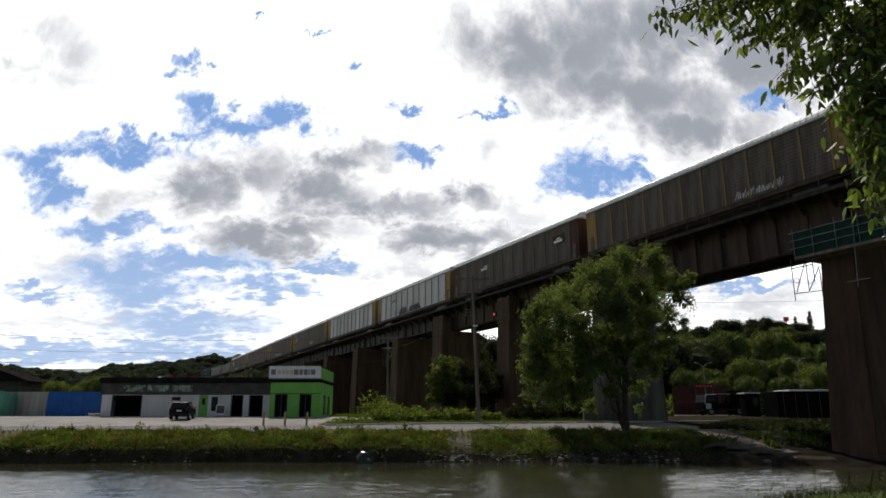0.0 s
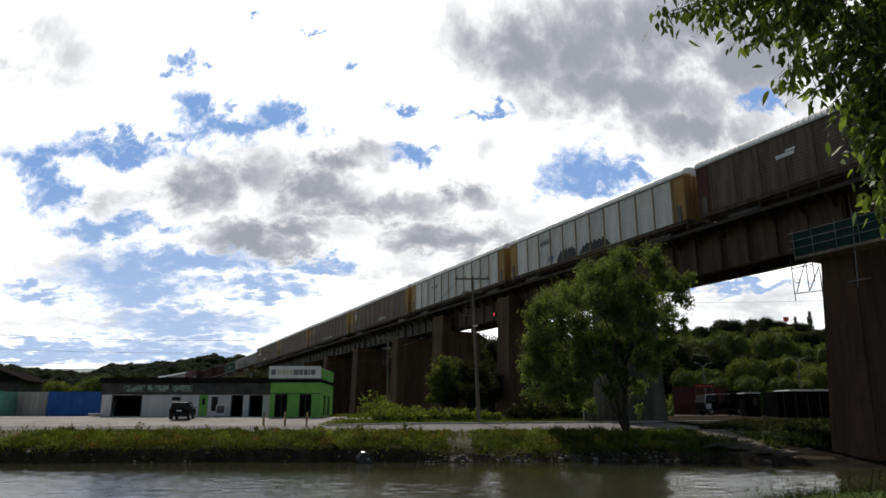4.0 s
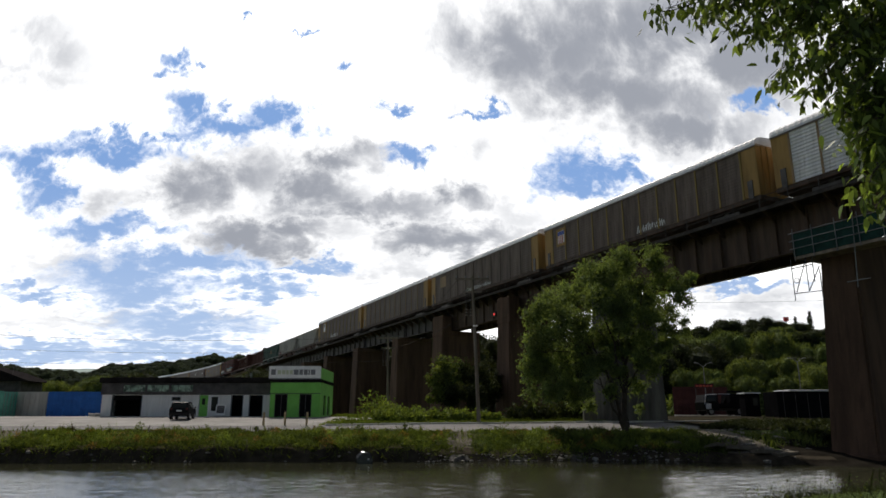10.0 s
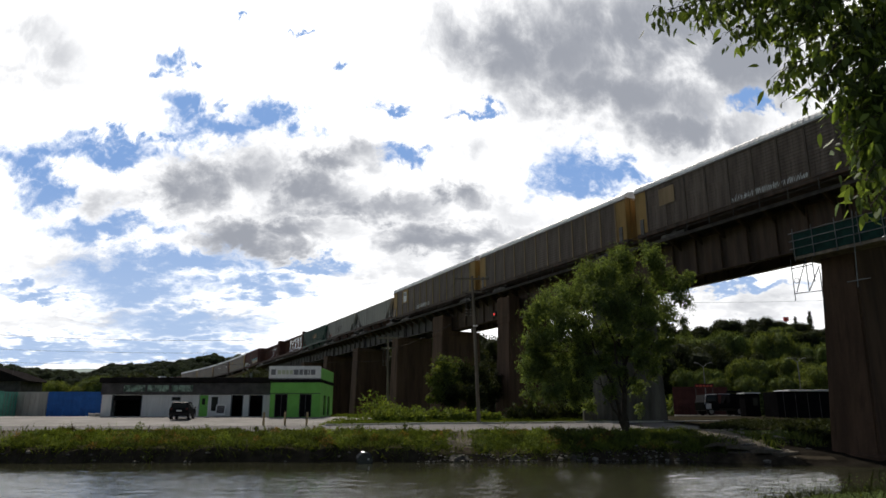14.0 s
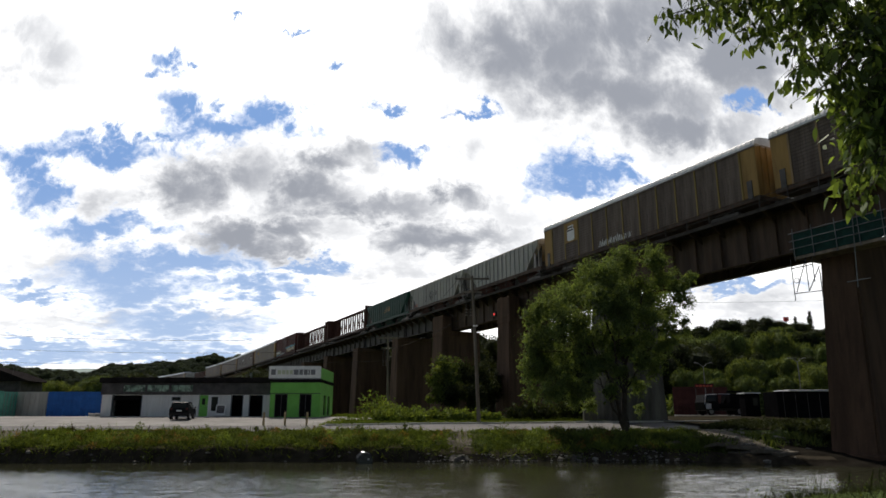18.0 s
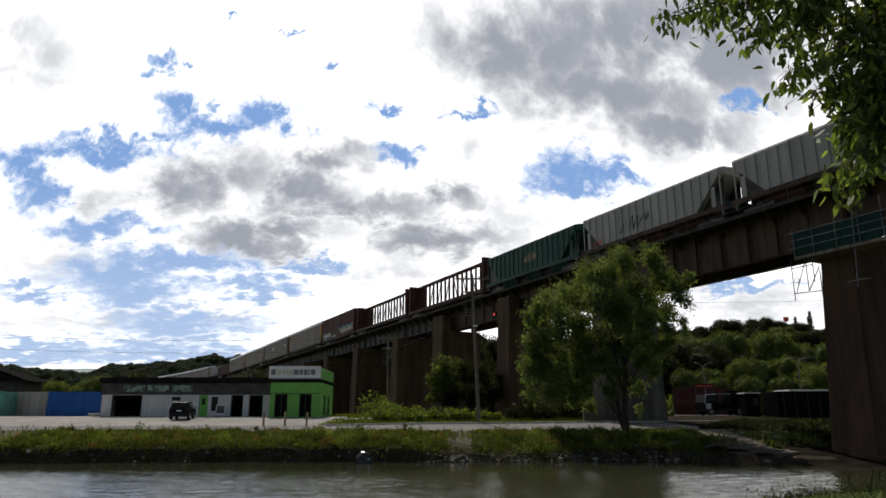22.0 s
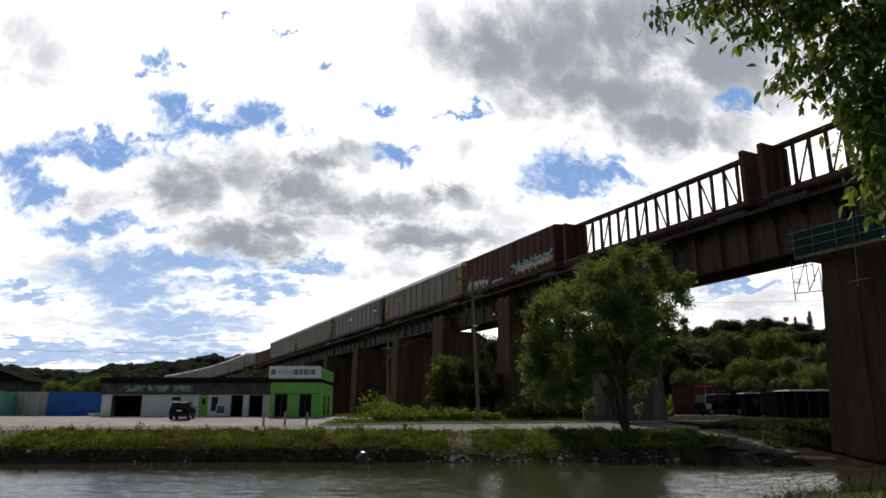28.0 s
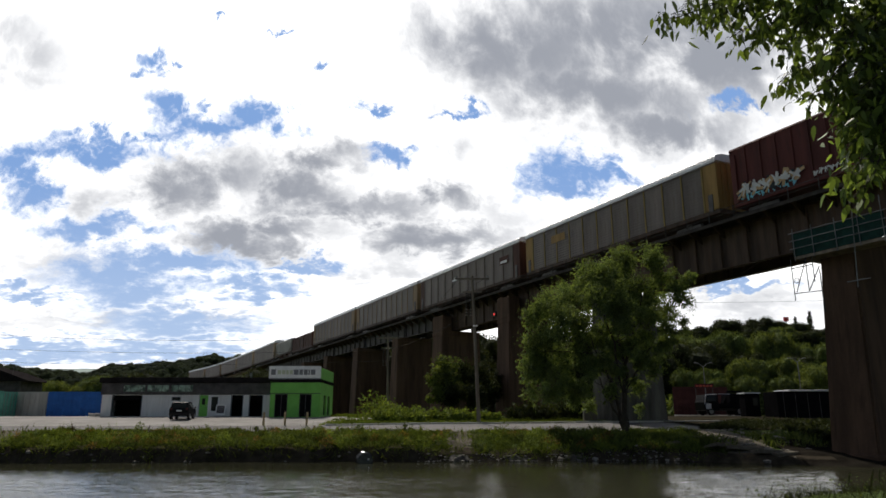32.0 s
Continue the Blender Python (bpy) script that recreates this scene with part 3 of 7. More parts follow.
path_strip = strip("driveway", np.arange(-9.5, -3.4, 0.6), lambda x: road_far(x) + 5.2 + (x + 9.5) * 0.5, lambda x: road_far(x) + 9.5 + (x + 9.5) * 0.15, 0.06, "kerb",
                   "pale concrete drive beside the green building", "driveway")

strip("lot", np.arange(25, 62, 1.5), lambda x: 77.2, lambda x: 104 + (x - 24) * 0.1, 0.05, "asphalt", "grey asphalt lot beyond the viaduct", "parking lot")

# the viaduct's shade on worn earth, painted as a dark sheet
strip("worn_ground", np.arange(19.0, 60, 1.2), lambda x: road_near(x) + 0.2 + 3.5 * max(0.0, 21.4 - x), lambda x: 77.0, 0.1, "shaded_earth", "worn earth under the viaduct with painted-in shade", "bare ground")


def kerbs():
    """Kerb stones along the far edge of the road, from the drive on."""
    base = thing("kerb", "pale concrete kerb stones along the road", "kerb", kind="structure")
    stone = mesh_of(box(-0.98, 0.98, -0.12, 0.12, -0.1, 0.17, bevel=0.02), "kerb_stone", "kerb")
    for i in range(26):
        x = -8 + i * 2.0
        y = float(road_far(x)) + 0.1
        turn = math.degrees(math.atan2(float(road_far(x + 1) - road_far(x - 1)), 2))
        k = part("kerb_stone", stone, "kerb", base)
        k.matrix_local = pose(x, y, float(height(x, y)), 0, 0, turn)


kerbs()
# dark sheet painted in for shade and reflection at the pier foot
strip("pier_mud", np.arange(20.6, 60, 0.4), lambda x: shore(x) - 1.0, lambda x: shore(x) + 6, 0.19, "peat", "earth round the pier foot, shade and dark reflection painted in", "mud")
strip("shore_mud", np.arange(-60, 22.6, 0.35), lambda x: shore(x) - 1.2, lambda x: shore(x) + 1.0 + 0.15 * math.sin(x * 1.7), 0.16, "mud", "dark wet mud along the waterline", "mud")
strip("gravel_gap", np.arange(0.3, 2.0, 0.2), lambda x: shore(x) + 0.5 + 1.1 * (x - 1.1) ** 2, lambda x: road_near(x) + 0.1 - 1.3 * abs(x - 1.0), 0.1, "dirt", "bare earth gap in the bank grass", "bank")
strip("worn_landing", np.arange(-34, -27.2, 0.5), lambda x: shore(x) + 0.4, lambda x: road_near(x) - 0.1, 0.12, "dirt", "bare trodden earth landing on the bank", "bank")
strip("shingle", np.arange(-0.6, 11.0, 0.35), lambda x: shore(x) - 0.25, lambda x: shore(x) + 0.35 + 0.2 * math.sin(x * 2.3), 0.12, "shingle", "pale shingle along the waterline", "shingle")
strip("bare_bank", np.arange(17.4, 20.4, 0.4), lambda x: shore(x) + 0.8, lambda x: road_near(x) + 0.1, 0.15, "dirt", "bare brown earth slope down to the water", "bank")

# ---- the railway viaduct ----
HEAD = 0.4645                  # the track's turn from +Y to the left
TRACK_C = 43.6                 # distance of the track's centre line from the camera
RAIL_Z = 14.6 + EYE
BEND_S, BEND_R = 238.0, 700.0


def track(s):
    """Point and heading of the track's centre s metres along it."""
    def straight(q):
        return Vector((-q * math.sin(HEAD) + TRACK_C * math.cos(HEAD), q * math.cos(HEAD) + TRACK_C * math.sin(HEAD), 0))
    if s <= BEND_S:
        return straight(s), HEAD
    a = (s - BEND_S) / BEND_R
    p = straight(BEND_S)
    d, n = Vector((-math.sin(HEAD), math.cos(HEAD), 0)), Vector((-math.cos(HEAD), -math.sin(HEAD), 0))
    return p + d * (BEND_R * math.sin(a)) + n * (BEND_R * (1 - math.cos(a))), HEAD + a


def on_track(s, z=0.0):
    """Frame on the track: x towards the train's front, y away from the river bank, z up."""
    p, h = track(s)
    m = Matrix.Rotation(h - math.pi / 2, 4, "Z")
    m.translation = (p.x, p.y, z)
    return m


VIA = on_track(0.0, 0.0)       # local x = -s, local y = across


def via_box(s0, s1, c0, c1, z0, z1, taper=0.0, bevel=0.0):
    return box(-s1, -s0, c0, c1, z0, z1, VIA, taper, bevel)


def via_object(name, label, category, group=""):
    return thing(name, label, category, group, "")


PIERS = [(24.5, 26.7), (47.2, 49.4), (63.6, 66.2), (80.2, 83.2), (95.2, 97.6), (113.2, 115.8), (131, 133.5), (148, 150.5), (165, 167.4), (182, 184.4), (199, 201.4)]


def pier(s0, s1, z_top, wide, mat="pier"):
    ob = via_object("viaduct_pier", "tall tapered concrete viaduct pier stained brown" if mat == "pier" else "pale weathered concrete viaduct pier behind the willow", "bridge pier", "viaduct piers")
    mid = (s0 + s1) / 2
    p, _ = track(mid)
    z0 = float(height(p.x, p.y)) - 0.4
    bm = bmesh.new()
    h0, h1 = (s1 - s0) / 2 + 0.35, (s1 - s0) / 2
    levels = [(z0, h0, 4.5 if mid < 30 else 3.85, 2.5), (z_top - 0.7, h1, 3.5, 2.15)]
    rows = []
    for z, hs, ca, cb in levels:
        rows.append([bm.verts.new(VIA @ Vector((-mid + a * hs, c, z))) for a, c in ((-1, -ca), (1, -ca), (1, cb), (-1, cb))])
    for i in range(4):
        bm.faces.new((rows[0][i], rows[0][(i + 1) % 4], rows[1][(i + 1) % 4], rows[1][i]))
    bm.faces.new(rows[0][::-1])
    bm.faces.new(rows[1])
    bmesh.ops.bevel(bm, geom=[e for e in bm.edges if abs(e.verts[0].co.z - e.verts[1].co.z) > 3], offset=0.12, segments=2, affect="EDGES")
    part("shaft", bm, mat, ob)
    part("cap", via_box(mid - h1 - 0.02, mid + h1 + 0.02, -3.52, 2.17, z_top - 0.7, z_top - 0.1, bevel=0.04), mat, ob)
    if wide:
        part("pilaster", via_box(mid - h1, mid + h1, -3.5, -2.1, z_top - 0.1, TOP - 0.8, bevel=0.04), "pier", ob)
    for c in (-1.7, 1.7):
        part("bearing", via_box(mid - 0.6, mid + 0.6, c - 0.35, c + 0.35, z_top - 0.12, z_top), "steel", ob)
    part("footing", via_box(mid - h0 - 0.2, mid + h0 + 0.2, -4.7, 2.7, z0 - 0.3, z0 + 0.2, bevel=0.08), mat, ob)
    return ob


def girder_span(s0, s1, z_bottom, z_top, mat, label):
    """Two plate girders with flanges, stiffeners and cross bracing."""
    ob = via_object("girder_span", label, "bridge span", "viaduct spans")
    for c in (-1.7, 1.7):
        web = part("web", via_box(s0 + 0.1, s1 - 0.1, c - 0.02, c + 0.02, z_bottom + 0.05, z_top - 0.05), mat, ob)
        part("bottom_flange", via_box(s0 + 0.1, s1 - 0.1, c - 0.26, c + 0.26, z_bottom, z_bottom + 0.06), mat, ob)
        part("top_flange", via_box(s0 + 0.1, s1 - 0.1, c - 0.26, c + 0.26, z_top - 0.06, z_top), mat, ob)
        n = max(4, int((s1 - s0) / 2.3))
        stiff = mesh_of(box(-0.03, 0.03, -0.2, 0.2, z_bottom + 0.07, z_top - 0.07), "stiffener", mat)
        for i in range(n + 1):
            st = part("stiffener", stiff, mat, ob)
            st.matrix_local = VIA @ Matrix.Translation((-(s0 + 0.3 + (s1 - s0 - 0.6) * i / n), c, 0))
    k = max(2, int((s1 - s0) / 5))
    for i in range(k):
        a, b = s0 + 0.6 + (s1 - s0 - 1.2) * i / k, s0 + 0.6 + (s1 - s0 - 1.2) * (i + 1) / k
        bm = bmesh.new()
        for z in (z_bottom + 0.25, z_top - 0.25):
            add_tube(bm, [VIA @ Vector((-a, -1.65, z)), VIA @ Vector((-b, 1.65, z))], 0.06, 4)
        add_tube(bm, [VIA @ Vector((-a, -1.65, z_bottom + 0.2)), VIA @ Vector((-a, 1.65, z_top - 0.2))], 0.06, 4)
        add_tube(bm, [VIA @ Vector((-a, 1.65, z_bottom + 0.2)), VIA @ Vector((-a, -1.65, z_top - 0.2))], 0.06, 4)
        part("cross_brace", bm, mat, ob)
    return ob


MID = 11.35 + EYE
DEEP, SHALLOW, TOP = 11.0 + EYE, 12.0 + EYE, RAIL_Z - 0.55
ENDS = [-22.0, 25.6, 48.2, 64.9, 81.7, 96.4, 114.5, 132.2, 149.2, 166.2, 183.2, 200.2]


def viaduct():
    pier(-24, -21.6, DEEP, False)
    for i, (a, b) in enumerate(PIERS):
        pier(a, b, (DEEP, DEEP, DEEP, MID)[i] if i < 4 else SHALLOW, i in (2, 3), "pale" if i == 1 else "pier")
    for i in range(len(ENDS) - 1):
        low = (DEEP, DEEP, DEEP, MID)[i] if i < 4 else SHALLOW
        girder_span(ENDS[i], ENDS[i + 1], low, TOP, "girder" if i < 4 else "girder_grey",
                    "deep rusty plate girder span with stiffeners" if i < 4 else "grey plate girder span with close stiffeners")
    deck = via_object("track_deck", "dark timber railway deck with steel rails and side walkway", "railway track")
    tie = mesh_of(box(-0.12, 0.12, -1.9, 1.6, 0, 0.24), "sleeper", "deck")
    for i in range(296):
        s = 2 + i * 0.67
        t = part("sleeper", tie, "deck", deck)
        t.matrix_local = VIA @ Matrix.Translation((-s, 0, TOP + 0.02))
    for c in (-0.75, 0.75):
        part("rail", via_box(-60, 200, c - 0.04, c + 0.04, TOP + 0.27, RAIL_Z), "steel", deck)
    part("ballast_plate", via_box(-60, 200, -2.15, 1.6, TOP + 0.004, TOP + 0.016), "deck", deck)
    # walkway on brackets along the side
    part("walkway", via_box(-60, 200, -3.3, -2.0, TOP + 0.18, TOP + 0.26), "deck", deck)
    part("kick_board", via_box(-60, 200, -2.0, -1.95, TOP + 0.02, TOP + 0.42), "deck", deck)
    part("walkway_beam", via_box(-60, 200, -3.34, -3.24, TOP - 0.02, TOP + 0.175), "deck", deck)
    for z in (0.42, 0.82):
        part("hand_rail", tube([VIA @ Vector((60, -3.27, TOP + 0.25 + z)), VIA @ Vector((-200, -3.27, TOP + 0.25 + z))], 0.02, 5), "steel", deck)
    post = mesh_of(tube([(0, -3.27, TOP + 0.2), (0, -3.27, TOP + 1.1)], 0.035, 5), "rail_post", "steel")
    arm = mesh_of(prism([(-3.3, TOP + 0.17), (-1.7, TOP + 0.17), (-1.7, TOP - 0.75)], -0.04, 0.04), "bracket", "girder")
    for i in range(86):
        s = 6 + i * 2.25
        for name, me in (("rail_post", post), ("bracket", arm)):
            o = part(name, me, "steel", deck)
            o.matrix_local = VIA @ Matrix.Translation((-s, 0, 0))
    # the earth bank on which the track goes on, shade put into its colour
    bm = bmesh.new()
    rows = []
    for i in range(60):
        s = 200 + i * 8
        m = on_track(s, 0)
        row = []
        for y, z in ((-30, -1), (-7.6, 4.6), (-3.7, TOP - 0.8), (-2.6, TOP + 0.2), (2.6, TOP + 0.2), (16, 6), (30, -1)):
            v = m @ Vector((0, y, z))
            row.append(bm.verts.new((v.x, v.y, z + 2.6 if z < 7 else z)))
        rows.append(row)
    for a, b in zip(rows, rows[1:]):
        for i in range(6):
            bm.faces.new((a[i], a[i + 1], b[i + 1], b[i]))
    bm.faces.new(rows[0])
    bmesh.ops.recalc_face_normals(bm, faces=bm.faces[:])
    tagged(new("embankment", mesh_of(bm, "embankment", "shaded_earth")), "earth railway embankment beyond the viaduct, coloured as in shade", "embankment", kind="structure")


viaduct()

# ---- the freight train ----
SPEED = 10.68


def bogie(parent, x):
    frame_ob = part("bogie", box(x - 1.35, x + 1.35, -1.15, -0.95, 0.35, 0.75, bevel=0.05), "steel", parent)
    part("side_frame", box(x - 1.35, x + 1.35, 0.95, 1.15, 0.35, 0.75, bevel=0.05), "steel", frame_ob)
    part("bolster", box(x - 0.25, x + 0.25, -0.95, 0.95, 0.4, 0.95), "steel", frame_ob)
    for dx in (-0.9, 0.9):
        for y in (-0.8, 0.68):
            bm = bmesh.new()
            add_tube(bm, [(x + dx, y, 0.46), (x + dx, y + 0.12, 0.46)], 0.45, 14)
            part("wheel", bm, "steel", frame_ob)


def couplers(parent, half):
    for sgn in (-1, 1):
        part("coupler", box(min(sgn * half, sgn * (half + 0.66)), max(sgn * half, sgn * (half + 0.66)), -0.12, 0.12, 0.75, 1.0, bevel=0.03), "steel", parent)


def scrawl(seed, w, h, width):
    """Thin jagged sprayed strokes in the x-z plane; no readable words."""
    rnd = random.Random(seed)
    bm = bmesh.new()
    n = max(3, int(w / (h * 0.5)))
    for k in range(n):
        cx = (k + 0.5) / n * w
        lean = rnd.uniform(0.1, 0.35)
        pts = []
        for i in range(rnd.choice((3, 4, 5))):
            z = h * (0.05 + 0.9 * ((i + k) % 2)) * rnd.uniform(0.6, 1.0)
            pts.append((cx + (i - 1.5) * h * rnd.uniform(0.1, 0.24) + z * lean, z))
        for i in range(len(pts) - 1):
            (x0, z0), (x1, z1) = pts[i], pts[i + 1]
            d = math.hypot(x1 - x0, z1 - z0) or 1
            wd = width * rnd.uniform(0.5, 1.2)
            nx, nz = -(z1 - z0) / d * wd / 2, (x1 - x0) / d * wd / 2
            y = -0.002 * (i % 3)
            vs = [bm.verts.new((px, y, pz)) for px, pz in ((x0 + nx, z0 + nz), (x0 - nx, z0 - nz), (x1 - nx * 0.5, z1 - nz * 0.5), (x1 + nx * 0.5, z1 + nz * 0.5))]
            bm.faces.new(vs)
    return bm


def lettering(seed, w, h):
    """Blocky sprayed letters of slanted bars in the x-z plane; no readable words."""
    rnd = random.Random(seed)
    bm = bmesh.new()
    n = max(2, int(w / (h * 0.72)))
    for k in range(n):
        cx = (k + 0.5) / n * w
        for j in range(rnd.choice((3, 4, 4))):
            a = rnd.choice((rnd.uniform(-0.35, 0.35), rnd.uniform(1.2, 1.9), rnd.uniform(0.6, 1.0), rnd.uniform(2.1, 2.6)))
            length, width = h * rnd.uniform(0.4, 0.9), h * rnd.uniform(0.09, 0.2)
            ox, oz = cx + rnd.uniform(-0.2, 0.2) * h, h * rnd.uniform(0.35, 0.65)
            ca, sa = math.cos(a), math.sin(a)
            vs = []
            for u, v in ((-0.5, -0.5), (0.5, -0.6), (0.55, 0.5), (0, 0.65), (-0.55, 0.4)):
                vs.append(bm.verts.new((ox + u * length * ca - v * width * sa, -0.0015 * j, max(0.0, min(h, oz + u * length * sa + v * width * ca)))))
            bm.faces.new(vs)
    return bm


def blob(seed, w, h):
    """A ragged painted patch in the x-z plane."""
    rnd = random.Random(seed)
    bm = bmesh.new()
    n = 26
    top = [h * (0.55 + 0.45 * abs(math.sin(i * 0.9 + seed)) * rnd.uniform(0.6, 1)) * min(1, 4 * i / n + 0.25, 4 * (n - i) / n + 0.25) for i in range(n + 1)]
    lo = [bm.verts.new((w * i / n, 0, 0)) for i in range(n + 1)]
    hi = [bm.verts.new((w * i / n, 0, top[i])) for i in range(n + 1)]
    for i in range(n):
        bm.faces.new((lo[i], lo[i + 1], hi[i + 1], hi[i]))
    return bm


PANEL_CACHE = {}


def corrugated(w, h, mat):
    """A side panel with level corrugations, facing -y."""
    key = (round(w, 3), round(h, 3), mat)
    if key not in PANEL_CACHE:
        bm = bmesh.new()
        n = 16
        prev = None
        for i in range(n * 4 + 1):
            z = h * i / (n * 4)
            y = ((-0.03, -0.03, 0.025, 0.025) if mat == "silver_panel" else (-0.028, -0.026, -0.008, -0.006))[i % 4]
            row = (bm.verts.new((0, y, z)), bm.verts.new((w, y, z)))
            if prev:
                bm.faces.new((prev[0], prev[1], row[1], row[0]))
            prev = row
        PANEL_CACHE[key] = mesh_of(bm, "side_panel", mat)
    return PANEL_CACHE[key]


ROOF_PROFILE = [(-1.65, 5.2), (-1.65, 5.38), (-1.58, 5.62), (-1.36, 5.82), (-0.8, 5.98), (0, 6.04), (0.8, 5.98), (1.36, 5.82), (1.58, 5.62), (1.65, 5.38), (1.65, 5.2)]


def autorack(label, side, post, ends, roof="car_roof", marks=(), light_panels=()):
    """A closed car carrier, 27.2 m over its ends."""
    L, half = 27.2, 13.6
    ob = thing("autorack_wagon", label, "freight wagon", "train wagons")
    part("body", box(-half + 0.06, half - 0.06, -1.52, 1.52, 1.15, 5.4), side, ob)
    part("sill", box(-half, half, -1.58, 1.58, 0.95, 1.32, bevel=0.03), "girder", ob)
    part("roof", prism(ROOF_PROFILE, -half, half), roof, ob, smooth=False)
    ribs = bmesh.new()
    for i in range(60):
        x = -half + 0.3 + i * (L - 0.6) / 59
        for (y0, z0), (y1, z1) in zip(ROOF_PROFILE[:6], ROOF_PROFILE[1:7]):
            d = math.hypot(y1 - y0, z1 - z0)
            ny, nz = -(z1 - z0) / d, (y1 - y0) / d
            foot, crest = 0.004, 0.025
            for xa, xb in ((x - 0.1, x), (x, x + 0.1)):
                ha, hb = (foot, crest) if xb == x else (crest, foot)
                ribs.faces.new([ribs.verts.new(q) for q in ((xa, y0 + ny * ha, z0 + nz * ha), (xb, y0 + ny * hb, z0 + nz * hb), (xb, y1 + ny * hb, z1 + nz * hb), (xa, y1 + ny * ha, z1 + nz * ha))])
    part("roof_corrugation", ribs, roof, ob)["kind"] = "stuff"
    door_w = 1.45
    n = 11
    w = (L - 2 * door_w) / n
    for i in range(n):
        x = -half + door_w + i * w
        me = corrugated(w - 0.14, 4.03, "silver_panel" if i in light_panels else side)
        for y, rz in ((-1.56, 0), (1.56, 180)):
            p = part("side_panel", me, side, ob)
            p.matrix_local = pose(x + 0.07 if rz == 0 else x + w - 0.07, y, 1.34, 0, 0, rz)
    rib = mesh_of(box(-0.07, 0.07, -1.63, -1.54, 1.3, 5.4), "post", post)
    rib_far = mesh_of(box(-0.07, 0.07, 1.54, 1.63, 1.3, 5.4), "post", post)
    for i in range(n + 1):
        for me in (rib, rib_far):
            p = part("post", me, post, ob)
            p.matrix_local = pose(-half + door_w + i * w, 0, 0)
    part("top_rail", box(-half, half, -1.67, -1.5, 5.1, 5.195), "grey_panel", ob)
    for sgn in (-1, 1):
        a, b = sorted((sgn * half, sgn * (half - door_w + 0.07)))
        end = part("end_door", box(a, b, -1.6, 1.6, 1.33, 5.39, bevel=0.04), ends, ob, "painted end door" if ends == "yellow" else "")
        for y in (-1.0, -0.35, 0.35, 1.0):
            part("door_rib", box(sgn * half - 0.05, sgn * half + 0.05, y - 0.05, y + 0.05, 1.4, 5.25), ends, end)
        part("ladder", box(sgn * (half - 0.75) - 0.22, sgn * (half - 0.75) + 0.22, -1.66, -1.6, 1.2, 2.6), "steel", end)
        bogie(ob, sgn * 9.9)
    couplers(ob, half)
    for k, (kind, mat, x, z, mw, mh, seed) in enumerate(marks):
        bm = blob(seed, mw, mh) if kind == "blob" else scrawl(seed, mw, mh, mh * 0.14) if kind == "tag" else box(0, mw, -0.006, 0.0, 0, mh)
        g = part("graffiti" if kind != "plate" else "placard", bm, mat, ob)
        if kind == "tag":
            g["kind"] = "stuff"
        g.matrix_local = pose(x, -1.645 - 0.008 * k if kind == "plate" else -1.605, z)
    return ob


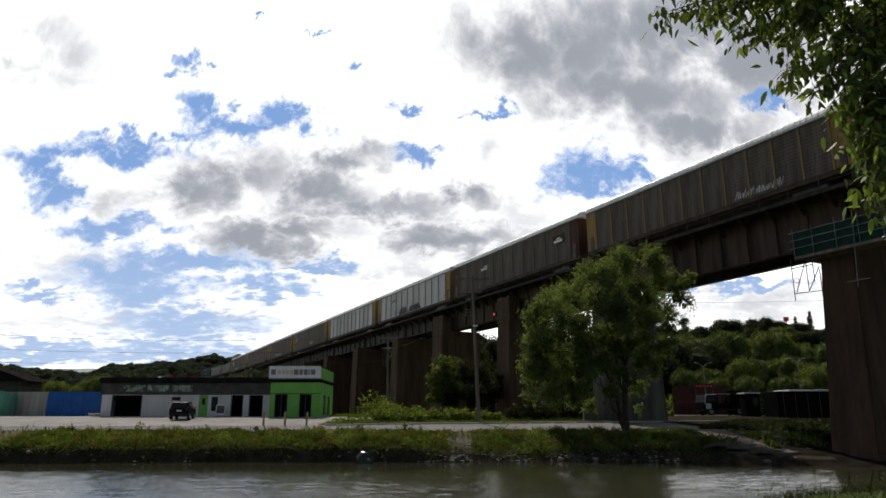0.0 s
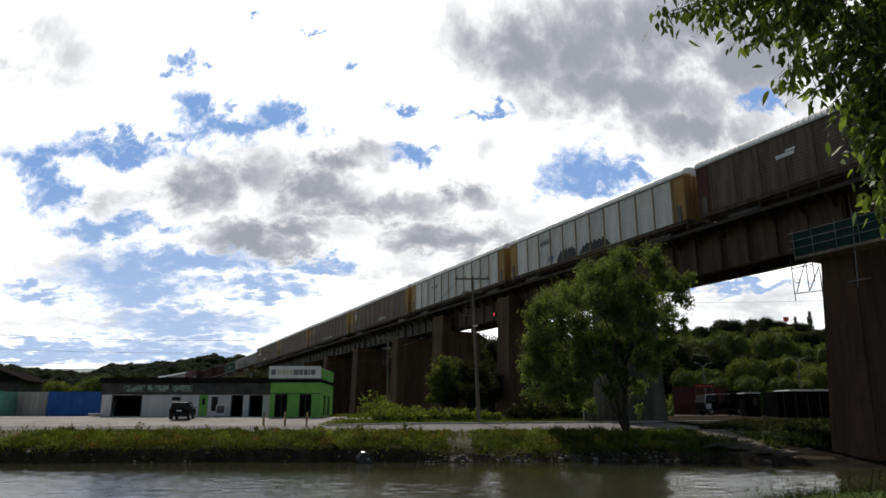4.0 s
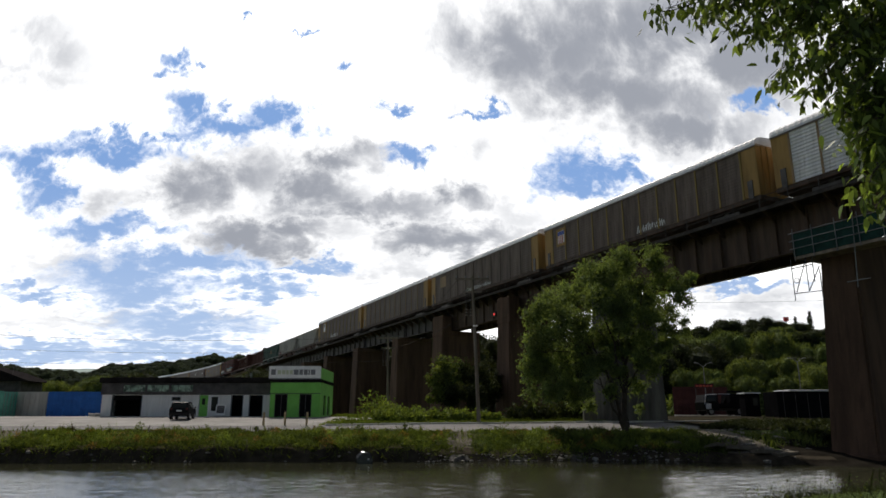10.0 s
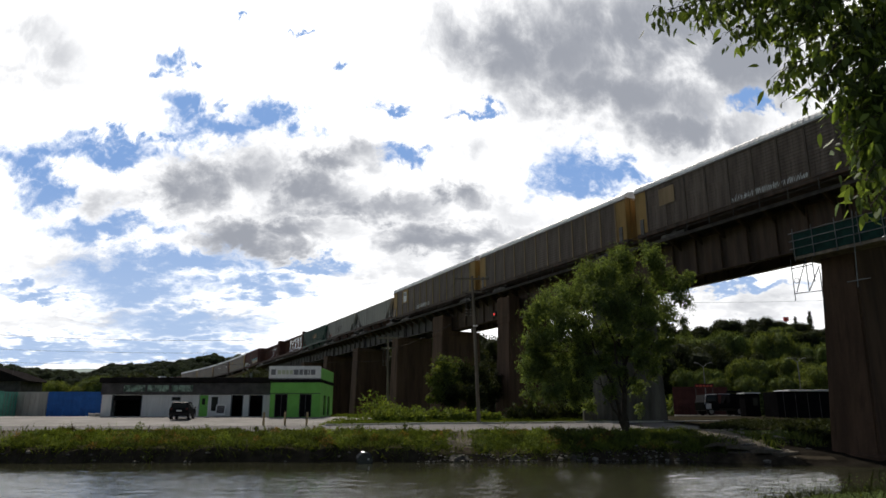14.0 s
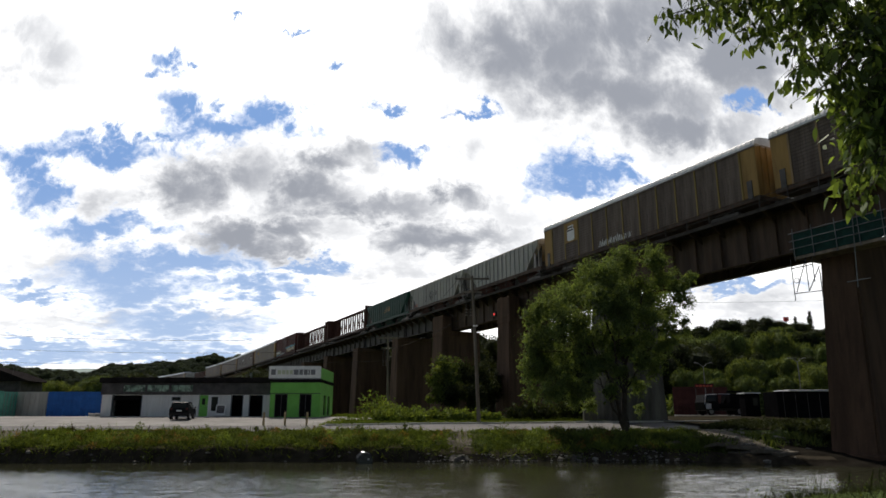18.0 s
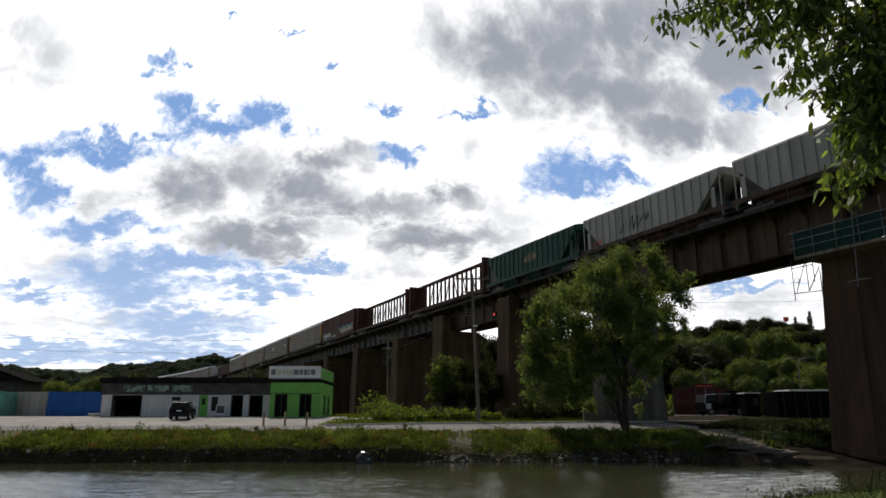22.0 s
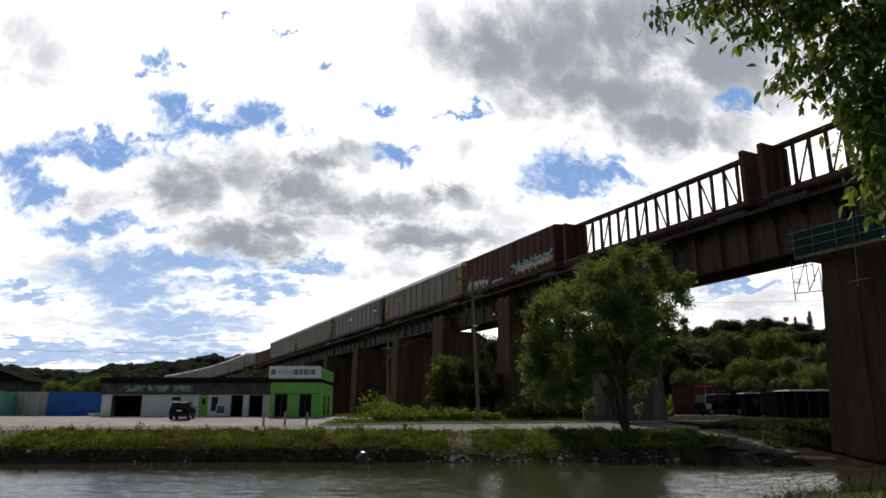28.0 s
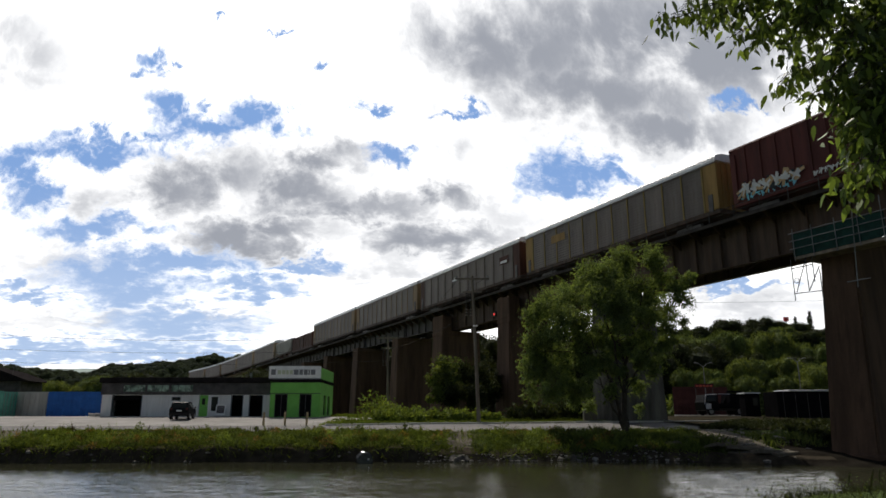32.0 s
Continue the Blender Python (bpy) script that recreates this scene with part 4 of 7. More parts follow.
def hopper(label, mat, length, marks=()):
    """A ribbed covered hopper with sloped ends and three chutes."""
    half = length / 2 - 0.65
    ob = thing("covered_hopper", label, "freight wagon", "train wagons")
    bm = bmesh.new()
    outline = [(-half, 4.2), (-half, 4.55), (half, 4.55), (half, 4.2), (half - 2.6, 1.55), (-half + 2.6, 1.55)]
    a = [bm.verts.new((x, -1.52, z)) for x, z in outline]
    b = [bm.verts.new((x, 1.52, z)) for x, z in outline]
    for i in range(6):
        bm.faces.new((a[i], a[(i + 1) % 6], b[(i + 1) % 6], b[i]))
    bm.faces.new(a)
    bm.faces.new(b[::-1])
    bmesh.ops.recalc_face_normals(bm, faces=bm.faces[:])
    part("body", bm, mat, ob)
    part("roof", prism([(-1.55, 4.5), (-1.5, 4.68), (-0.9, 4.85), (0, 4.9), (0.9, 4.85), (1.5, 4.68), (1.55, 4.5)], -half, half), mat, ob)
    rust = "girder" if mat == "hopper" else mat
    part("side_sill", box(-half - 0.4, half + 0.4, -1.56, -1.36, 1.2, 1.56, bevel=0.03), rust, ob)
    part("side_sill", box(-half - 0.4, half + 0.4, 1.36, 1.56, 1.2, 1.56), rust, ob)
    part("centre_sill", box(-half - 0.5, half + 0.5, -0.4, 0.4, 0.55, 1.3), "steel", ob)
    n = int(2 * half / 0.95)
    for i in range(n + 1):
        x = -half + 0.15 + (2 * half - 0.3) * i / n
        edge = half - abs(x)
        z0 = 1.56 if edge > 2.6 else 1.55 + (2.6 - edge) * 1.0
        for y in (-1.6, 1.52):
            part("rib", box(x - 0.05, x + 0.05, y, y + 0.08, z0, 4.5), mat, ob)
    for x in (-half * 0.55, 0, half * 0.55):
        part("chute", prism([(-1.3, 1.55), (1.3, 1.55), (0.5, 0.5), (-0.5, 0.5)], x - 1.5, x + 1.5), "brown" if mat == "hopper" else mat, ob)
    for sgn in (-1, 1):
        for y in (-1.5, 1.44):
            part("end_post", box(sgn * (half - 0.06) - 0.05, sgn * (half - 0.06) + 0.05, y, y + 0.06, 1.5, 4.3), mat, ob)
            part("ladder", box(sgn * (half - 0.8) - 0.2, sgn * (half - 0.8) + 0.2, y, y + 0.04, 1.5, 3.2), mat, ob)
        # added dark plates that stand in for the slope sheet's shadow
        frame_bm = bmesh.new()
        tri = ((sgn * (half - 0.15), 4.15), (sgn * (half - 2.5), 1.56), (sgn * (half - 0.15), 1.21))
        for y in (-0.95, 0.95):
            rows = [[frame_bm.verts.new((x, y + d, z)) for x, z in tri] for d in (-0.03, 0.03)]
            frame_bm.faces.new(rows[0])
            frame_bm.faces.new(rows[1][::-1])
            for q in range(3):
                frame_bm.faces.new((rows[0][q], rows[0][(q + 1) % 3], rows[1][(q + 1) % 3], rows[1][q]))
        bmesh.ops.recalc_face_normals(frame_bm, faces=frame_bm.faces[:])
        part("end_shade_plate", frame_bm, "steel", ob)
        part("platform", box(sgn * half - 0.55, sgn * half + 0.55, -1.5, 1.5, 1.1, 1.2), "steel", ob)
        part("end_sill", box(sgn * half - 0.12, sgn * half + 0.12, -1.5, 1.5, 0.7, 1.1), "steel", ob)
        part("brake_gear", box(sgn * (half - 0.9) - 0.35, sgn * (half - 0.9) + 0.35, -0.6, 0.6, 1.2, 2.3, bevel=0.05), "steel", ob)
        bogie(ob, sgn * (half - 1.6))
    couplers(ob, length / 2 - 0.66)
    for x in (-half * 0.6, -half * 0.2, half * 0.2, half * 0.6):
        part("hatch", box(x - 0.6, x + 0.6, -0.4, 0.4, 4.88, 5.0, bevel=0.03), mat, ob)
    for kind, m2, x, z, mw, mh, seed in marks:
        bm = scrawl(seed, mw, mh, mh * 0.13)
        g = part("graffiti", bm, m2, ob)
        g["kind"] = "stuff"
        g.matrix_local = pose(x, -1.53, z)
    return ob


def centrebeam(label, length):
    """An empty lumber wagon: a truss along its middle between two bulkheads."""
    half = length / 2 - 0.6
    ob = thing("centrebeam_wagon", label, "freight wagon", "train wagons")
    part("floor", box(-half, half, -1.4, 1.4, 1.0, 1.25, bevel=0.03), "brown", ob)
    part("side_sill", box(-half, half, -1.5, -1.35, 0.9, 1.28), "brown", ob)
    part("side_sill", box(-half, half, 1.35, 1.5, 0.9, 1.28), "brown", ob)
    part("top_chord", box(-half, half, -0.3, 0.3, 4.9, 5.2, bevel=0.03), "brown", ob)
    for sgn in (-1, 1):
        a, b = sorted((sgn * half, sgn * (half - 0.45)))
        head = part("bulkhead", box(a, b, -1.45, 1.45, 1.25, 5.28, bevel=0.04), "brown", ob)
        for y in (-0.9, -0.3, 0.3, 0.9):
            part("bulkhead_rib", box(sgn * (half - 0.5) - 0.06, sgn * (half - 0.5) + 0.06, y - 0.05, y + 0.05, 1.3, 5.15), "brown", head)
        bogie(ob, sgn * (half - 2.0))
    n = 17
    step = (2 * half - 1.2) / n
    for i in range(n + 1):
        x = -half + 0.6 + i * step
        part("post", box(x - 0.09, x + 0.09, -0.12, 0.12, 1.24, 4.92), "brown", ob)
    for i in range(1, n, 2):
        x = -half + 0.6 + i * step
        up = i < n / 2
        part("diagonal", tube([(x, 0, 1.3 if up else 4.9), (x + step, 0, 4.9 if up else 1.3)], 0.07, 4), "brown", ob)
    couplers(ob, length / 2 - 0.66)
    return ob


def boxcar(label, length, mat, top=4.75, marks=()):
    half = length / 2 - 0.7
    ob = thing("box_wagon", label, "freight wagon", "train wagons")
    part("body", box(-half, half, -1.5, 1.5, 1.1, top, bevel=0.04), mat, ob)
    part("roof", prism([(-1.56, top - 0.02), (-1.5, top + 0.12), (0, top + 0.26), (1.5, top + 0.12), (1.56, top - 0.02)], -half, half), mat, ob)
    part("sill", box(-half, half, -1.56, 1.56, 0.92, 1.2, bevel=0.03), mat, ob)
    n = int(2 * half / 1.25)
    for i in range(n + 1):
        x = -half + 0.06 + (2 * half - 0.12) * i / n
        if abs(x) < 1.6:
            continue
        for y in (-1.57, 1.5):
            part("rib", box(x - 0.05, x + 0.05, y, y + 0.07, 1.2, top - 0.03), mat, ob)
    for y in (-1.6, 1.5):
        door = part("door", box(-1.55, 1.55, y, y + 0.1, 1.15, top - 0.15, bevel=0.02), mat, ob)
        part("door_bar", box(-0.9, -0.82, y - 0.05 if y < 0 else y + 0.1, y + 0.0 if y < 0 else y + 0.15, 1.2, top - 0.2), "steel", door)
        part("door_bar", box(0.82, 0.9, y - 0.05 if y < 0 else y + 0.1, y + 0.0 if y < 0 else y + 0.15, 1.2, top - 0.2), "steel", door)
    for sgn in (-1, 1):
        for z in (1.7, 2.5, 3.3, 4.1):
            part("end_rib", box(sgn * half - 0.06, sgn * half + 0.06, -1.35, 1.35, z - 0.1, z + 0.1), mat, ob)
        part("ladder", box(sgn * (half - 0.3) - 0.2, sgn * (half - 0.3) + 0.2, -1.62, -1.57, 1.2, top - 0.4), mat, ob)
        bogie(ob, sgn * (half - 2.2))
    couplers(ob, length / 2 - 0.66)
    for k, (kind, m2, x, z, mw, mh, seed) in enumerate(marks):
        g = part("graffiti", lettering(seed, mw, mh) if kind == "letters" else blob(seed, mw, mh), m2, ob)
        g["kind"] = "stuff"
        g.matrix_local = pose(x, -1.61 - 0.006 * k, z)
    return ob


CAR = 28.5
TRAIN = []                     # (object, place of its middle at 0 s, wheelbase half)


def make_train():
    y_end, s = "yellow", 52.5 - 2 * CAR
    def put(ob, length, base):
        nonlocal s
        TRAIN.append((ob, s + length / 2, base))
        s += length
    put(autorack("grimy dark autorack wagon with yellow posts and end doors", "dark_panel", "faded_yellow", y_end), CAR, 9.9)
    put(autorack("grey-brown autorack wagon with yellow posts and yellow end doors", "dark_panel", "faded_yellow", y_end, marks=(("tag", "graf_white", 4.2, 1.45, 4.2, 0.7, 5),)), CAR, 9.9)
    put(autorack("grey autorack wagon with oxide-brown ends and small white lettering bars", "dark_panel", "dark_panel", "brown",
                 marks=(("plate", "brown", 9.2, 3.25, 2.1, 0.95, 0), ("plate", "white", 9.4, 3.4, 1.5, 0.28, 0), ("plate", "white", 9.9, 3.72, 0.7, 0.18, 0), ("plate", "white", -6.2, 3.4, 1.5, 0.28, 0), ("plate", "white", -5.4, 3.72, 0.8, 0.18, 0))), CAR, 9.9)
    put(autorack("silver corrugated autorack wagon with brown posts and dark graffiti blobs", "silver_panel", "tan_post", y_end,
                 marks=(("blob", "graf_dark", -4.4, 1.36, 3.4, 1.3, 3), ("blob", "graf_dark", -0.6, 1.36, 4.6, 1.15, 5), ("tag", "graf_dark", -7.4, 3.6, 1.9, 0.7, 9), ("tag", "graf_blue", -6.2, 1.6, 1.0, 0.8, 2))), CAR, 9.9)
    put(autorack("silver-grey autorack wagon with tan posts and yellow ends", "silver_panel", "tan_post", y_end, light_panels=(1, 2), marks=(("tag", "graf_dark", -6.6, 3.5, 2.1, 0.5, 7),)), CAR, 9.9)
    put(autorack("dark grey autorack wagon with thin yellow posts and white graffiti", "dark_panel", "faded_yellow", y_end,
                 marks=(("tag", "graf_white", 0.6, 1.45, 3.4, 0.8, 21), ("plate", "yellow", -11.4, 2.9, 1.7, 1.9, 0), ("plate", "white", -11.1, 3.2, 1.1, 1.3, 0), ("plate", "graf_blue", -11.1, 4.05, 1.1, 0.42, 0),
                        ("plate", "graf_red", -10.95, 3.2, 0.12, 0.82, 0), ("plate", "graf_red", -10.65, 3.2, 0.12, 0.82, 0), ("plate", "graf_red", -10.35, 3.2, 0.12, 0.82, 0))), CAR, 9.9)
    put(autorack("grimy brown-grey autorack wagon with a tan placard and white graffiti streak", "dark_panel", "dark_panel", y_end,
                 marks=(("tag", "graf_white", -3.2, 1.4, 6.4, 0.55, 31), ("plate", "tan_post", -10.6, 3.2, 1.8, 1.5, 0))), CAR, 9.9)
    put(autorack("brown-grey autorack wagon with yellow end doors", "dark_panel", "tan_post", y_end), CAR, 9.9)
    put(autorack("weathered brown autorack wagon with yellow posts and a white placard", "dark_panel", "faded_yellow", y_end,
                 marks=(("tag", "graf_white", -4.6, 1.4, 4.5, 0.8, 11), ("plate", "yellow", -9.87, 2.95, 2.07, 2.1, 0), ("plate", "white", -9.45, 3.2, 1.2, 1.1, 0), ("plate", "white", -9.3, 4.3, 0.95, 0.4, 0), ("plate", "white", -9.3, 3.08, 0.9, 0.12, 0),
                        ("plate", "graf_dark", -9.38, 4.12, 1.05, 0.13, 0), ("plate", "graf_dark", -9.25, 4.4, 0.8, 0.13, 0))), CAR, 9.9)
    put(hopper("pale grey ribbed covered hopper wagon", "hopper", 17.7), 17.7, 5.9)
    put(hopper("off-white covered hopper wagon with dark graffiti tags", "hopper", 18.4,
               marks=(("tag", "graf_dark", -3.2, 2.0, 2.6, 1.5, 4), ("tag", "graf_dark", -0.4, 2.5, 1.2, 0.9, 8), ("tag", "graf_red", -7.2, 1.7, 1.7, 0.6, 6))), 18.4, 6.2)
    put(hopper("dark green covered hopper wagon with faded yellow lettering bars", "hopper_green", 19.0, marks=(("tag", "graf_tan", -0.6, 2.5, 2.2, 1.1, 14),)), 19.0, 6.5)
    put(centrebeam("empty brown centre-beam lumber wagon with truss", 24.4), 24.4, 9.5)
    put(centrebeam("empty brown centre-beam lumber wagon with truss", 24.1), 24.1, 9.3)
    put(boxcar("maroon boxcar with tan, white and cyan graffiti", 21.1, "maroon", 5.5,
               marks=(("letters", "graf_cyan", -9.5, 1.15, 5.2, 0.9, 27), ("letters", "graf_dark", -9.3, 1.2, 5.4, 1.5, 16), ("letters", "graf_tan", -9.2, 1.3, 5.2, 1.4, 19), ("letters", "graf_white", -9.1, 1.5, 5.0, 1.1, 35),
                      ("letters", "graf_cyan", 1.2, 1.7, 8.2, 1.45, 22), ("letters", "graf_dark", 1.7, 1.25, 7.8, 1.6, 25), ("letters", "graf_tan", 1.9, 1.3, 7.4, 1.5, 28), ("letters", "graf_tan", 2.1, 1.45, 7.2, 1.2, 41),
                      ("letters", "graf_white", 2.7, 1.6, 6.0, 0.8, 44), ("letters", "graf_white", -3.2, 1.3, 2.6, 0.5, 46))), 21.1, 7.3)
    put(autorack("grey corrugated autorack wagon with yellow posts and yellow ends", "grey_panel", "faded_yellow", y_end, marks=(("plate", "yellow", -8.6, 3.5, 2.4, 0.8, 0),)), CAR, 9.9)
    put(autorack("grey autorack wagon with oxide-brown ends and small white lettering bars", "grey_panel", "dark_panel", "brown",
                 marks=(("plate", "brown", 9.2, 3.25, 2.1, 0.95, 0), ("plate", "white", 9.4, 3.4, 1.5, 0.28, 0), ("plate", "white", -3.2, 3.4, 1.5, 0.28, 0), ("plate", "white", -2.6, 3.72, 0.8, 0.18, 0))), CAR, 9.9)
    put(autorack("grey-brown autorack wagon with tan ends", "grey_panel", "tan_post", "tan_post"), CAR, 9.9)
    put(autorack("grey-brown autorack wagon with tan ends", "grey_panel", "tan_post", "tan_post"), CAR, 9.9)
    put(boxcar("brown boxcar with low roof", 18.5, "brown", 4.2), 18.5, 6.0)
    put(hopper("pale grey ribbed covered hopper wagon", "hopper", 17.7), 17.7, 5.9)
    for _ in range(5):
        put(autorack("grey autorack wagon with dull tan end doors", "grey_panel", "grey_panel", "tan_post"), CAR, 9.9)


make_train()


def wagon_pose(place, base, t):
    s = place - SPEED * t
    a, b = track(s - base)[0], track(s + base)[0]     # a leads
    d = a - b
    m = Matrix.Rotation(math.atan2(d.y, d.x), 4, "Z")
    mid = (a + b) / 2
    m.translation = (mid.x, mid.y, RAIL_Z)
    return m

# ---- the yard: low white building, green building, containers ----
YARD_Z = 2.74


def wall_with_openings(x0, x1, z0, z1, openings):
    """A 0.25 m thick wall in the plane y = 0 with openings (x0, x1, z0, z1) right through it."""
    bm = bmesh.new()
    xs = sorted({x0, x1, *[v for o in openings for v in o[:2]]})
    for a, b in zip(xs, xs[1:]):
        holes = sorted((o[2], o[3]) for o in openings if o[0] <= a + 1e-6 and o[1] >= b - 1e-6)
        z = z0
        for h0, h1 in holes:
            if h0 > z + 1e-6:
                add_box(bm, a, b, 0, 0.25, z, h0)
            z = h1
        if z < z1 - 1e-6:
            add_box(bm, a, b, 0, 0.25, z, z1)
    bmesh.ops.remove_doubles(bm, verts=bm.verts[:], dist=1e-4)
    return bm


def window_in(parent, x0, x1, z0, z1, y=0.08, frame_mat="white", bars=0):
    w = part("window", box(x0 + 0.05, x1 - 0.05, y, y + 0.02, z0 + 0.05, z1 - 0.05), "glass", parent)
    bm = bmesh.new()
    for a, b, c, d in ((x0, x1, z0, z0 + 0.06), (x0, x1, z1 - 0.06, z1), (x0, x0 + 0.06, z0 + 0.06, z1 - 0.06), (x1 - 0.06, x1, z0 + 0.06, z1 - 0.06)):
        add_box(bm, a, b, y - 0.05, y + 0.05, c, d)
    for i in range(bars):
        x = x0 + (x1 - x0) * (i + 1) / (bars + 1)
        add_box(bm, x - 0.02, x + 0.02, y - 0.03, y + 0.04, z0 + 0.06, z1 - 0.06)
    part("window_frame", bm, frame_mat, w)
    return w


def low_building():
    ob = thing("workshop_building", "long low white workshop with dark fascia and garage openings", "building", m=pose(0, 67, YARD_Z))
    X0, X1, H, D = -32.9, -16.45, 2.05, 9.0
    garage, door, win = (-31.9, -29.05, 0, 2.0), (-23.5, -22.65, 0, 2.0), (-22.4, -21.65, 0.45, 1.9)
    bays = [(-20.4, -19.3, 0, 2.0), (-18.65, -17.4, 0, 2.0)]
    small = (-26.2, -25.3, 1.45, 1.85)
    part("front_wall", wall_with_openings(X0, X1, -0.1, H, [garage, door, win, small, *bays]), "white_wall", ob)
    part("side_wall", box(X0, X0 + 0.25, 0.254, D, -0.1, H), "white_wall", ob)
    part("back_wall", box(X0 + 0.254, X1, D - 0.25, D, -0.1, H), "white_wall", ob)
    part("floor_slab", box(X0 + 0.26, X1, 0.26, D - 0.26, -0.1, 0.03), "roof_dark", ob)
    part("inner_wall", box(X0 + 0.26, X1, 2.4, 2.5, 0.04, H), "black", ob)
    part("fascia", box(X0 - 0.12, X1 - 0.02, -0.14, D + 0.1, H + 0.004, H + 1.12, bevel=0.03), "dark_fascia", ob)
    roof = part("roof", box(X0 - 0.3, X1 - 0.02, -0.35, D + 0.3, H + 1.125, H + 1.62, bevel=0.05), "roof_dark", ob)
    for i in range(9):
        part("roof_seam", box(X0 + 1.0 + i * 1.75, X0 + 1.08 + i * 1.75, -0.38, D + 0.3, H + 1.62, H + 1.66), "roof_dark", roof)
    # a strip of clerestory panes in the fascia, tree reflections painted on
    for a, b in ((-30.9, -28.7), (-28.6, -26.4), (-26.3, -24.1)):
        w = window_in(ob, a, b, H + 0.22, H + 0.95, -0.17, "dark_fascia", bars=2)
        w.data.materials[0] = M["pane_reflection"]
    window_in(ob, *win, bars=0)
    window_in(ob, *small, frame_mat="sign_grey")
    d = part("door", box(door[0] + 0.03, door[1] - 0.03, 0.06, 0.11, 0.0, 1.98), "lime", ob, "lime green door")
    window_in(d, door[0] + 0.2, door[1] - 0.2, 1.05, 1.75, 0.04, "lime")
    part("handle", box(door[1] - 0.16, door[1] - 0.12, 0.0, 0.06, 0.95, 1.1), "chrome", d)
    for i, (a, b, z0, z1) in enumerate((garage, *bays)):
        sh = part("shutter", box(a + 0.02, b - 0.02, 0.35, 0.4, 1.55, 2.0), "black", ob)
        part("jamb", box(a - 0.05, a + 0.02, -0.02, 0.2, 0, 2.0), "sign_grey", ob)
        part("jamb", box(b - 0.02, b + 0.05, -0.02, 0.2, 0, 2.0), "sign_grey", ob)
    part("vent_pipe", tube([(-19.5, 3, 3.6), (-19.5, 3, 4.3)], 0.12, 8), "galv", ob)
    part("vent_pipe", tube([(-24.5, 4, 3.6), (-24.5, 4, 4.0)], 0.1, 8), "galv", ob)
    part("step", box(-33.6, -32.9, -0.9, 0.4, 0, 0.3, bevel=0.03), "kerb", ob)
    return ob


def green_building():
    ob = thing("green_office", "lime green flat-roofed office with white sign board on top", "building", m=pose(0, 65, YARD_Z - 0.04))
    X0, X1, D = -16.2, -11.5, 7.4
    doors = [(-15.75, -14.55, 0, 2.08), (-13.45, -12.3, 0, 2.08)]
    part("front_wall", wall_with_openings(X0, X1, -0.1, 3.15, doors), "lime", ob)
    side = wall_with_openings(0.254, D, -0.1, 3.15, [(1.9, 3.3, 0.15, 2.02), (4.3, 5.5, 0.15, 2.02)])
    bmesh.ops.transform(side, matrix=Matrix.Translation((X1, 0, 0)) @ Matrix.Rotation(math.pi / 2, 4, "Z"), verts=side.verts[:])
    part("side_wall", side, "lime", ob)
    part("side_wall", box(X0, X0 + 0.25, 0.254, D, -0.1, 3.15), "lime", ob)
    part("back_wall", box(X0 + 0.254, X1 - 0.254, D - 0.25, D, -0.1, 3.15), "lime", ob)
    part("floor_slab", box(X0 + 0.26, X1 - 0.26, 0.26, D - 0.26, -0.1, 0.03), "asphalt", ob)
    part("inner_wall", box(X0 + 0.26, X1 - 0.26, 3.2, 3.3, 0.04, 3.1), "black", ob)
    part("lintel", box(X0 - 0.02, X1 + 0.02, -0.03, 0.0, 2.1, 2.16), "dark_fascia", ob)
    part("roof_band", box(X0 - 0.1, X1 + 0.1, -0.1, D + 0.1, 3.154, 3.45, bevel=0.03), "roof_dark", ob, "black roof band")
    part("parapet", box(X0 + 0.05, X1 + 0.02, 0.1, D - 0.1, 3.454, 4.52, bevel=0.02), "lime", ob)
    for i, (a, b, _, h) in enumerate(doors):
        d = part("door", box(a + 0.06, b - 0.06, 0.1, 0.14, 0.0, h - 0.06), "black", ob, "near-black entrance door")
        bm = bmesh.new()
        for p in ((a, a + 0.07, 0, h), (b - 0.07, b, 0, h), (a + 0.07, b - 0.07, h - 0.07, h), ((a + b) / 2 - 0.03, (a + b) / 2 + 0.03, 0, h - 0.07)):
            add_box(bm, p[0], p[1], 0.05, 0.18, p[2], p[3])
        part("door_frame", bm, "dark_fascia", d)
    for a, b in ((1.9, 3.3), (4.3, 5.5)):
        w = part("window", box(X1 - 0.16, X1 - 0.13, a + 0.05, b - 0.05, 0.2, 1.97), "glass", ob)
        part("window_frame", box(X1 - 0.17, X1 - 0.03, (a + b) / 2 - 0.03, (a + b) / 2 + 0.03, 0.15, 2.02), "dark_fascia", w)
    board = part("sign_board", box(X0 - 0.2, X1 - 0.02, -0.12, 0.06, 3.46, 4.66, bevel=0.015), "white", ob, "white sign board with grey and olive lettering bars")
    part("sign_border", box(X0 - 0.2, X1 - 0.02, -0.135, -0.121, 3.46, 3.54), "sign_grey", board)
    # lettering as plain bars
    part("emblem", box(X0 + 0.0, X0 + 0.42, -0.135, -0.121, 3.85, 4.35), "sign_grey", board)
    x = X0 + 0.62
    for w in (0.3, 0.32, 0.24, 0.28):
        part("letter_bar", box(x, x + w, -0.135, -0.121, 3.9, 4.28), "sign_olive", board)
        x += w + 0.09
    for w in (0.46, 0.34, 0.36, 0.14, 0.42):
        part("letter_bar", box(x, x + w, -0.135, -0.121, 3.86, 4.34), "sign_grey", board)
        x += w + 0.08
    return ob


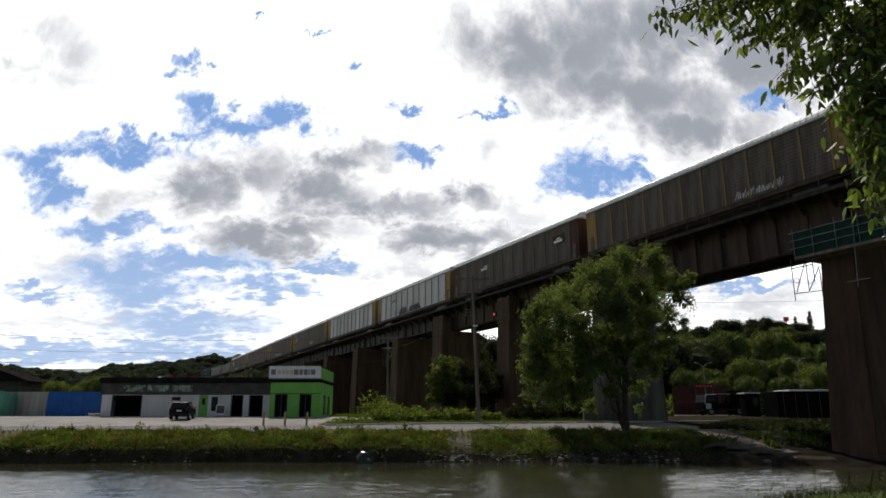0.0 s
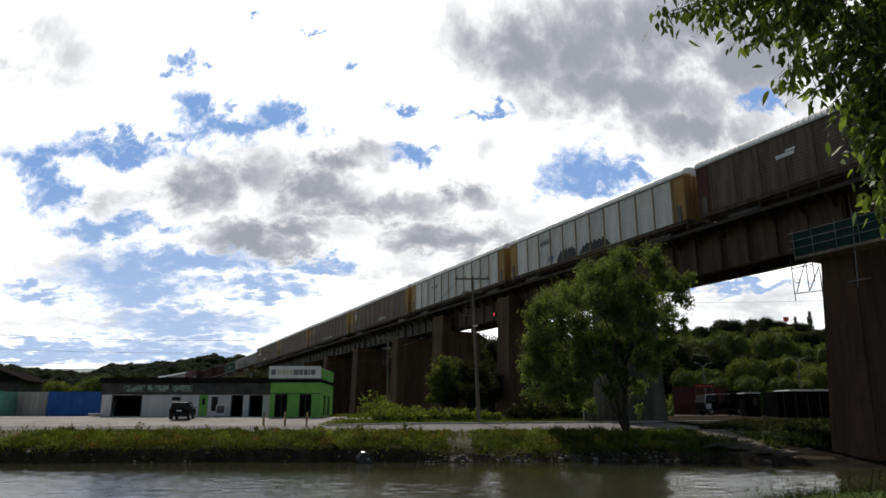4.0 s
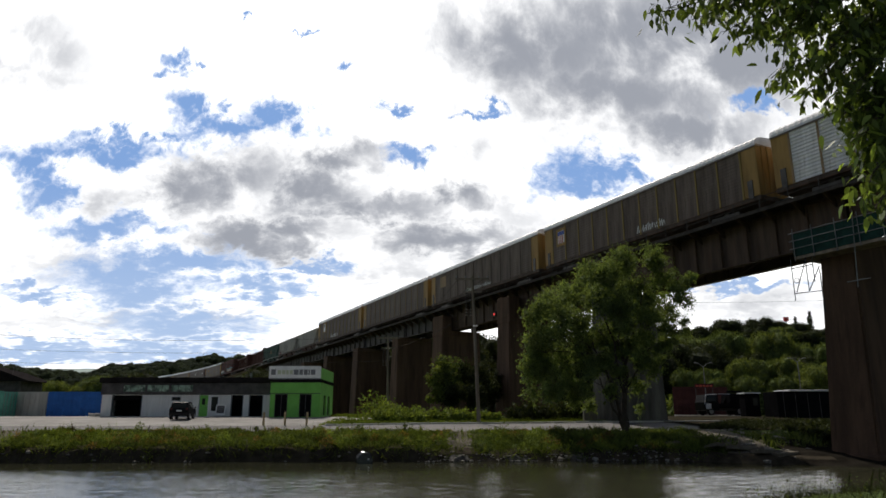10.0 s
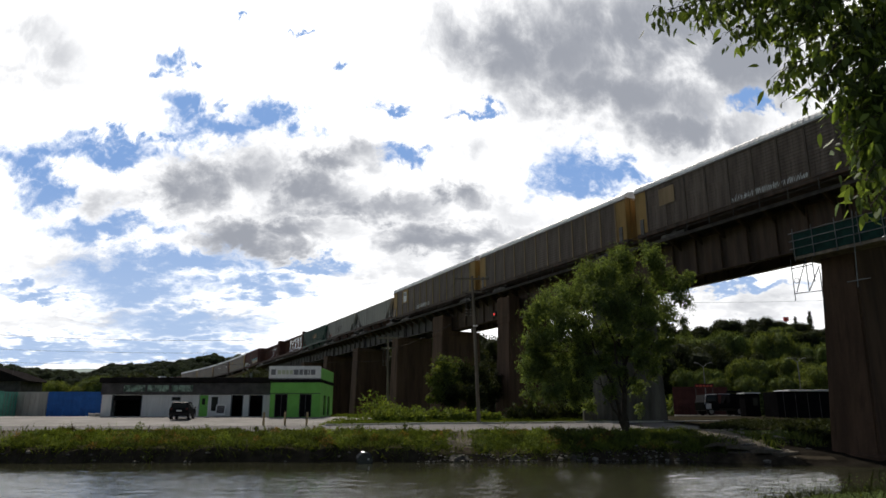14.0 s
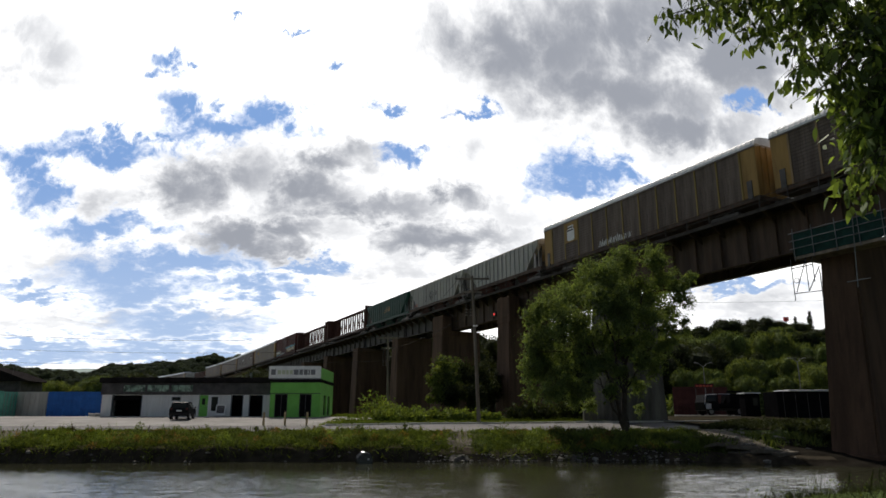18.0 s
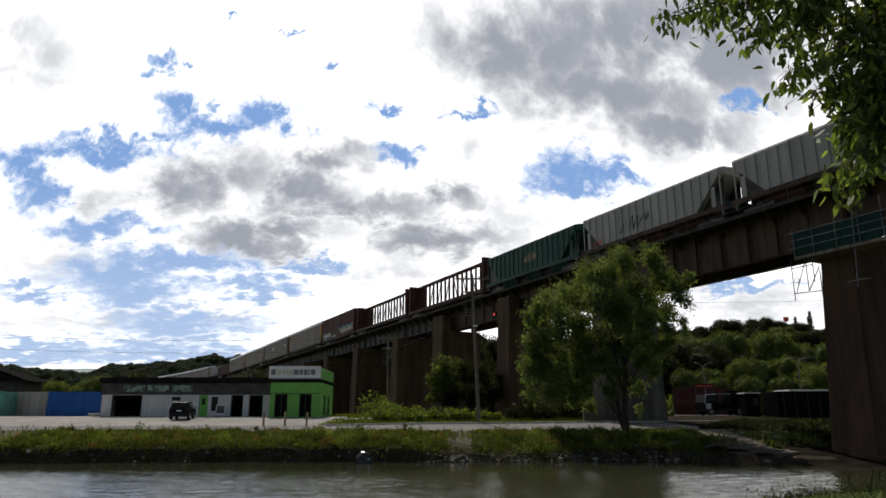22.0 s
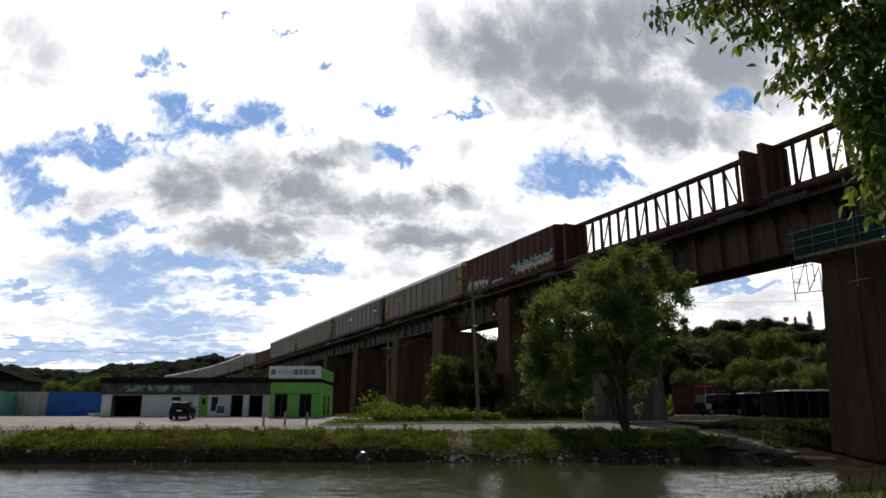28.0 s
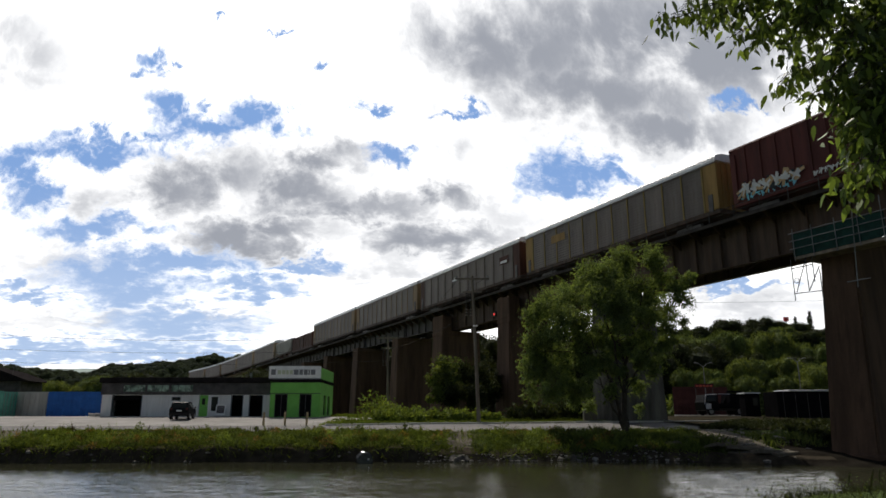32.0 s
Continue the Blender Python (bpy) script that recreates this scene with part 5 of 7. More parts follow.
def container(mat, label, m, length=6.06, group="shipping containers"):
    """A corrugated steel container, its long side along x."""
    ob = thing("shipping_container", label, "container", group, m=m)
    h = 2.5
    def side():
        bm = bmesh.new()
        n = int(length / 0.28)
        prev = None
        for i in range(n * 2 + 1):
            x = 0.12 + (length - 0.24) * i / (n * 2)
            y = (0.0, 0.0, 0.05, 0.05)[i % 4]
            row = (bm.verts.new((x, y, 0.16)), bm.verts.new((x, y, h - 0.12)))
            if prev:
                bm.faces.new((prev[0], row[0], row[1], prev[1]))
            prev = row
        return bm
    part("side_panel", side(), mat, ob)
    far = part("side_panel", side(), mat, ob)
    far.matrix_local = pose(length, 2.44, 0, 0, 0, 180)
    part("floor", box(0.05, length - 0.05, 0.06, 2.38, 0.0, 0.17), mat, ob)
    part("roof", box(0.03, length - 0.03, 0.03, 2.41, h - 0.11, h - 0.03), mat, ob)
    for x in (0, length - 0.12):
        for y in (0, 2.32):
            part("corner_post", box(x, x + 0.12, y - 0.01, y + 0.12, 0, h, bevel=0.015), mat, ob)
    for z in (0.0, h - 0.12):
        part("edge_rail", box(0.12, length - 0.12, -0.012, 0.05, z, z + 0.14), mat, ob)
    part("end_wall", box(0.02, 0.08, 0.12, 2.32, 0.1, h - 0.1), mat, ob)
    for k in range(2):
        d = part("end_door", box(length - 0.09, length - 0.03, 0.13 + k * 1.1, 1.21 + k * 1.1, 0.12, h - 0.12), mat, ob)
        for y in (0.35, 0.85):
            part("lock_bar", tube([(length, y + k * 1.1, 0.15), (length, y + k * 1.1, h - 0.15)], 0.025, 5), "galv", d)
    return ob


def far_warehouse():
    ob = thing("warehouse", "dark warehouse with low-pitched black roof and roof railing", "building", m=pose(-5.0, 108, 4.2))
    part("front_wall", box(-92, -61, 0, 0.3, -1.6, 4.0), "dark_fascia", ob)
    part("side_wall", box(-61.3, -61, 0.304, 5.8, -1.6, 4.0), "dark_fascia", ob)
    bm = bmesh.new()
    prof = [(-93, 4.0), (-93, 5.5), (-77, 7.9), (-70, 7.0), (-64, 5.6), (-59.5, 4.0)]
    a = [bm.verts.new((x, -0.6, z)) for x, z in prof]
    b = [bm.verts.new((x, 6.0, z)) for x, z in prof]
    for i in range(len(prof)):
        j = (i + 1) % len(prof)
        bm.faces.new((a[i], a[j], b[j], b[i]))
    bm.faces.new(a[::-1])
    bm.faces.new(b)
    bmesh.ops.recalc_face_normals(bm, faces=bm.faces[:])
    part("roof", bm, "roof_dark", ob)
    rail = part("roof_rail", tube([(-77, 0, 8.9), (-62, 0, 6.2)], 0.05, 5), "steel", ob)
    for i in range(6):
        x = -76 + i * 2.7
        part("rail_post", tube([(x, 0, 4.5), (x, 0, 8.9 - (x + 77) * 0.18)], 0.05, 5), "steel", rail)
    for x in (-88, -82, -76, -70, -65):
        part("window", box(x - 0.9, x + 0.9, -0.05, 0.0, 1.2, 2.6), "glass", ob)


def car_mesh(profile, half_w, narrow, m=None):
    """A closed car body: a side outline swept across, its upper part drawn in."""
    bm = bmesh.new()
    top = max(z for _, z in profile)
    waist = 0.95
    def row(y):
        out = []
        for x, z in profile:
            k = max(0, (z - waist) / (top - waist))
            out.append(bm.verts.new((x, y * (half_w - narrow * k), z)))
        return out
    rows = [row(y) for y in (-1, -0.92, 0.92, 1)]
    for r, y in ((rows[0], 1), (rows[3], 1)):
        for v in r:
            v.co.x *= 0.985
    n = len(profile)
    for a, b in zip(rows, rows[1:]):
        for i in range(n):
            bm.faces.new((a[i], a[(i + 1) % n], b[(i + 1) % n], b[i]))
    bm.faces.new(rows[0][::-1])
    bm.faces.new(rows[3])
    bmesh.ops.recalc_face_normals(bm, faces=bm.faces[:])
    return bm


def wheel_parts(parent, x, y, r):
    t = part("wheel", tube([(x, y - 0.11, r), (x, y + 0.11, r)], r, 18), "tyre", parent)
    s = -1 if y < 0 else 1
    part("rim", tube([(x, y + s * 0.10, r), (x, y + s * 0.125, r)], r * 0.62, 12), "chrome", t)


def suv(m):
    ob = thing("parked_suv", "black sport utility car parked on the gravel yard", "car", m=m)
    prof = [(-2.25, 0.45), (-2.3, 0.95), (-2.2, 1.1), (-1.95, 1.62), (-1.75, 1.72), (0.3, 1.74), (0.55, 1.68), (1.15, 1.15), (2.1, 1.02), (2.28, 0.85), (2.3, 0.42), (1.8, 0.32), (-1.8, 0.32)]
    part("body", car_mesh(prof, 0.92, 0.2), "car_paint", ob)
    for s in (-1, 1):
        for a, b in ((-1.75, -1.0), (-0.9, 0.05), (0.12, 0.75)):
            w = bmesh.new()
            k = 0.0
            vs = [w.verts.new(p) for p in ((a, s * 0.905, 1.08), (b + (0.15 if a > 0 else 0), s * 0.905, 1.08), (b - (0.12 if a > 0 else 0), s * 0.765, 1.6), (a + (0.12 if a < -1.5 else 0), s * 0.765, 1.6))]
            w.faces.new(vs)
            part("side_window", w, "glass", ob)
        for x in (-1.4, 1.42):
            wheel_parts(ob, x, s * 0.82, 0.36)
        part("mirror", box(0.85, 1.0, min(s * 0.95, s * 1.12), max(s * 0.95, s * 1.12), 1.1, 1.25, bevel=0.03), "car_paint", ob)
        part("tail_light", box(-2.3, -2.22, min(s * 0.62, s * 0.85), max(s * 0.62, s * 0.85), 0.9, 1.12), "red_dull", ob)
        part("roof_bar", tube([(-1.6, s * 0.68, 1.79), (0.1, s * 0.68, 1.8)], 0.025, 5), "chrome", ob)
    w = bmesh.new()
    w.faces.new([w.verts.new(p) for p in ((-2.2, -0.7, 1.12), (-2.2, 0.7, 1.12), (-1.985, 0.6, 1.56), (-1.985, -0.6, 1.56))])
    part("rear_window", w, "glass", ob)
    part("rear_bumper", box(-2.4, -2.2, -0.85, 0.85, 0.4, 0.65, bevel=0.05), "tyre", ob)
    part("plate", box(-2.33, -2.3, -0.26, 0.26, 0.78, 0.9), "white", ob)
    return ob


def pickup(m):
    ob = thing("parked_truck", "dark utility truck with pale windscreen pillars parked beyond the bridge", "truck", m=m)
    part("chassis", box(-3.0, 3.0, -0.8, 0.8, 0.55, 0.85), "steel", ob)
    prof = [(-3.0, 0.6), (-3.05, 1.5), (-2.75, 2.35), (-1.2, 2.4), (-1.15, 0.6)]
    part("cab", car_mesh(prof, 1.0, 0.1), "car_paint", ob)
    part("windscreen_pillar", tube([(-3.06, -1.0, 1.3), (-2.78, -0.95, 2.36), (-1.3, -0.95, 2.42)], 0.06, 5), "white", ob)
    part("door_panel", box(-2.9, -2.2, -1.03, -0.99, 0.75, 1.35), "white", ob)
    for s in (-1, 1):
        w = bmesh.new()
        w.faces.new([w.verts.new(p) for p in ((-2.75, s * 1.0, 1.45), (-1.45, s * 1.0, 1.45), (-1.45, s * 0.925, 2.2), (-2.6, s * 0.925, 2.2))])
        part("cab_window", w, "glass", ob)
        for x in (-2.2, 1.6, 2.4):
            wheel_parts(ob, x, s * 0.85, 0.48)
    part("load_bed", box(-1.05, 3.1, -1.1, 1.1, 0.86, 1.35, bevel=0.04), "black", ob)
    part("equipment", box(0.4, 3.0, -0.95, 0.95, 1.36, 2.55, taper=0.15, bevel=0.08), "black", ob)
    part("boom", tube([(0.2, 0, 1.4), (0.9, 0, 2.8), (2.9, 0, 2.7)], 0.12, 6), "black", ob)
    part("rack", tube([(-1.0, -0.8, 2.45), (0.6, -0.8, 2.45)], 0.05, 5), "chrome", ob)
    return ob


def utility_pole(m, h, arm, label, lean, insulators=True, lamp=False):
    ob = thing("utility_pole", label, "utility pole", "utility poles", m=m)
    part("pole", tube([(0, 0, -0.3), (lean * 0.5, 0, h * 0.5), (lean, 0, h)], [0.17, 0.14, 0.11], 10), "timber", ob)
    c = part("crossarm", box(lean - arm / 2, lean + arm / 2, -0.2, -0.08, h - 0.35, h - 0.22), "timber", ob)
    if insulators:
        for k in (-0.46, -0.2, 0.2, 0.46):
            part("insulator", tube([(lean + arm * k, -0.14, h - 0.22), (lean + arm * k, -0.14, h - 0.02)], [0.04, 0.06], 6), "galv", c)
    part("crossarm", box(lean - arm * 0.28, lean + arm * 0.28, -0.2, -0.08, h - 1.5, h - 1.38), "timber", ob)
    for k in (-0.5, -0.14):
        s = part("cutout", tube([(lean + k, -0.18, h - 1.5), (lean + k - 0.05, -0.2, h - 2.6), (lean + k, -0.22, h - 3.4)], 0.035, 5), "steel", ob)
        for i in range(3):
            part("disc", tube([(lean + k, -0.22, h - 2.9 - i * 0.25), (lean + k, -0.22, h - 2.98 - i * 0.25)], 0.1, 8), "timber", s)
    if lamp:
        a = part("lamp_arm", tube([(lean * 0.6, 0, h - 4.6), (lean * 0.6 - 0.1, -0.7, h - 4.45), (lean * 0.6 + 0.05, -1.2, h - 4.45)], 0.03, 6), "galv", ob)
        part("lamp_head", box(lean * 0.6 - 0.2, lean * 0.6 + 0.22, -1.35, -1.1, h - 4.53, h - 4.42, bevel=0.05), "white", a)
    return ob


def wires(points_list, name="overhead_wire"):
    for a, b, sag in points_list:
        a, b = Vector(a), Vector(b)
        pts = [a.lerp(b, i / 14) - Vector((0, 0, sag * 4 * (i / 14) * (1 - i / 14))) for i in range(15)]
        tagged(new(name, mesh_of(tube(pts, 0.015, 4), name, "tyre")), "thin dark overhead cable between poles", "cable", "overhead cables")


def street_lamp(m, h):
    ob = thing("street_lamp", "pale double-armed street lamp post", "street lamp", "street lamps", m=m)
    part("post", tube([(0, 0, -0.2), (0, 0, h)], [0.1, 0.06], 8), "galv", ob)
    for s in (-1, 1):
        a = part("arm", tube([(0, 0, h - 0.1), (s * 0.5, 0, h + 0.35), (s * 0.95, 0, h + 0.5)], 0.035, 6), "galv", ob)
        part("lamp_head", box(min(s * 0.85, s * 1.35), max(s * 0.85, s * 1.35), -0.14, 0.14, h + 0.46, h + 0.56, bevel=0.04), "galv", a)
    return ob


def bollard(m, lean):
    ob = thing("bollard", "short tan-painted steel bollard beside the road", "bollard", "yard bollards", m=m)
    part("post", tube([(0, 0, -0.2), (lean, 0, 0.98)], 0.085, 10), "bollard", ob)
    part("cap", tube([(lean, 0, 0.98), (lean, 0, 1.04)], [0.09, 0.05], 10), "bollard", ob)


def a_board(m):
    ob = thing("sandwich_board", "white folding sandwich board sign by the wall", "sign", m=m)
    for s in (-1, 1):
        t = pose(0, s * 0.22, 0, s * 12, 0, 0)
        p = part("panel", box(-0.45, 0.45, -0.02, 0.02, 0.1, 1.1, t), "white", ob)
        sheet = part("sheet", box(-0.36, 0.36, s * 0.02 - 0.006, s * 0.02 + 0.006, 0.3, 1.0, t), "dark_fascia", p, "dark printed sheet")
        for z, w in ((0.84, 0.26), (0.66, 0.3), (0.48, 0.22)):
            part("writing_bar", box(-w, w, s * 0.03 - 0.004, s * 0.03 + 0.004, z - 0.03, z + 0.03, t), "sign_grey", sheet)
    part("foot", box(-0.47, 0.47, -0.3, 0.3, 0.0, 0.05), "sign_grey", ob)


def drum(m):
    ob = thing("plastic_drum", "black plastic drum lying half in the water", "drum", m=m)
    bm = bmesh.new()
    prof = [(-0.6, 0.40), (-0.57, 0.46), (-0.25, 0.48), (-0.22, 0.5), (-0.18, 0.48), (0.18, 0.48), (0.22, 0.5), (0.25, 0.48), (0.57, 0.46), (0.6, 0.40)]
    rings = [[bm.verts.new((math.cos(k * math.tau / 24) * r, y, math.sin(k * math.tau / 24) * r)) for k in range(24)] for y, r in prof]
    for a, b in zip(rings, rings[1:]):
        for k in range(24):
            bm.faces.new((a[k], a[(k + 1) % 24], b[(k + 1) % 24], b[k]))
    bm.faces.new(rings[0])
    bm.faces.new(rings[-1][::-1])
    bmesh.ops.recalc_face_normals(bm, faces=bm.faces[:])
    part("shell", bm, "drum_black", ob)
    part("bung", tube([(0.2, -0.63, 0.1), (0.2, -0.6, 0.1)], 0.05, 8), "white", ob)


def stake(m, h):
    ob = thing("wooden_stake", "dark weathered stake standing in the bank grass", "stake", "bank stakes", m=m)
    part("post", box(-0.07, 0.07, -0.07, 0.07, -0.3, h, taper=0.2), "bark", ob)
    part("cross_piece", box(-0.16, 0.16, -0.1, -0.07, h - 0.22, h - 0.1), "bark", ob)


def scaffold():
    """Green netted work platform round the top of the nearest pier, with a hanging frame."""
    ob = thing("pier_scaffold", "scaffold platform with green debris netting round the pier top", "scaffold")
    z = DEEP - 1.1
    def P(s, c, h):
        return VIA @ Vector((-s, c - 0.0, h))
    def bar(a, b, r=0.03, mat="galv", name="tube"):
        return part(name, tube([P(*a), P(*b)], r, 5), mat, ob)
    part("platform", via_box(21.6, 27.4, -5.0, -3.65, z - 0.2, z - 0.02), "timber", ob)
    part("platform", via_box(26.85, 27.4, -3.6, 3.6, z - 0.2, z - 0.02), "timber", ob)
    net = part("netting", via_box(21.6, 27.4, -5.02, -5.0, z + 0.0, z + 1.45), "net", ob, "green debris netting")
    part("netting", via_box(27.4, 27.42, -5.0, 3.6, z + 0.0, z + 1.45), "net", ob)
    for h in (0.5, 1.0, 1.5):
        bar((21.4, -5.06, z + h), (27.6, -5.06, z + h))
    for s in (21.7, 23.1, 24.5, 26.0, 27.3):
        bar((s, -5.06, z - 0.3), (s, -5.06, z + 1.8 if s != 21.7 else z + 2.4))
    for (s0, h0), (s1, h1) in (((27.75, -0.1), (27.75, -2.75)), ((27.7, -2.3), (25.9, -2.4)), ((25.9, -1.1), (25.9, -3.7)), ((27.6, -2.25), (26.7, -0.2)), ((26.75, -0.1), (26.75, -2.3)),
                               ((26.3, -0.1), (26.3, -1.8)), ((26.75, -2.3), (25.9, -0.9)), ((27.75, -0.7), (26.3, -0.7))):
        bar((s0, -4.9, z + h0), (s1, -4.9, z + h1), 0.03, "graf_dark", "hanger")
    ring = [P(27.5 + 0.16 * math.cos(k * math.tau / 10), -4.9, z - 1.5 + 0.16 * math.sin(k * math.tau / 10)) for k in range(11)]
    part("ring", tube(ring, 0.022, 5), "graf_dark", ob)
    bar((23.6, -5.1, z - 2.6), (23.3, -5.1, z + 1.9), 0.03)
    bar((22.8, -5.1, z - 2.2), (24.2, -5.1, z - 2.2), 0.03)


def rail_signal():
    ob = thing("rail_signal", "red railway signal lamp hung below the deck", "signal lamp", m=VIA @ Matrix.Translation((-67.5, -3.0, DEEP + 0.7)))
    part("housing", box(-0.2, 0.2, -0.1, 0.2, -0.25, 0.3, bevel=0.04), "steel", ob)
    part("lens", tube([(0, -0.14, 0.03), (0, -0.1, 0.03)], 0.13, 12), "signal", ob, "glowing red lens")
    part("bracket", box(-0.04, 0.04, 0.0, 1.2, 0.3, 0.38), "steel", ob)


def place_yard():
    low_building()
    green_building()
    container("blue", "deep blue corrugated shipping container", pose(-41.2, 72.4, YARD_Z))
    for mat, label, x, y in (("grey_box", "weathered beige-grey small storage container", -43.75, 72.5), ("grey_box", "grey small storage container", -46.3, 72.9)):
        container(mat, label, pose(x, y, YARD_Z), 2.44)
    container("teal", "teal green shipping container, side to the yard", pose(-50.6, 70.2, YARD_Z))
    far_warehouse()
    suv(pose(-22.75, 61.0, float(height(-22.75, 61)) + 0.05, 0, 0, 101) @ Matrix.Scale(0.86, 4))
    a_board(pose(-21.0, 65.9, YARD_Z + 0.0))
    for x, lean in ((-13.75, 0.02), (-12.1, -0.02), (-10.45, 0.03)):
        bollard(pose(x, 53.6, float(height(x, 53.6))), lean)
    utility_pole(pose(2.95, 57.3, float(height(2.95, 57.3))), 12.3, 2.9, "weathered timber utility pole with crossarms and a street light", -0.45, True, True)
    utility_pole(pose(-6.35, 80, 2.7), 9.3, 2.8, "weathered timber utility pole with crossarm", -0.1)
    zp = 2.7 + 9.2
    wires([((-64, 80, 12.9), (-7.6, 80, zp), 0.9), ((-64, 81, 11.1), (-6.4, 80, zp - 1.5), 0.7), ((-64, 82, 9.5), (-6.4, 80, zp - 2.8), 0.6),
           ((-5.2, 80, zp), (1.4, 57.2, 14.3), 0.5), ((-7.5, 80, zp), (3.6, 57.2, 14.3), 0.5), ((-6.4, 80, zp - 1.5), (2.6, 57.3, 11.4), 0.4),
           ((70, 118, 20.5), (22, 96, 15.0), 0.8), ((72, 118, 17.5), (24, 100, 16.2), 0.6), ((70, 105, 21.0), (22, 92, 18.2), 0.5)])
    street_lamp(pose(37.9, 100, 2.7), 7.2)
    street_lamp(pose(51.7, 100, 2.7), 7.9)
    pickup(pose(30.5, 76.0, 2.86, 0, 0, 14) @ Matrix.Scale(0.92, 4))
    drum(pose(-4.68, 42.1, 0.16, 0, 0, 12))
    stake(pose(-2.55, 47.2, 1.5), 0.75)
    stake(pose(-12.6, 47.4, 1.5), 0.55)
    scaffold()
    rail_signal()


def place_far_right():
    ob = thing("storage_cabin", "long dark storage cabin with pale roof edge", "cabin", m=pose(33.2, 69, 2.72))
    part("body", box(0.0, 6.4, 0, 3.0, -0.2, 2.45, bevel=0.03), "black", ob)
    part("roof", box(1.2, 6.5, -0.15, 3.1, 2.454, 2.62, bevel=0.03), "white", ob, "pale roof edge")
    for i in range(5):
        part("seam", box(0.6 + i * 1.2, 0.66 + i * 1.2, -0.03, 0.0, -0.1, 2.4), "dark_fascia", ob)
    ob = thing("gate_booth", "small dark booth with pale top beside the cabin", "booth", m=pose(31.55, 71, 2.72))
    part("body", box(-0.7, 0.8, 0, 1.4, -0.2, 2.3), "black", ob)
    part("roof", box(-0.8, 0.9, -0.2, 1.6, 2.304, 2.42), "white", ob)
    part("window", box(0.1, 0.6, -0.03, 0.0, 1.1, 1.9), "glass", ob)
    ob = thing("road_sign", "red sign panel with pale lettering bars", "sign", m=pose(37.0, 98, 2.7))
    part("panel", box(-1.35, 1.35, -0.05, 0.05, 4.05, 4.6), "red_dull", ob)
    for i in range(5):
        part("letter_bar", box(-1.2 + i * 0.5, -0.85 + i * 0.5, -0.06, -0.051, 4.22, 4.42), "graf_red", ob)
    for x in (-1.2, 1.2):
        part("post", tube([(x, 0.1, -0.2), (x, 0.1, 4.4)], 0.05, 6), "steel", ob)
    ob = thing("red_fence", "dull red metal fence with posts", "fence", m=pose(33.5, 101, 2.7))
    for z in (0.7, 1.5):
        part("rail", box(0, 9.5, -0.03, 0.03, z, z + 0.09), "red_dull", ob)
    for i in range(20):
        part("post", box(i * 0.5 - 0.03, i * 0.5 + 0.03, -0.04, 0.04, -0.1, 1.7), "red_dull", ob)
    part("backing", box(0, 8.0, 0.06, 0.1, 0.0, 4.3), "red_dull", ob)
    wall = thing("guard_wall", "low pale concrete guard wall beside the road", "wall", kind="structure", m=pose(26, 78, 2.6, 0, 0, 10))
    for i in range(5):
        part("block", box(i * 2.0, i * 2.0 + 1.97, 0, 0.35, -0.2, 0.34, bevel=0.03), "kerb", wall)
    house = thing("hillside_house", "small grey-roofed house among hillside trees", "house", m=pose(86.0, 152, 14.4) @ Matrix.Scale(0.55, 4))
    part("wall", box(-3, 3, 0, 6, -2.0, 2.5), "dark_fascia", house)
    part("roof", prism([(-1, 2.3), (3, 4.3), (7, 2.3)], -2.6, 3.5), "dark_fascia", house)
    ob = thing("utility_box", "pale roadside utility cabinet", "cabinet", m=pose(12.4, 59.5, float(height(12.4, 59.5))))
    part("body", box(-0.38, 0.75, 0, 0.5, -0.1, 1.75, bevel=0.02), "pale", ob)
    part("door", box(-0.32, 0.16, -0.03, 0.0, 0.15, 1.6), "pale", ob)
    ob = thing("hilltop_beacon", "thin mast with a small red top on the hill", "mast", m=pose(126, 248, 22))
    part("mast", tube([(0, 0, 0), (0, 0, 16)], 0.15, 5), "galv", ob)
    part("top", box(-0.8, 0.8, -0.4, 0.4, 15, 16.6), "red", ob)


place_yard()
place_far_right()

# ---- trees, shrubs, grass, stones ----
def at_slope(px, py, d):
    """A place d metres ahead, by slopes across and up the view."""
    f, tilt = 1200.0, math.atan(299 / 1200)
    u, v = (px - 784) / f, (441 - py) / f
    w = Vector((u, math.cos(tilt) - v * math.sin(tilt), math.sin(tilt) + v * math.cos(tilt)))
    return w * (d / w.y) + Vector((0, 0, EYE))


def blob_points(blobs, count, rng, shell=0.55):
    """Points in a set of balls (x, y, z, r), mostly near their skins."""
    w = np.array([b[3] ** 2 for b in blobs])
    pick = rng.choice(len(blobs), size=count, p=w / w.sum())
    way = rng.normal(size=(count, 3))
    way /= np.linalg.norm(way, axis=1)[:, None]
    rad = shell + (1.12 - shell) * rng.random(count) ** 0.6
    b = np.array(blobs)[pick]
    return b[:, :3] + way * (rad * b[:, 3])[:, None] * np.array([[1, 1, 0.85]])


def branch(bm, a, b, r0, r1, rnd, wobble=0.12, steps=6, sides=6):
    a, b = Vector(a), Vector(b)
    n = (b - a).length
    pts = [a.lerp(b, i / steps) + Vector((rnd.uniform(-1, 1), rnd.uniform(-1, 1), rnd.uniform(-0.5, 0.5))) * (wobble * n / steps if 0 < i < steps else 0) for i in range(steps + 1)]
    add_tube(bm, pts, [r0 + (r1 - r0) * i / steps for i in range(steps + 1)], sides)
    return pts


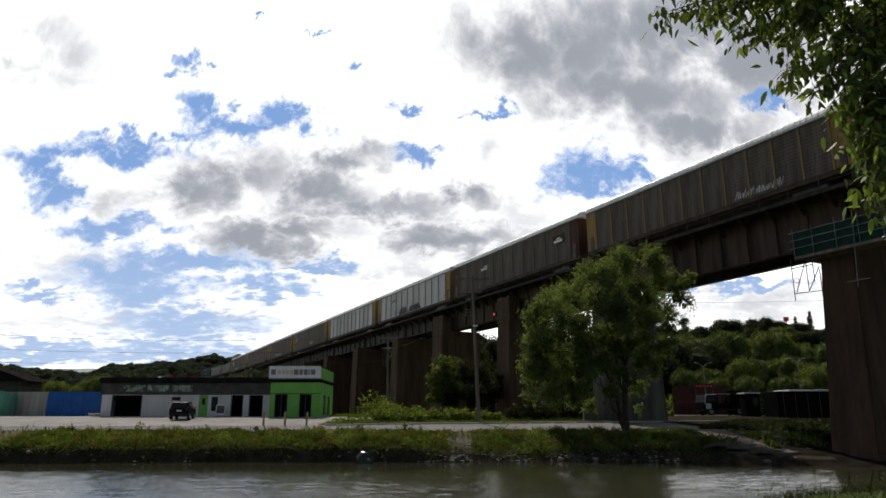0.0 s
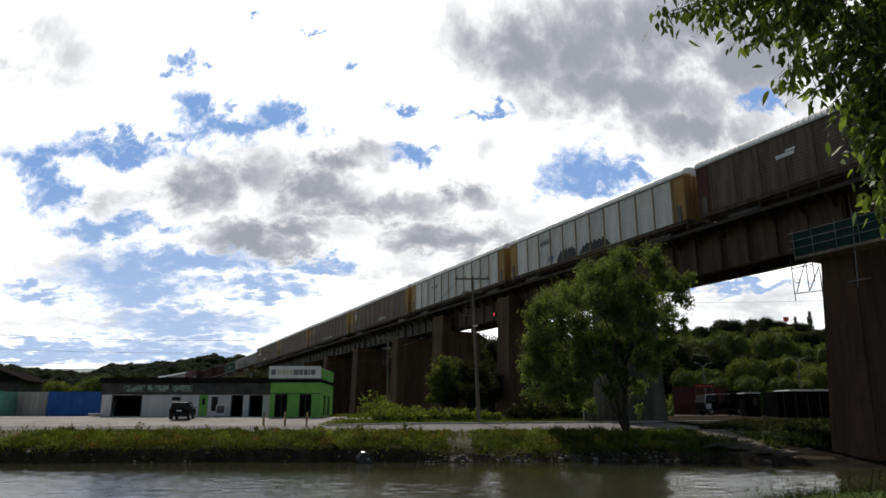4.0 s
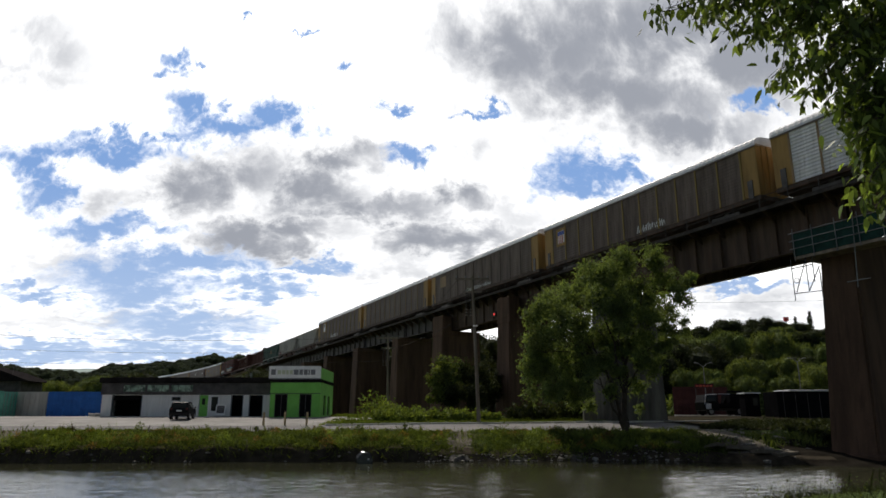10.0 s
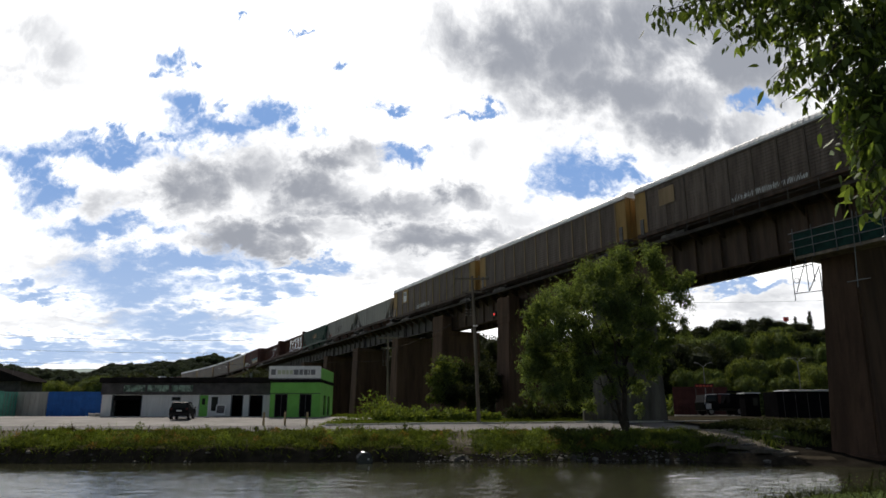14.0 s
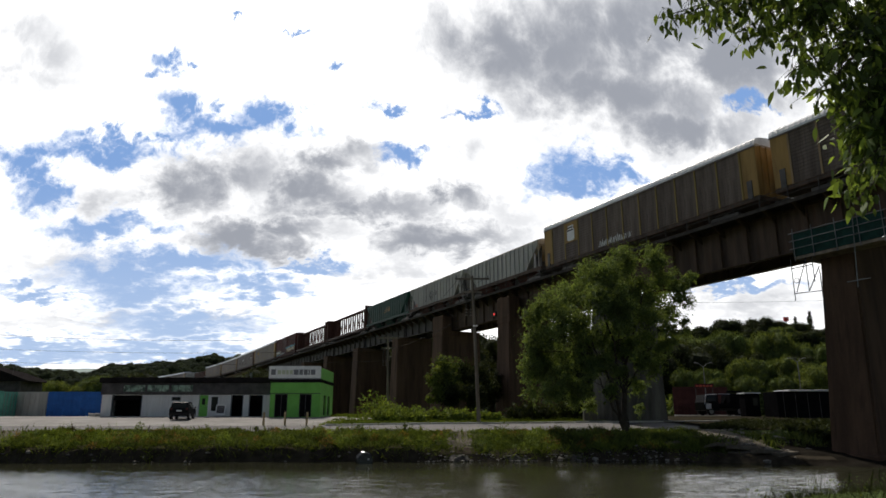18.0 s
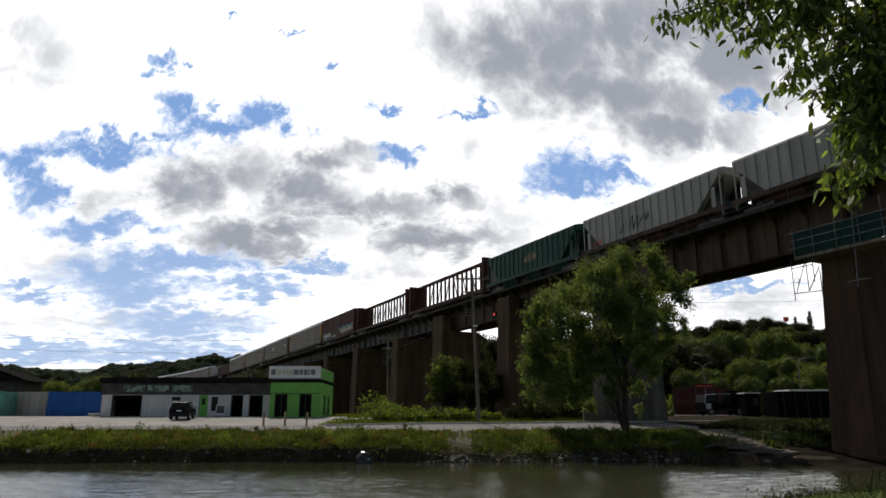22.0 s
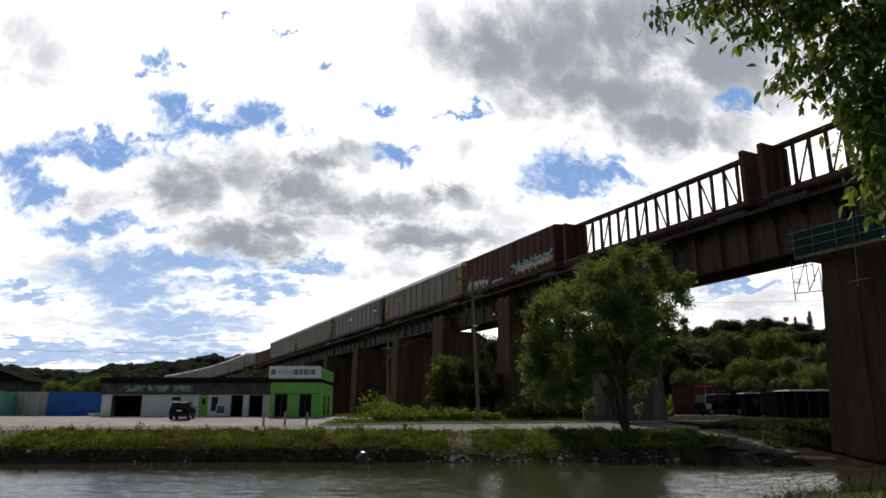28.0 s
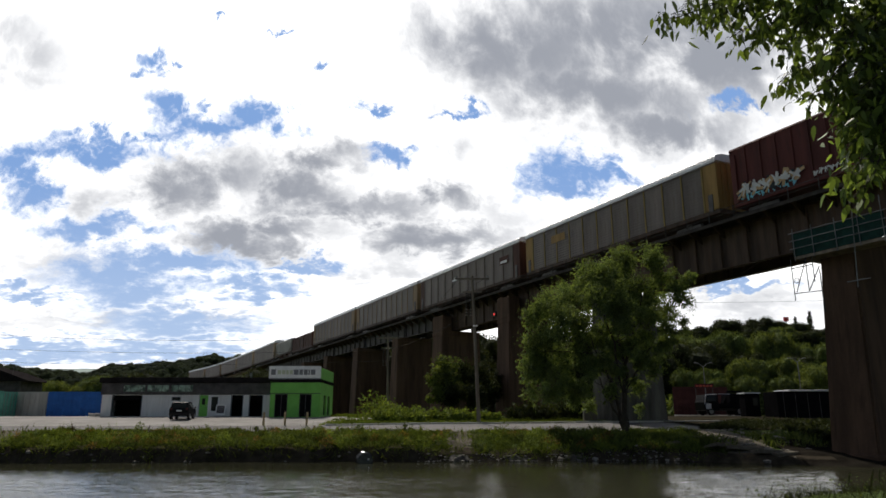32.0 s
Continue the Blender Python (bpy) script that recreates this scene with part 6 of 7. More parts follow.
def willow():
    """The spreading tree on the bank, with several stems."""
    bx, by = 13.0, 50.0
    z0 = float(height(bx, by)) - 0.1
    global BANK_TREE
    ob = BANK_TREE = thing("bank_tree", "broad-crowned green willow with dark forked stems", "tree", m=pose(bx, by, 0))
    rnd, rng = random.Random(8), np.random.default_rng(8)
    k = 0.0417
    spots = [(1163, 462, 28), (1112, 466, 32), (1062, 490, 32), (1192, 484, 26), (1212, 510, 18), (1130, 505, 44), (1182, 528, 32), (1080, 530, 46), (1030, 520, 38), (988, 535, 38),
             (958, 560, 26), (1000, 580, 46), (1045, 572, 40), (957, 610, 28), (955, 655, 26), (990, 640, 42), (1030, 622, 34), (985, 690, 30), (952, 695, 16), (1020, 672, 34), (1100, 570, 38),
             (1150, 560, 34), (1194, 550, 16), (1060, 602, 32), (1092, 612, 24), (1140, 600, 20), (1180, 586, 13), (1056, 650, 24), (1216, 540, 11), (1206, 575, 9), (1148, 642, 16), (1120, 680, 14), (1168, 618, 12), (1130, 640, 20), (1150, 680, 14), (1095, 660, 18), (1205, 530, 18), (1222, 500, 10), (1185, 462, 16), (1140, 455, 20), (1165, 600, 20), (1040, 690, 22), (970, 595, 34), (968, 640, 32), (1085, 490, 30), (1206, 560, 14), (1216, 588, 9), (1196, 606, 11), (1226, 552, 8), (1186, 630, 12), (1140, 720, 8), (1060, 715, 14), (1090, 588, 30), (1118, 620, 26), (1070, 640, 28), (1142, 622, 22), (1082, 690, 18), (1164, 655, 16), (1184, 610, 14), (1030, 705, 18)]
    blobs = []
    for i, (px, py, r) in enumerate(spots):
        c = Vector(((px - 1105) * k, rnd.uniform(-2.2, 2.4), (740 - py) * k * 0.995 + EYE))
        for _ in range(16):
            way = Vector((rnd.gauss(0, 1), rnd.gauss(0, 1), rnd.gauss(0, 0.9))).normalized() * (r * k * rnd.uniform(0.2, 0.95))
            blobs.append((*(c + way), r * k * rnd.uniform(0.22, 0.42)))
    trunk = bmesh.new()
    branch(trunk, (0, 0, z0 - 0.2), (0.15, 0, 5.4), 0.25, 0.17, rnd, 0.15, 6, 9)
    part("trunk", trunk, "bark", ob)
    stems = [((0.0, 0, z0 + 0.3), (-2.0, 0.4, 8.4), 0.13), ((-0.1, 0.1, z0 + 0.2), (-1.7, -0.3, 5.4), 0.1), ((0.15, 0, 4.6), (-0.2, 0.3, 12.6), 0.14), ((0.15, 0, 5.2), (2.0, 0.4, 11.6), 0.12),
             ((-1.2, 0.3, 5.8), (-4.8, 0.2, 9.2), 0.08), ((0.1, 0, 4.4), (2.6, -0.2, 8.6), 0.07), ((0.0, -0.3, 4.2), (-1.2, -0.8, 10.6), 0.1), ((1.2, 0.2, 8.4), (3.9, 0.6, 10.4), 0.07),
             ((-0.2, 0.2, 9.4), (1.8, 0.6, 13.2), 0.07), ((-2.0, 0.4, 7.2), (-5.9, 0.5, 7.4), 0.07)]
    for a, b, r in stems:
        bm = bmesh.new()
        pts = branch(bm, a, b, r, r * 0.4, rnd, 0.25, 7, 7)
        for j in (3, 4, 5, 6):
            q = pts[j] + Vector((rnd.uniform(-1.6, 1.6), rnd.uniform(-1.2, 1.2), rnd.uniform(0.2, 1.4)))
            branch(bm, pts[j], q, r * 0.35, 0.015, rnd, 0.3, 4, 5)
        part("limb", bm, "bark", ob)
    dense = np.concatenate([blob_points(blobs, 62000, rng, 0.1), blob_points([(b[0], b[1], b[2], b[3] * 2.2) for b in blobs], 12000, rng, 0.4)])
    crown = leaf_mesh("crown", dense, 0.2, 0.07, "willow", rng, droop=0.5)
    part("crown", crown, "willow", ob)
    part("inner_foliage", leaf_mesh("inner_foliage", blob_points(blobs, 16000, rng, 0.0) - np.array([[0, -0.6, 0.2]]), 0.32, 0.13, "willow", rng, droop=0.4), "willow", ob)
    strands = []
    for _ in range(620):
        b = blobs[rng.integers(len(blobs))]
        a = rng.uniform(0, math.tau)
        p = np.array(b[:3]) + np.array([math.cos(a), math.sin(a), rng.uniform(-0.7, 0.3)]) * b[3] * rng.uniform(0.85, 1.1)
        for j in range(int(rng.integers(4, 10))):
            strands.append(p + np.array([rng.normal() * 0.05, rng.normal() * 0.05, -0.12 * j]))
    part("hanging_foliage", leaf_mesh("hanging_foliage", np.array(strands), 0.2, 0.05, "willow", rng, droop=1.4), "willow", ob)


def lumps(name, blobs, mat, rng, fill=0.78):
    """Closed uneven masses of foliage that fill a crown from within."""
    ball = bmesh.new()
    bmesh.ops.create_icosphere(ball, subdivisions=2, radius=1)
    unit = np.array([v.co[:] for v in ball.verts])
    tris = np.array([[v.index for v in f.verts] for f in ball.faces])
    ball.free()
    n, k = len(blobs), len(unit)
    b = np.array(blobs)
    rough = 1 + rng.normal(size=(n, k, 1)) * 0.09
    verts = b[:, None, :3] + unit[None] * rough * (b[:, 3] * fill)[:, None, None] * np.array([1, 1, 0.85])
    faces = (tris[None] + (np.arange(n) * k)[:, None, None]).reshape(-1, 3)
    me = bpy.data.meshes.new(name)
    me.from_pydata(verts.reshape(-1, 3).tolist(), [], faces.tolist())
    me.materials.append(M[mat])
    return me


def tree_model(seed, h, r, mat, label, count=13000, card=0.3):
    rnd, rng = random.Random(seed), np.random.default_rng(seed)
    ob = thing("tree", label, "tree", "hillside trees", m=pose(0, 0, -500))
    bm = bmesh.new()
    branch(bm, (0, 0, -0.5), (0.1, 0, h * 0.6), r * 0.07, r * 0.03, rnd, 0.1, 5, 6)
    for i in range(4):
        a = rnd.uniform(0, 6.28)
        branch(bm, (0.05, 0, h * rnd.uniform(0.25, 0.5)), (math.cos(a) * r * 0.7, math.sin(a) * r * 0.7, h * rnd.uniform(0.55, 0.8)), r * 0.03, 0.02, rnd, 0.2, 4, 5)
    part("trunk", bm, "bark", ob)
    blobs = []
    for i in range(22):
        a, d = rnd.uniform(0, 6.28), rnd.uniform(0.05, 0.74) * r
        z = h * rnd.uniform(0.32, 0.86)
        shrink = 1 - 0.55 * max(0, (z / h - 0.55))
        blobs.append((math.cos(a) * d * shrink, math.sin(a) * d * shrink, z, r * rnd.uniform(0.28, 0.48)))
    part("crown", leaf_mesh("crown", blob_points(blobs, count, rng, 0.7), card, card * 0.6, mat, rng, droop=0.1), mat, ob)
    part("inner_crown", lumps("inner_crown", blobs, mat, rng), mat, ob)
    return ob


def conifer_model(seed, h):
    rng = np.random.default_rng(seed)
    ob = thing("conifer", "dark pointed conifer on the hilltop", "tree", "hilltop conifers", m=pose(0, 0, -500))
    part("trunk", tube([(0, 0, -0.3), (0, 0, h * 0.95)], [0.2, 0.03], 6), "bark", ob)
    pts = []
    for _ in range(900):
        z = rng.uniform(0.12, 1.0)
        a = rng.uniform(0, math.tau)
        rr = (1 - z) * h * 0.2 * (0.5 + 0.5 * rng.random()) * (0.75 + 0.25 * math.sin(z * 60))
        pts.append((math.cos(a) * rr, math.sin(a) * rr, z * h))
    part("crown", leaf_mesh("crown", np.array(pts), 0.6, 0.25, "hill_dark", rng, droop=0.4), "hill_dark", ob)
    return ob


def place_trees():
    models = [tree_model(1, 9, 4.6, "hill_leaf", "rounded leafy green tree on the hillside"), tree_model(2, 11, 4.2, "hill_leaf", "tall leafy green tree on the hillside"),
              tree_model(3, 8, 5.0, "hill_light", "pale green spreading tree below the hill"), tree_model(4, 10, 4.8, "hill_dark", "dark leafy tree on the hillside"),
              tree_model(5, 7, 3.4, "hill_light", "small bright green tree"), tree_model(6, 11, 5.2, "hill_dark", "broad tree with shade in its dark leaf colour")]
    rnd = random.Random(4)
    used = [False] * len(models)

    def put(i, x, y, scale, dz=0.0):
        m = pose(x, y, float(height(x, y)) - 0.2 + dz, 0, 0, rnd.uniform(0, 360)) @ Matrix.Scale(scale, 4)
        if not used[i]:
            used[i] = True
            models[i].matrix_world = m
        else:
            o = copy_thing(models[i], m)
            o.matrix_basis = m

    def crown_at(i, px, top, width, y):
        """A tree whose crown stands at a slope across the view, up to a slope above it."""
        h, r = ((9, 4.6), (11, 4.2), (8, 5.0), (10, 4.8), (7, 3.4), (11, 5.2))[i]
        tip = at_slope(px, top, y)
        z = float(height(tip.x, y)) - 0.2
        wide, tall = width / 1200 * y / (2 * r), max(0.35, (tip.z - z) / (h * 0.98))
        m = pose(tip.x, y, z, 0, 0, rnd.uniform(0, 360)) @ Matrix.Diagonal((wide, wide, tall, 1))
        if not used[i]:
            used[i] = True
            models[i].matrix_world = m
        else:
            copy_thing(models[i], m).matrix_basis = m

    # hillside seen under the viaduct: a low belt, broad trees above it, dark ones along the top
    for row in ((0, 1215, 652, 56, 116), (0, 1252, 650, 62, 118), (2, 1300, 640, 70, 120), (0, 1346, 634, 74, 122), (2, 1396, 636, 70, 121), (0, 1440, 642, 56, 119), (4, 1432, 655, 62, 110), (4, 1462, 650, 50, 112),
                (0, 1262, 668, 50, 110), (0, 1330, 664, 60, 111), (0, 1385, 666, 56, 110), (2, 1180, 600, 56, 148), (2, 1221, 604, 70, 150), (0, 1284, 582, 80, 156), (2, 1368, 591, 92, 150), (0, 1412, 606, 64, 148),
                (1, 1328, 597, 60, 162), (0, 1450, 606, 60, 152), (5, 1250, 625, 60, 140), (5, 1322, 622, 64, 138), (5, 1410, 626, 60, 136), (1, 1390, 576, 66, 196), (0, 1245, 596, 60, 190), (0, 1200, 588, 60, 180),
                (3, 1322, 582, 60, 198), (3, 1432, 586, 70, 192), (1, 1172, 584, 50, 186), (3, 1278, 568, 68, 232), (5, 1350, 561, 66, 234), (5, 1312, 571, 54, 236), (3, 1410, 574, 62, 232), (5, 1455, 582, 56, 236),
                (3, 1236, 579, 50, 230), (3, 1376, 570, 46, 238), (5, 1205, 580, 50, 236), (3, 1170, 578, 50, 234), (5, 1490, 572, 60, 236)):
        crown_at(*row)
    for y, kinds in ((206, (3, 1)), (246, (5, 3))):
        x = 0.29 * y
        while x < 0.62 * y:
            put(rnd.choice(kinds), x + rnd.uniform(-2, 2), y + rnd.uniform(-4, 4), rnd.uniform(0.5, 0.7))
            x += 8 * rnd.uniform(0.8, 1.2)
    # trees behind the piers, the farther ones' shade put into dark leaf colour
    for i in range(15):
        for off in (9.5, 20):
            p = on_track(62 + i * 6.6 + rnd.uniform(-1.5, 1.5), 0) @ Vector((0, off + rnd.uniform(-1, 2.5), 0))
            if p.x > 10 and p.y < 112:
                continue
            if i < 4:
                put(rnd.choice((0, 2)), p.x, p.y, rnd.uniform(0.75, 0.95))
                continue
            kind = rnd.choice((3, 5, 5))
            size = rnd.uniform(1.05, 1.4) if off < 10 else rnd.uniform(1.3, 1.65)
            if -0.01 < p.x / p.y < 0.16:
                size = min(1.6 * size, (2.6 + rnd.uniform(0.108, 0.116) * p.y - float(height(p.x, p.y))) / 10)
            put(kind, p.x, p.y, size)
    for x, y in ((22, 118), (27, 122), (32, 124), (37, 126), (42, 128), (46, 130), (17, 118), (52, 134)):
        put(rnd.choice((0, 5, 3)), x, y, 1.2 if x < 20 else 1.35)
    # beyond the low building and the containers
    for x, y in ((-78, 130), (-72, 138), (-66, 128), (-60, 134), (-85, 140), (-54, 142), (-92, 150), (-48, 150)):
        put(rnd.choice((0, 5, 3) if x < -66 else (4, 2, 4)), x, y, 0.9 if x < -66 else 1, -1.0)
    for x, y in ((-50, 120), (-44, 126), (-39, 118), (-56, 128), (-62, 150), (-70, 160), (-100, 165), (-112, 172), (-35, 128), (-30, 116)):
        put(rnd.choice((0, 5, 4)), x, y, 1, -2.2)
    for i, x, y, k in ((4, -55.8, 100, 0.72), (4, -53.6, 101, 0.62), (0, -50.8, 102, 0.7), (2, -48.6, 103, 0.72), (0, -52.6, 106, 0.72)):
        put(i, x, y, k)
    put(2, 72.6, 150, 0.95, 1.6)
    # on the slope below the track beyond the viaduct
    for i in range(44):
        s = 196 + i * 4.2 + rnd.uniform(-2, 2)
        p = on_track(s, 0) @ Vector((0, -14 + rnd.uniform(-4, 4), 0))
        z = float(height(p.x, p.y))
        put(rnd.choice((5, 3, 5, 0)), p.x, p.y, max(0.3, min(rnd.uniform(0.7, 1.05), (14.0 - z) / 11)), 0.0)
    con = conifer_model(9, 13)
    con.matrix_world = pose(108.8, 200, 20.4)
    copy_thing(con, pose(105.4, 202, 19.0))
    copy_thing(con, pose(111.5, 206, 19.6))


def woods():
    """The far wooded ridge."""
    rng = np.random.default_rng(12)

    def belt(count, y0, y1, a, b, r0, r1, lift, card, label):
        blobs, pts = [], []
        for _ in range(count):
            y = rng.uniform(y0, y1)
            x = rng.uniform(a, b) * y
            z = float(height(x, y))
            r = rng.uniform(r0, r1)
            for _ in range(3):
                blobs.append((x + rng.normal() * r * 0.5, y + rng.normal() * r * 0.5, z + rng.uniform(1, lift), r * rng.uniform(0.5, 0.9)))
        skin = blob_points(blobs, len(blobs) * 36, rng, 0.8)
        tagged(new("woods", lumps("woods", blobs, "hill_dark", rng, 0.95)), label, "woods", kind="stuff")
        tagged(new("woods", leaf_mesh("woods", skin, card, card * 0.7, "hill_dark", rng)), label, "woods", kind="stuff")

    belt(1500, 400, 640, -0.74, -0.05, 3.5, 6.5, 7.0, 0.9, "far wooded ridge of dark green trees")
    belt(700, 240, 420, -0.68, 0.75, 3.0, 5.5, 5.0, 0.7, "distant belt of dark trees along the valley")


def undergrowth():
    """Low growth that closes the gaps between the hillside trees."""
    rng = np.random.default_rng(40)
    n = 26000
    y = rng.uniform(108, 262, n)
    x = rng.uniform(0.3, 0.64, n) * y
    c = np.stack([x, y, height(x, y) + rng.uniform(0.0, 3.2, n)], axis=1)
    tagged(new("undergrowth", leaf_mesh("undergrowth", c, 0.9, 0.6, "hill_leaf", rng, up=0.2)), "green undergrowth between the hillside trees", "undergrowth", kind="stuff")


def shrub(x, y, r, h, mat, label, seed, count=900, card=0.16):
    rng, rnd = np.random.default_rng(seed), random.Random(seed)
    ob = thing("shrub", label, "shrub", "roadside shrubs", m=pose(x, y, float(height(x, y))))
    blobs = [(rnd.uniform(-0.6, 0.6) * r, rnd.uniform(-0.5, 0.5) * r, h * rnd.uniform(0.25, 0.72), min(r, h) * rnd.uniform(0.3, 0.5)) for _ in range(9)]
    bm = bmesh.new()
    for i in range(6):
        b = blobs[i]
        branch(bm, (rnd.uniform(-0.1, 0.1), rnd.uniform(-0.1, 0.1), -0.1), b[:3], 0.03, 0.01, rnd, 0.2, 3, 4)
    part("stems", bm, "bark", ob)
    part("foliage", leaf_mesh("foliage", np.concatenate([blob_points(blobs, count, rng, 0.4), blob_points([(b[0], b[1], b[2] * 1.08, b[3] * 1.6) for b in blobs], count // 4, rng, 0.5)]), card * 1.5, card * 0.8, mat, rng, up=0.25), mat, ob)


def place_shrubs():
    rnd = random.Random(30)
    rows = [(-5.9, 61.5, 1.6, 3.3), (-4.6, 60.2, 1.5, 2.2), (-3.2, 61, 1.5, 1.9), (-1.9, 60.0, 1.5, 1.7), (-0.4, 60.4, 1.4, 1.5), (1.0, 59.8, 1.4, 1.3), (2.5, 60.5, 1.4, 1.3), (4.2, 60.5, 1.4, 1.1),
            (-5.2, 59.0, 1.3, 1.5), (-3.9, 58.6, 1.2, 1.2), (-2.5, 58.6, 1.2, 1.1)]
    for i, (x, y, r, h) in enumerate(rows):
        shrub(x, y, r, h * (0.75 if i == 0 else 0.6), "shrub", "bright green roadside shrub in full leaf", 100 + i, 700)
    # bushes by the piers: hill_dark ones carry the viaduct's shade as colour
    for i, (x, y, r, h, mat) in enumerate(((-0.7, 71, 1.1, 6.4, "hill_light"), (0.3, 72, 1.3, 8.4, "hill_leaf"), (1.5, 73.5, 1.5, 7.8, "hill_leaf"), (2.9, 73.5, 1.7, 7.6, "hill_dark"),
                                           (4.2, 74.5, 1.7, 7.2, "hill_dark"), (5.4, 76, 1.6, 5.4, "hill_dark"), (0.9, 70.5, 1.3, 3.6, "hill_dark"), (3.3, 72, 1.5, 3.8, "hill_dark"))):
        shrub(x, y, r, h, mat, "tall green bush in front of the piers" if mat != "hill_dark" else "tall bush with viaduct shade in its dark leaf colour", 140 + i, 1900, 0.2)
    # low shrubs, coloured dark to imitate shade below the deck
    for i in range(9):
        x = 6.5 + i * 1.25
        shrub(x, 62 + rnd.uniform(-1, 1.5) + i * 0.2, 1.1, rnd.uniform(0.9, 2.2), "hill_dark", "low shrub with viaduct shade in its dark leaf colour", 160 + i, 420, 0.2)
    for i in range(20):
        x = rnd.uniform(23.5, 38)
        shrub(x, 44 + rnd.uniform(-2, 10) + (x - 18) * 0.25, 1.2, rnd.uniform(0.35, 0.7), "hill_dark", "low shrub with viaduct shade in its dark leaf colour", 190 + i, 380, 0.2)


def bank_grass():
    rng = np.random.default_rng(21)

    def patch(name, n, x0, x1, t0, t1, h, w, mat, label, lean=0.35, clump=True, gap=True, cap=1.62):
        x = rng.uniform(x0, x1, n)
        t = rng.uniform(t0, t1, n)
        if clump:
            c = rng.uniform(x0, x1, 150)
            x = np.where(rng.random(n) < 0.3, c[rng.integers(0, 150, n)] + rng.normal(size=n) * 0.6, x)
        keep = ~((np.abs(x - 1.1 - 0.25 * np.sin(t * 7)) < 0.75) & (rng.random(n) < 0.78)) & ~((x < -27.6 + 0.8 * np.sin(t * 5)) & (rng.random(n) < 0.8)) if gap else ~((x > 17.5 + 0.4 * np.sin(t * 9)) & (x < 20.3) & (rng.random(n) < 0.75))
        x, t = x[keep], t[keep]
        y = shore(x) + t * (road_near(x) - shore(x))
        roots = np.stack([x, y, height(x, y) - 0.05], axis=1)
        # growth ends level with the road, but for stray stalks
        room = np.clip(cap + 0.16 * np.sin(x * 1.9) + 0.13 * np.sin(x * 4.7 + 2) + 0.08 * np.sin(x * 11.3) - roots[:, 2], 0.12, 1.0)
        room = np.where(rng.random(len(x)) < 0.012, room + 0.35, room)
        me = blade_mesh(name, roots, np.minimum(h, room) * (0.8 + 0.3 * np.sin(x * 1.3) ** 2), w, mat, rng, lean)
        tagged(new(name, me), label, "grass", kind="stuff")

    patch("bank_grass", 34000, -38, 15, 0.09, 0.98, 0.45, 0.012, "grass", "tall green grass on the river bank")
    patch("bank_grass", 16000, -38, 15, 0.5, 1.0, 0.5, 0.012, "lawn", "bright grass along the bank top")
    patch("dry_weeds", 2200, -38, 15, 0.6, 0.98, 0.95, 0.012, "weed", "dry yellowish weeds in the bank grass", 0.2)
    patch("bank_grass", 9000, -38, 17.6, 0.05, 0.25, 0.42, 0.014, "grass", "rank grass hanging over the water's edge", 0.6)
    patch("bank_grass", 7000, -38, 17.2, 0.0, 0.14, 0.34, 0.014, "grass", "grass hanging over the cut bank", 0.8)
    patch("tall_grass", 3500, -38, 17.6, 0.55, 1.0, 0.75, 0.012, "lawn", "tall pale grass tufts along the bank top", 0.3, cap=2.0)
    patch("bank_grass", 9000, 13.5, 17.4, 0.1, 0.98, 0.4, 0.014, "grass", "tall green grass on the river bank")
    patch("shade_grass", 7000, 8, 30, 0.25, 0.9, 0.6, 0.03, "hill_leaf", "dark grass in the tree's shade", gap=False)
    # leafy mounds of weeds, low and uneven
    piles = {"grass": [], "lawn": [], "shrub": [], "weed": [], "hill_leaf": []}
    for _ in range(620):
        x = rng.uniform(-38, 17.8)
        if 0.3 < x < 1.9 or x < -27.4:
            continue
        t = rng.uniform(0.1, 0.97)
        y = float(shore(x) + t * (road_near(x) - shore(x)))
        z = float(height(x, y))
        r = rng.uniform(0.25, 0.75)
        h = min(rng.uniform(0.3, 0.8), max(0.2, 1.75 + 0.2 * math.sin(x * 2.1) - z))
        if rng.random() < 0.05:
            h += 0.4
        k = 110
        a, q = rng.uniform(0, math.tau, k), rng.random(k) ** 0.5
        c = np.stack([x + np.cos(a) * q * r, y + np.sin(a) * q * r * 0.7, z + h * (1 - 0.75 * q * q) * rng.uniform(0.25, 1.05, k)], axis=1)
        piles[("grass", "lawn", "shrub", "hill_leaf", "weed")[min(4, int(rng.random() ** 1.8 * 5))]].append(c)
    for mat, rows in piles.items():
        tagged(new("bank_weeds", leaf_mesh("bank_weeds", np.concatenate(rows), 0.16, 0.055, mat, rng, up=0.5)), "low leafy weeds in mounds on the bank", "weeds", kind="stuff")
    # dark seed spikes standing in clumps along the bank top
    rows = []
    for _ in range(46):
        x = rng.uniform(-31, 14)
        if 0.0 < x < 2.2:
            continue
        y = float(road_near(x)) - rng.uniform(0.3, 1.6)
        k = int(rng.integers(5, 16))
        px, py = x + rng.normal(size=k) * 0.22, y + rng.normal(size=k) * 0.2
        rows.append(np.stack([px, py, height(px, py) - 0.05], axis=1))
    roots = np.concatenate(rows)
    tagged(new("seed_spikes", blade_mesh("seed_spikes", roots, 0.55, 0.02, "weed_dark", rng, 0.2)), "dark brown seed spikes of tall weeds on the bank top", "weeds", kind="stuff")
    # leafy weeds
    n = 22000
    x = rng.uniform(-38, 16, n)
    t = rng.uniform(0.3, 0.95, n)
    keep = ~((x > 0.4) & (x < 1.7))
    x, t = x[keep], t[keep]
    y = shore(x) + t * (road_near(x) - shore(x))
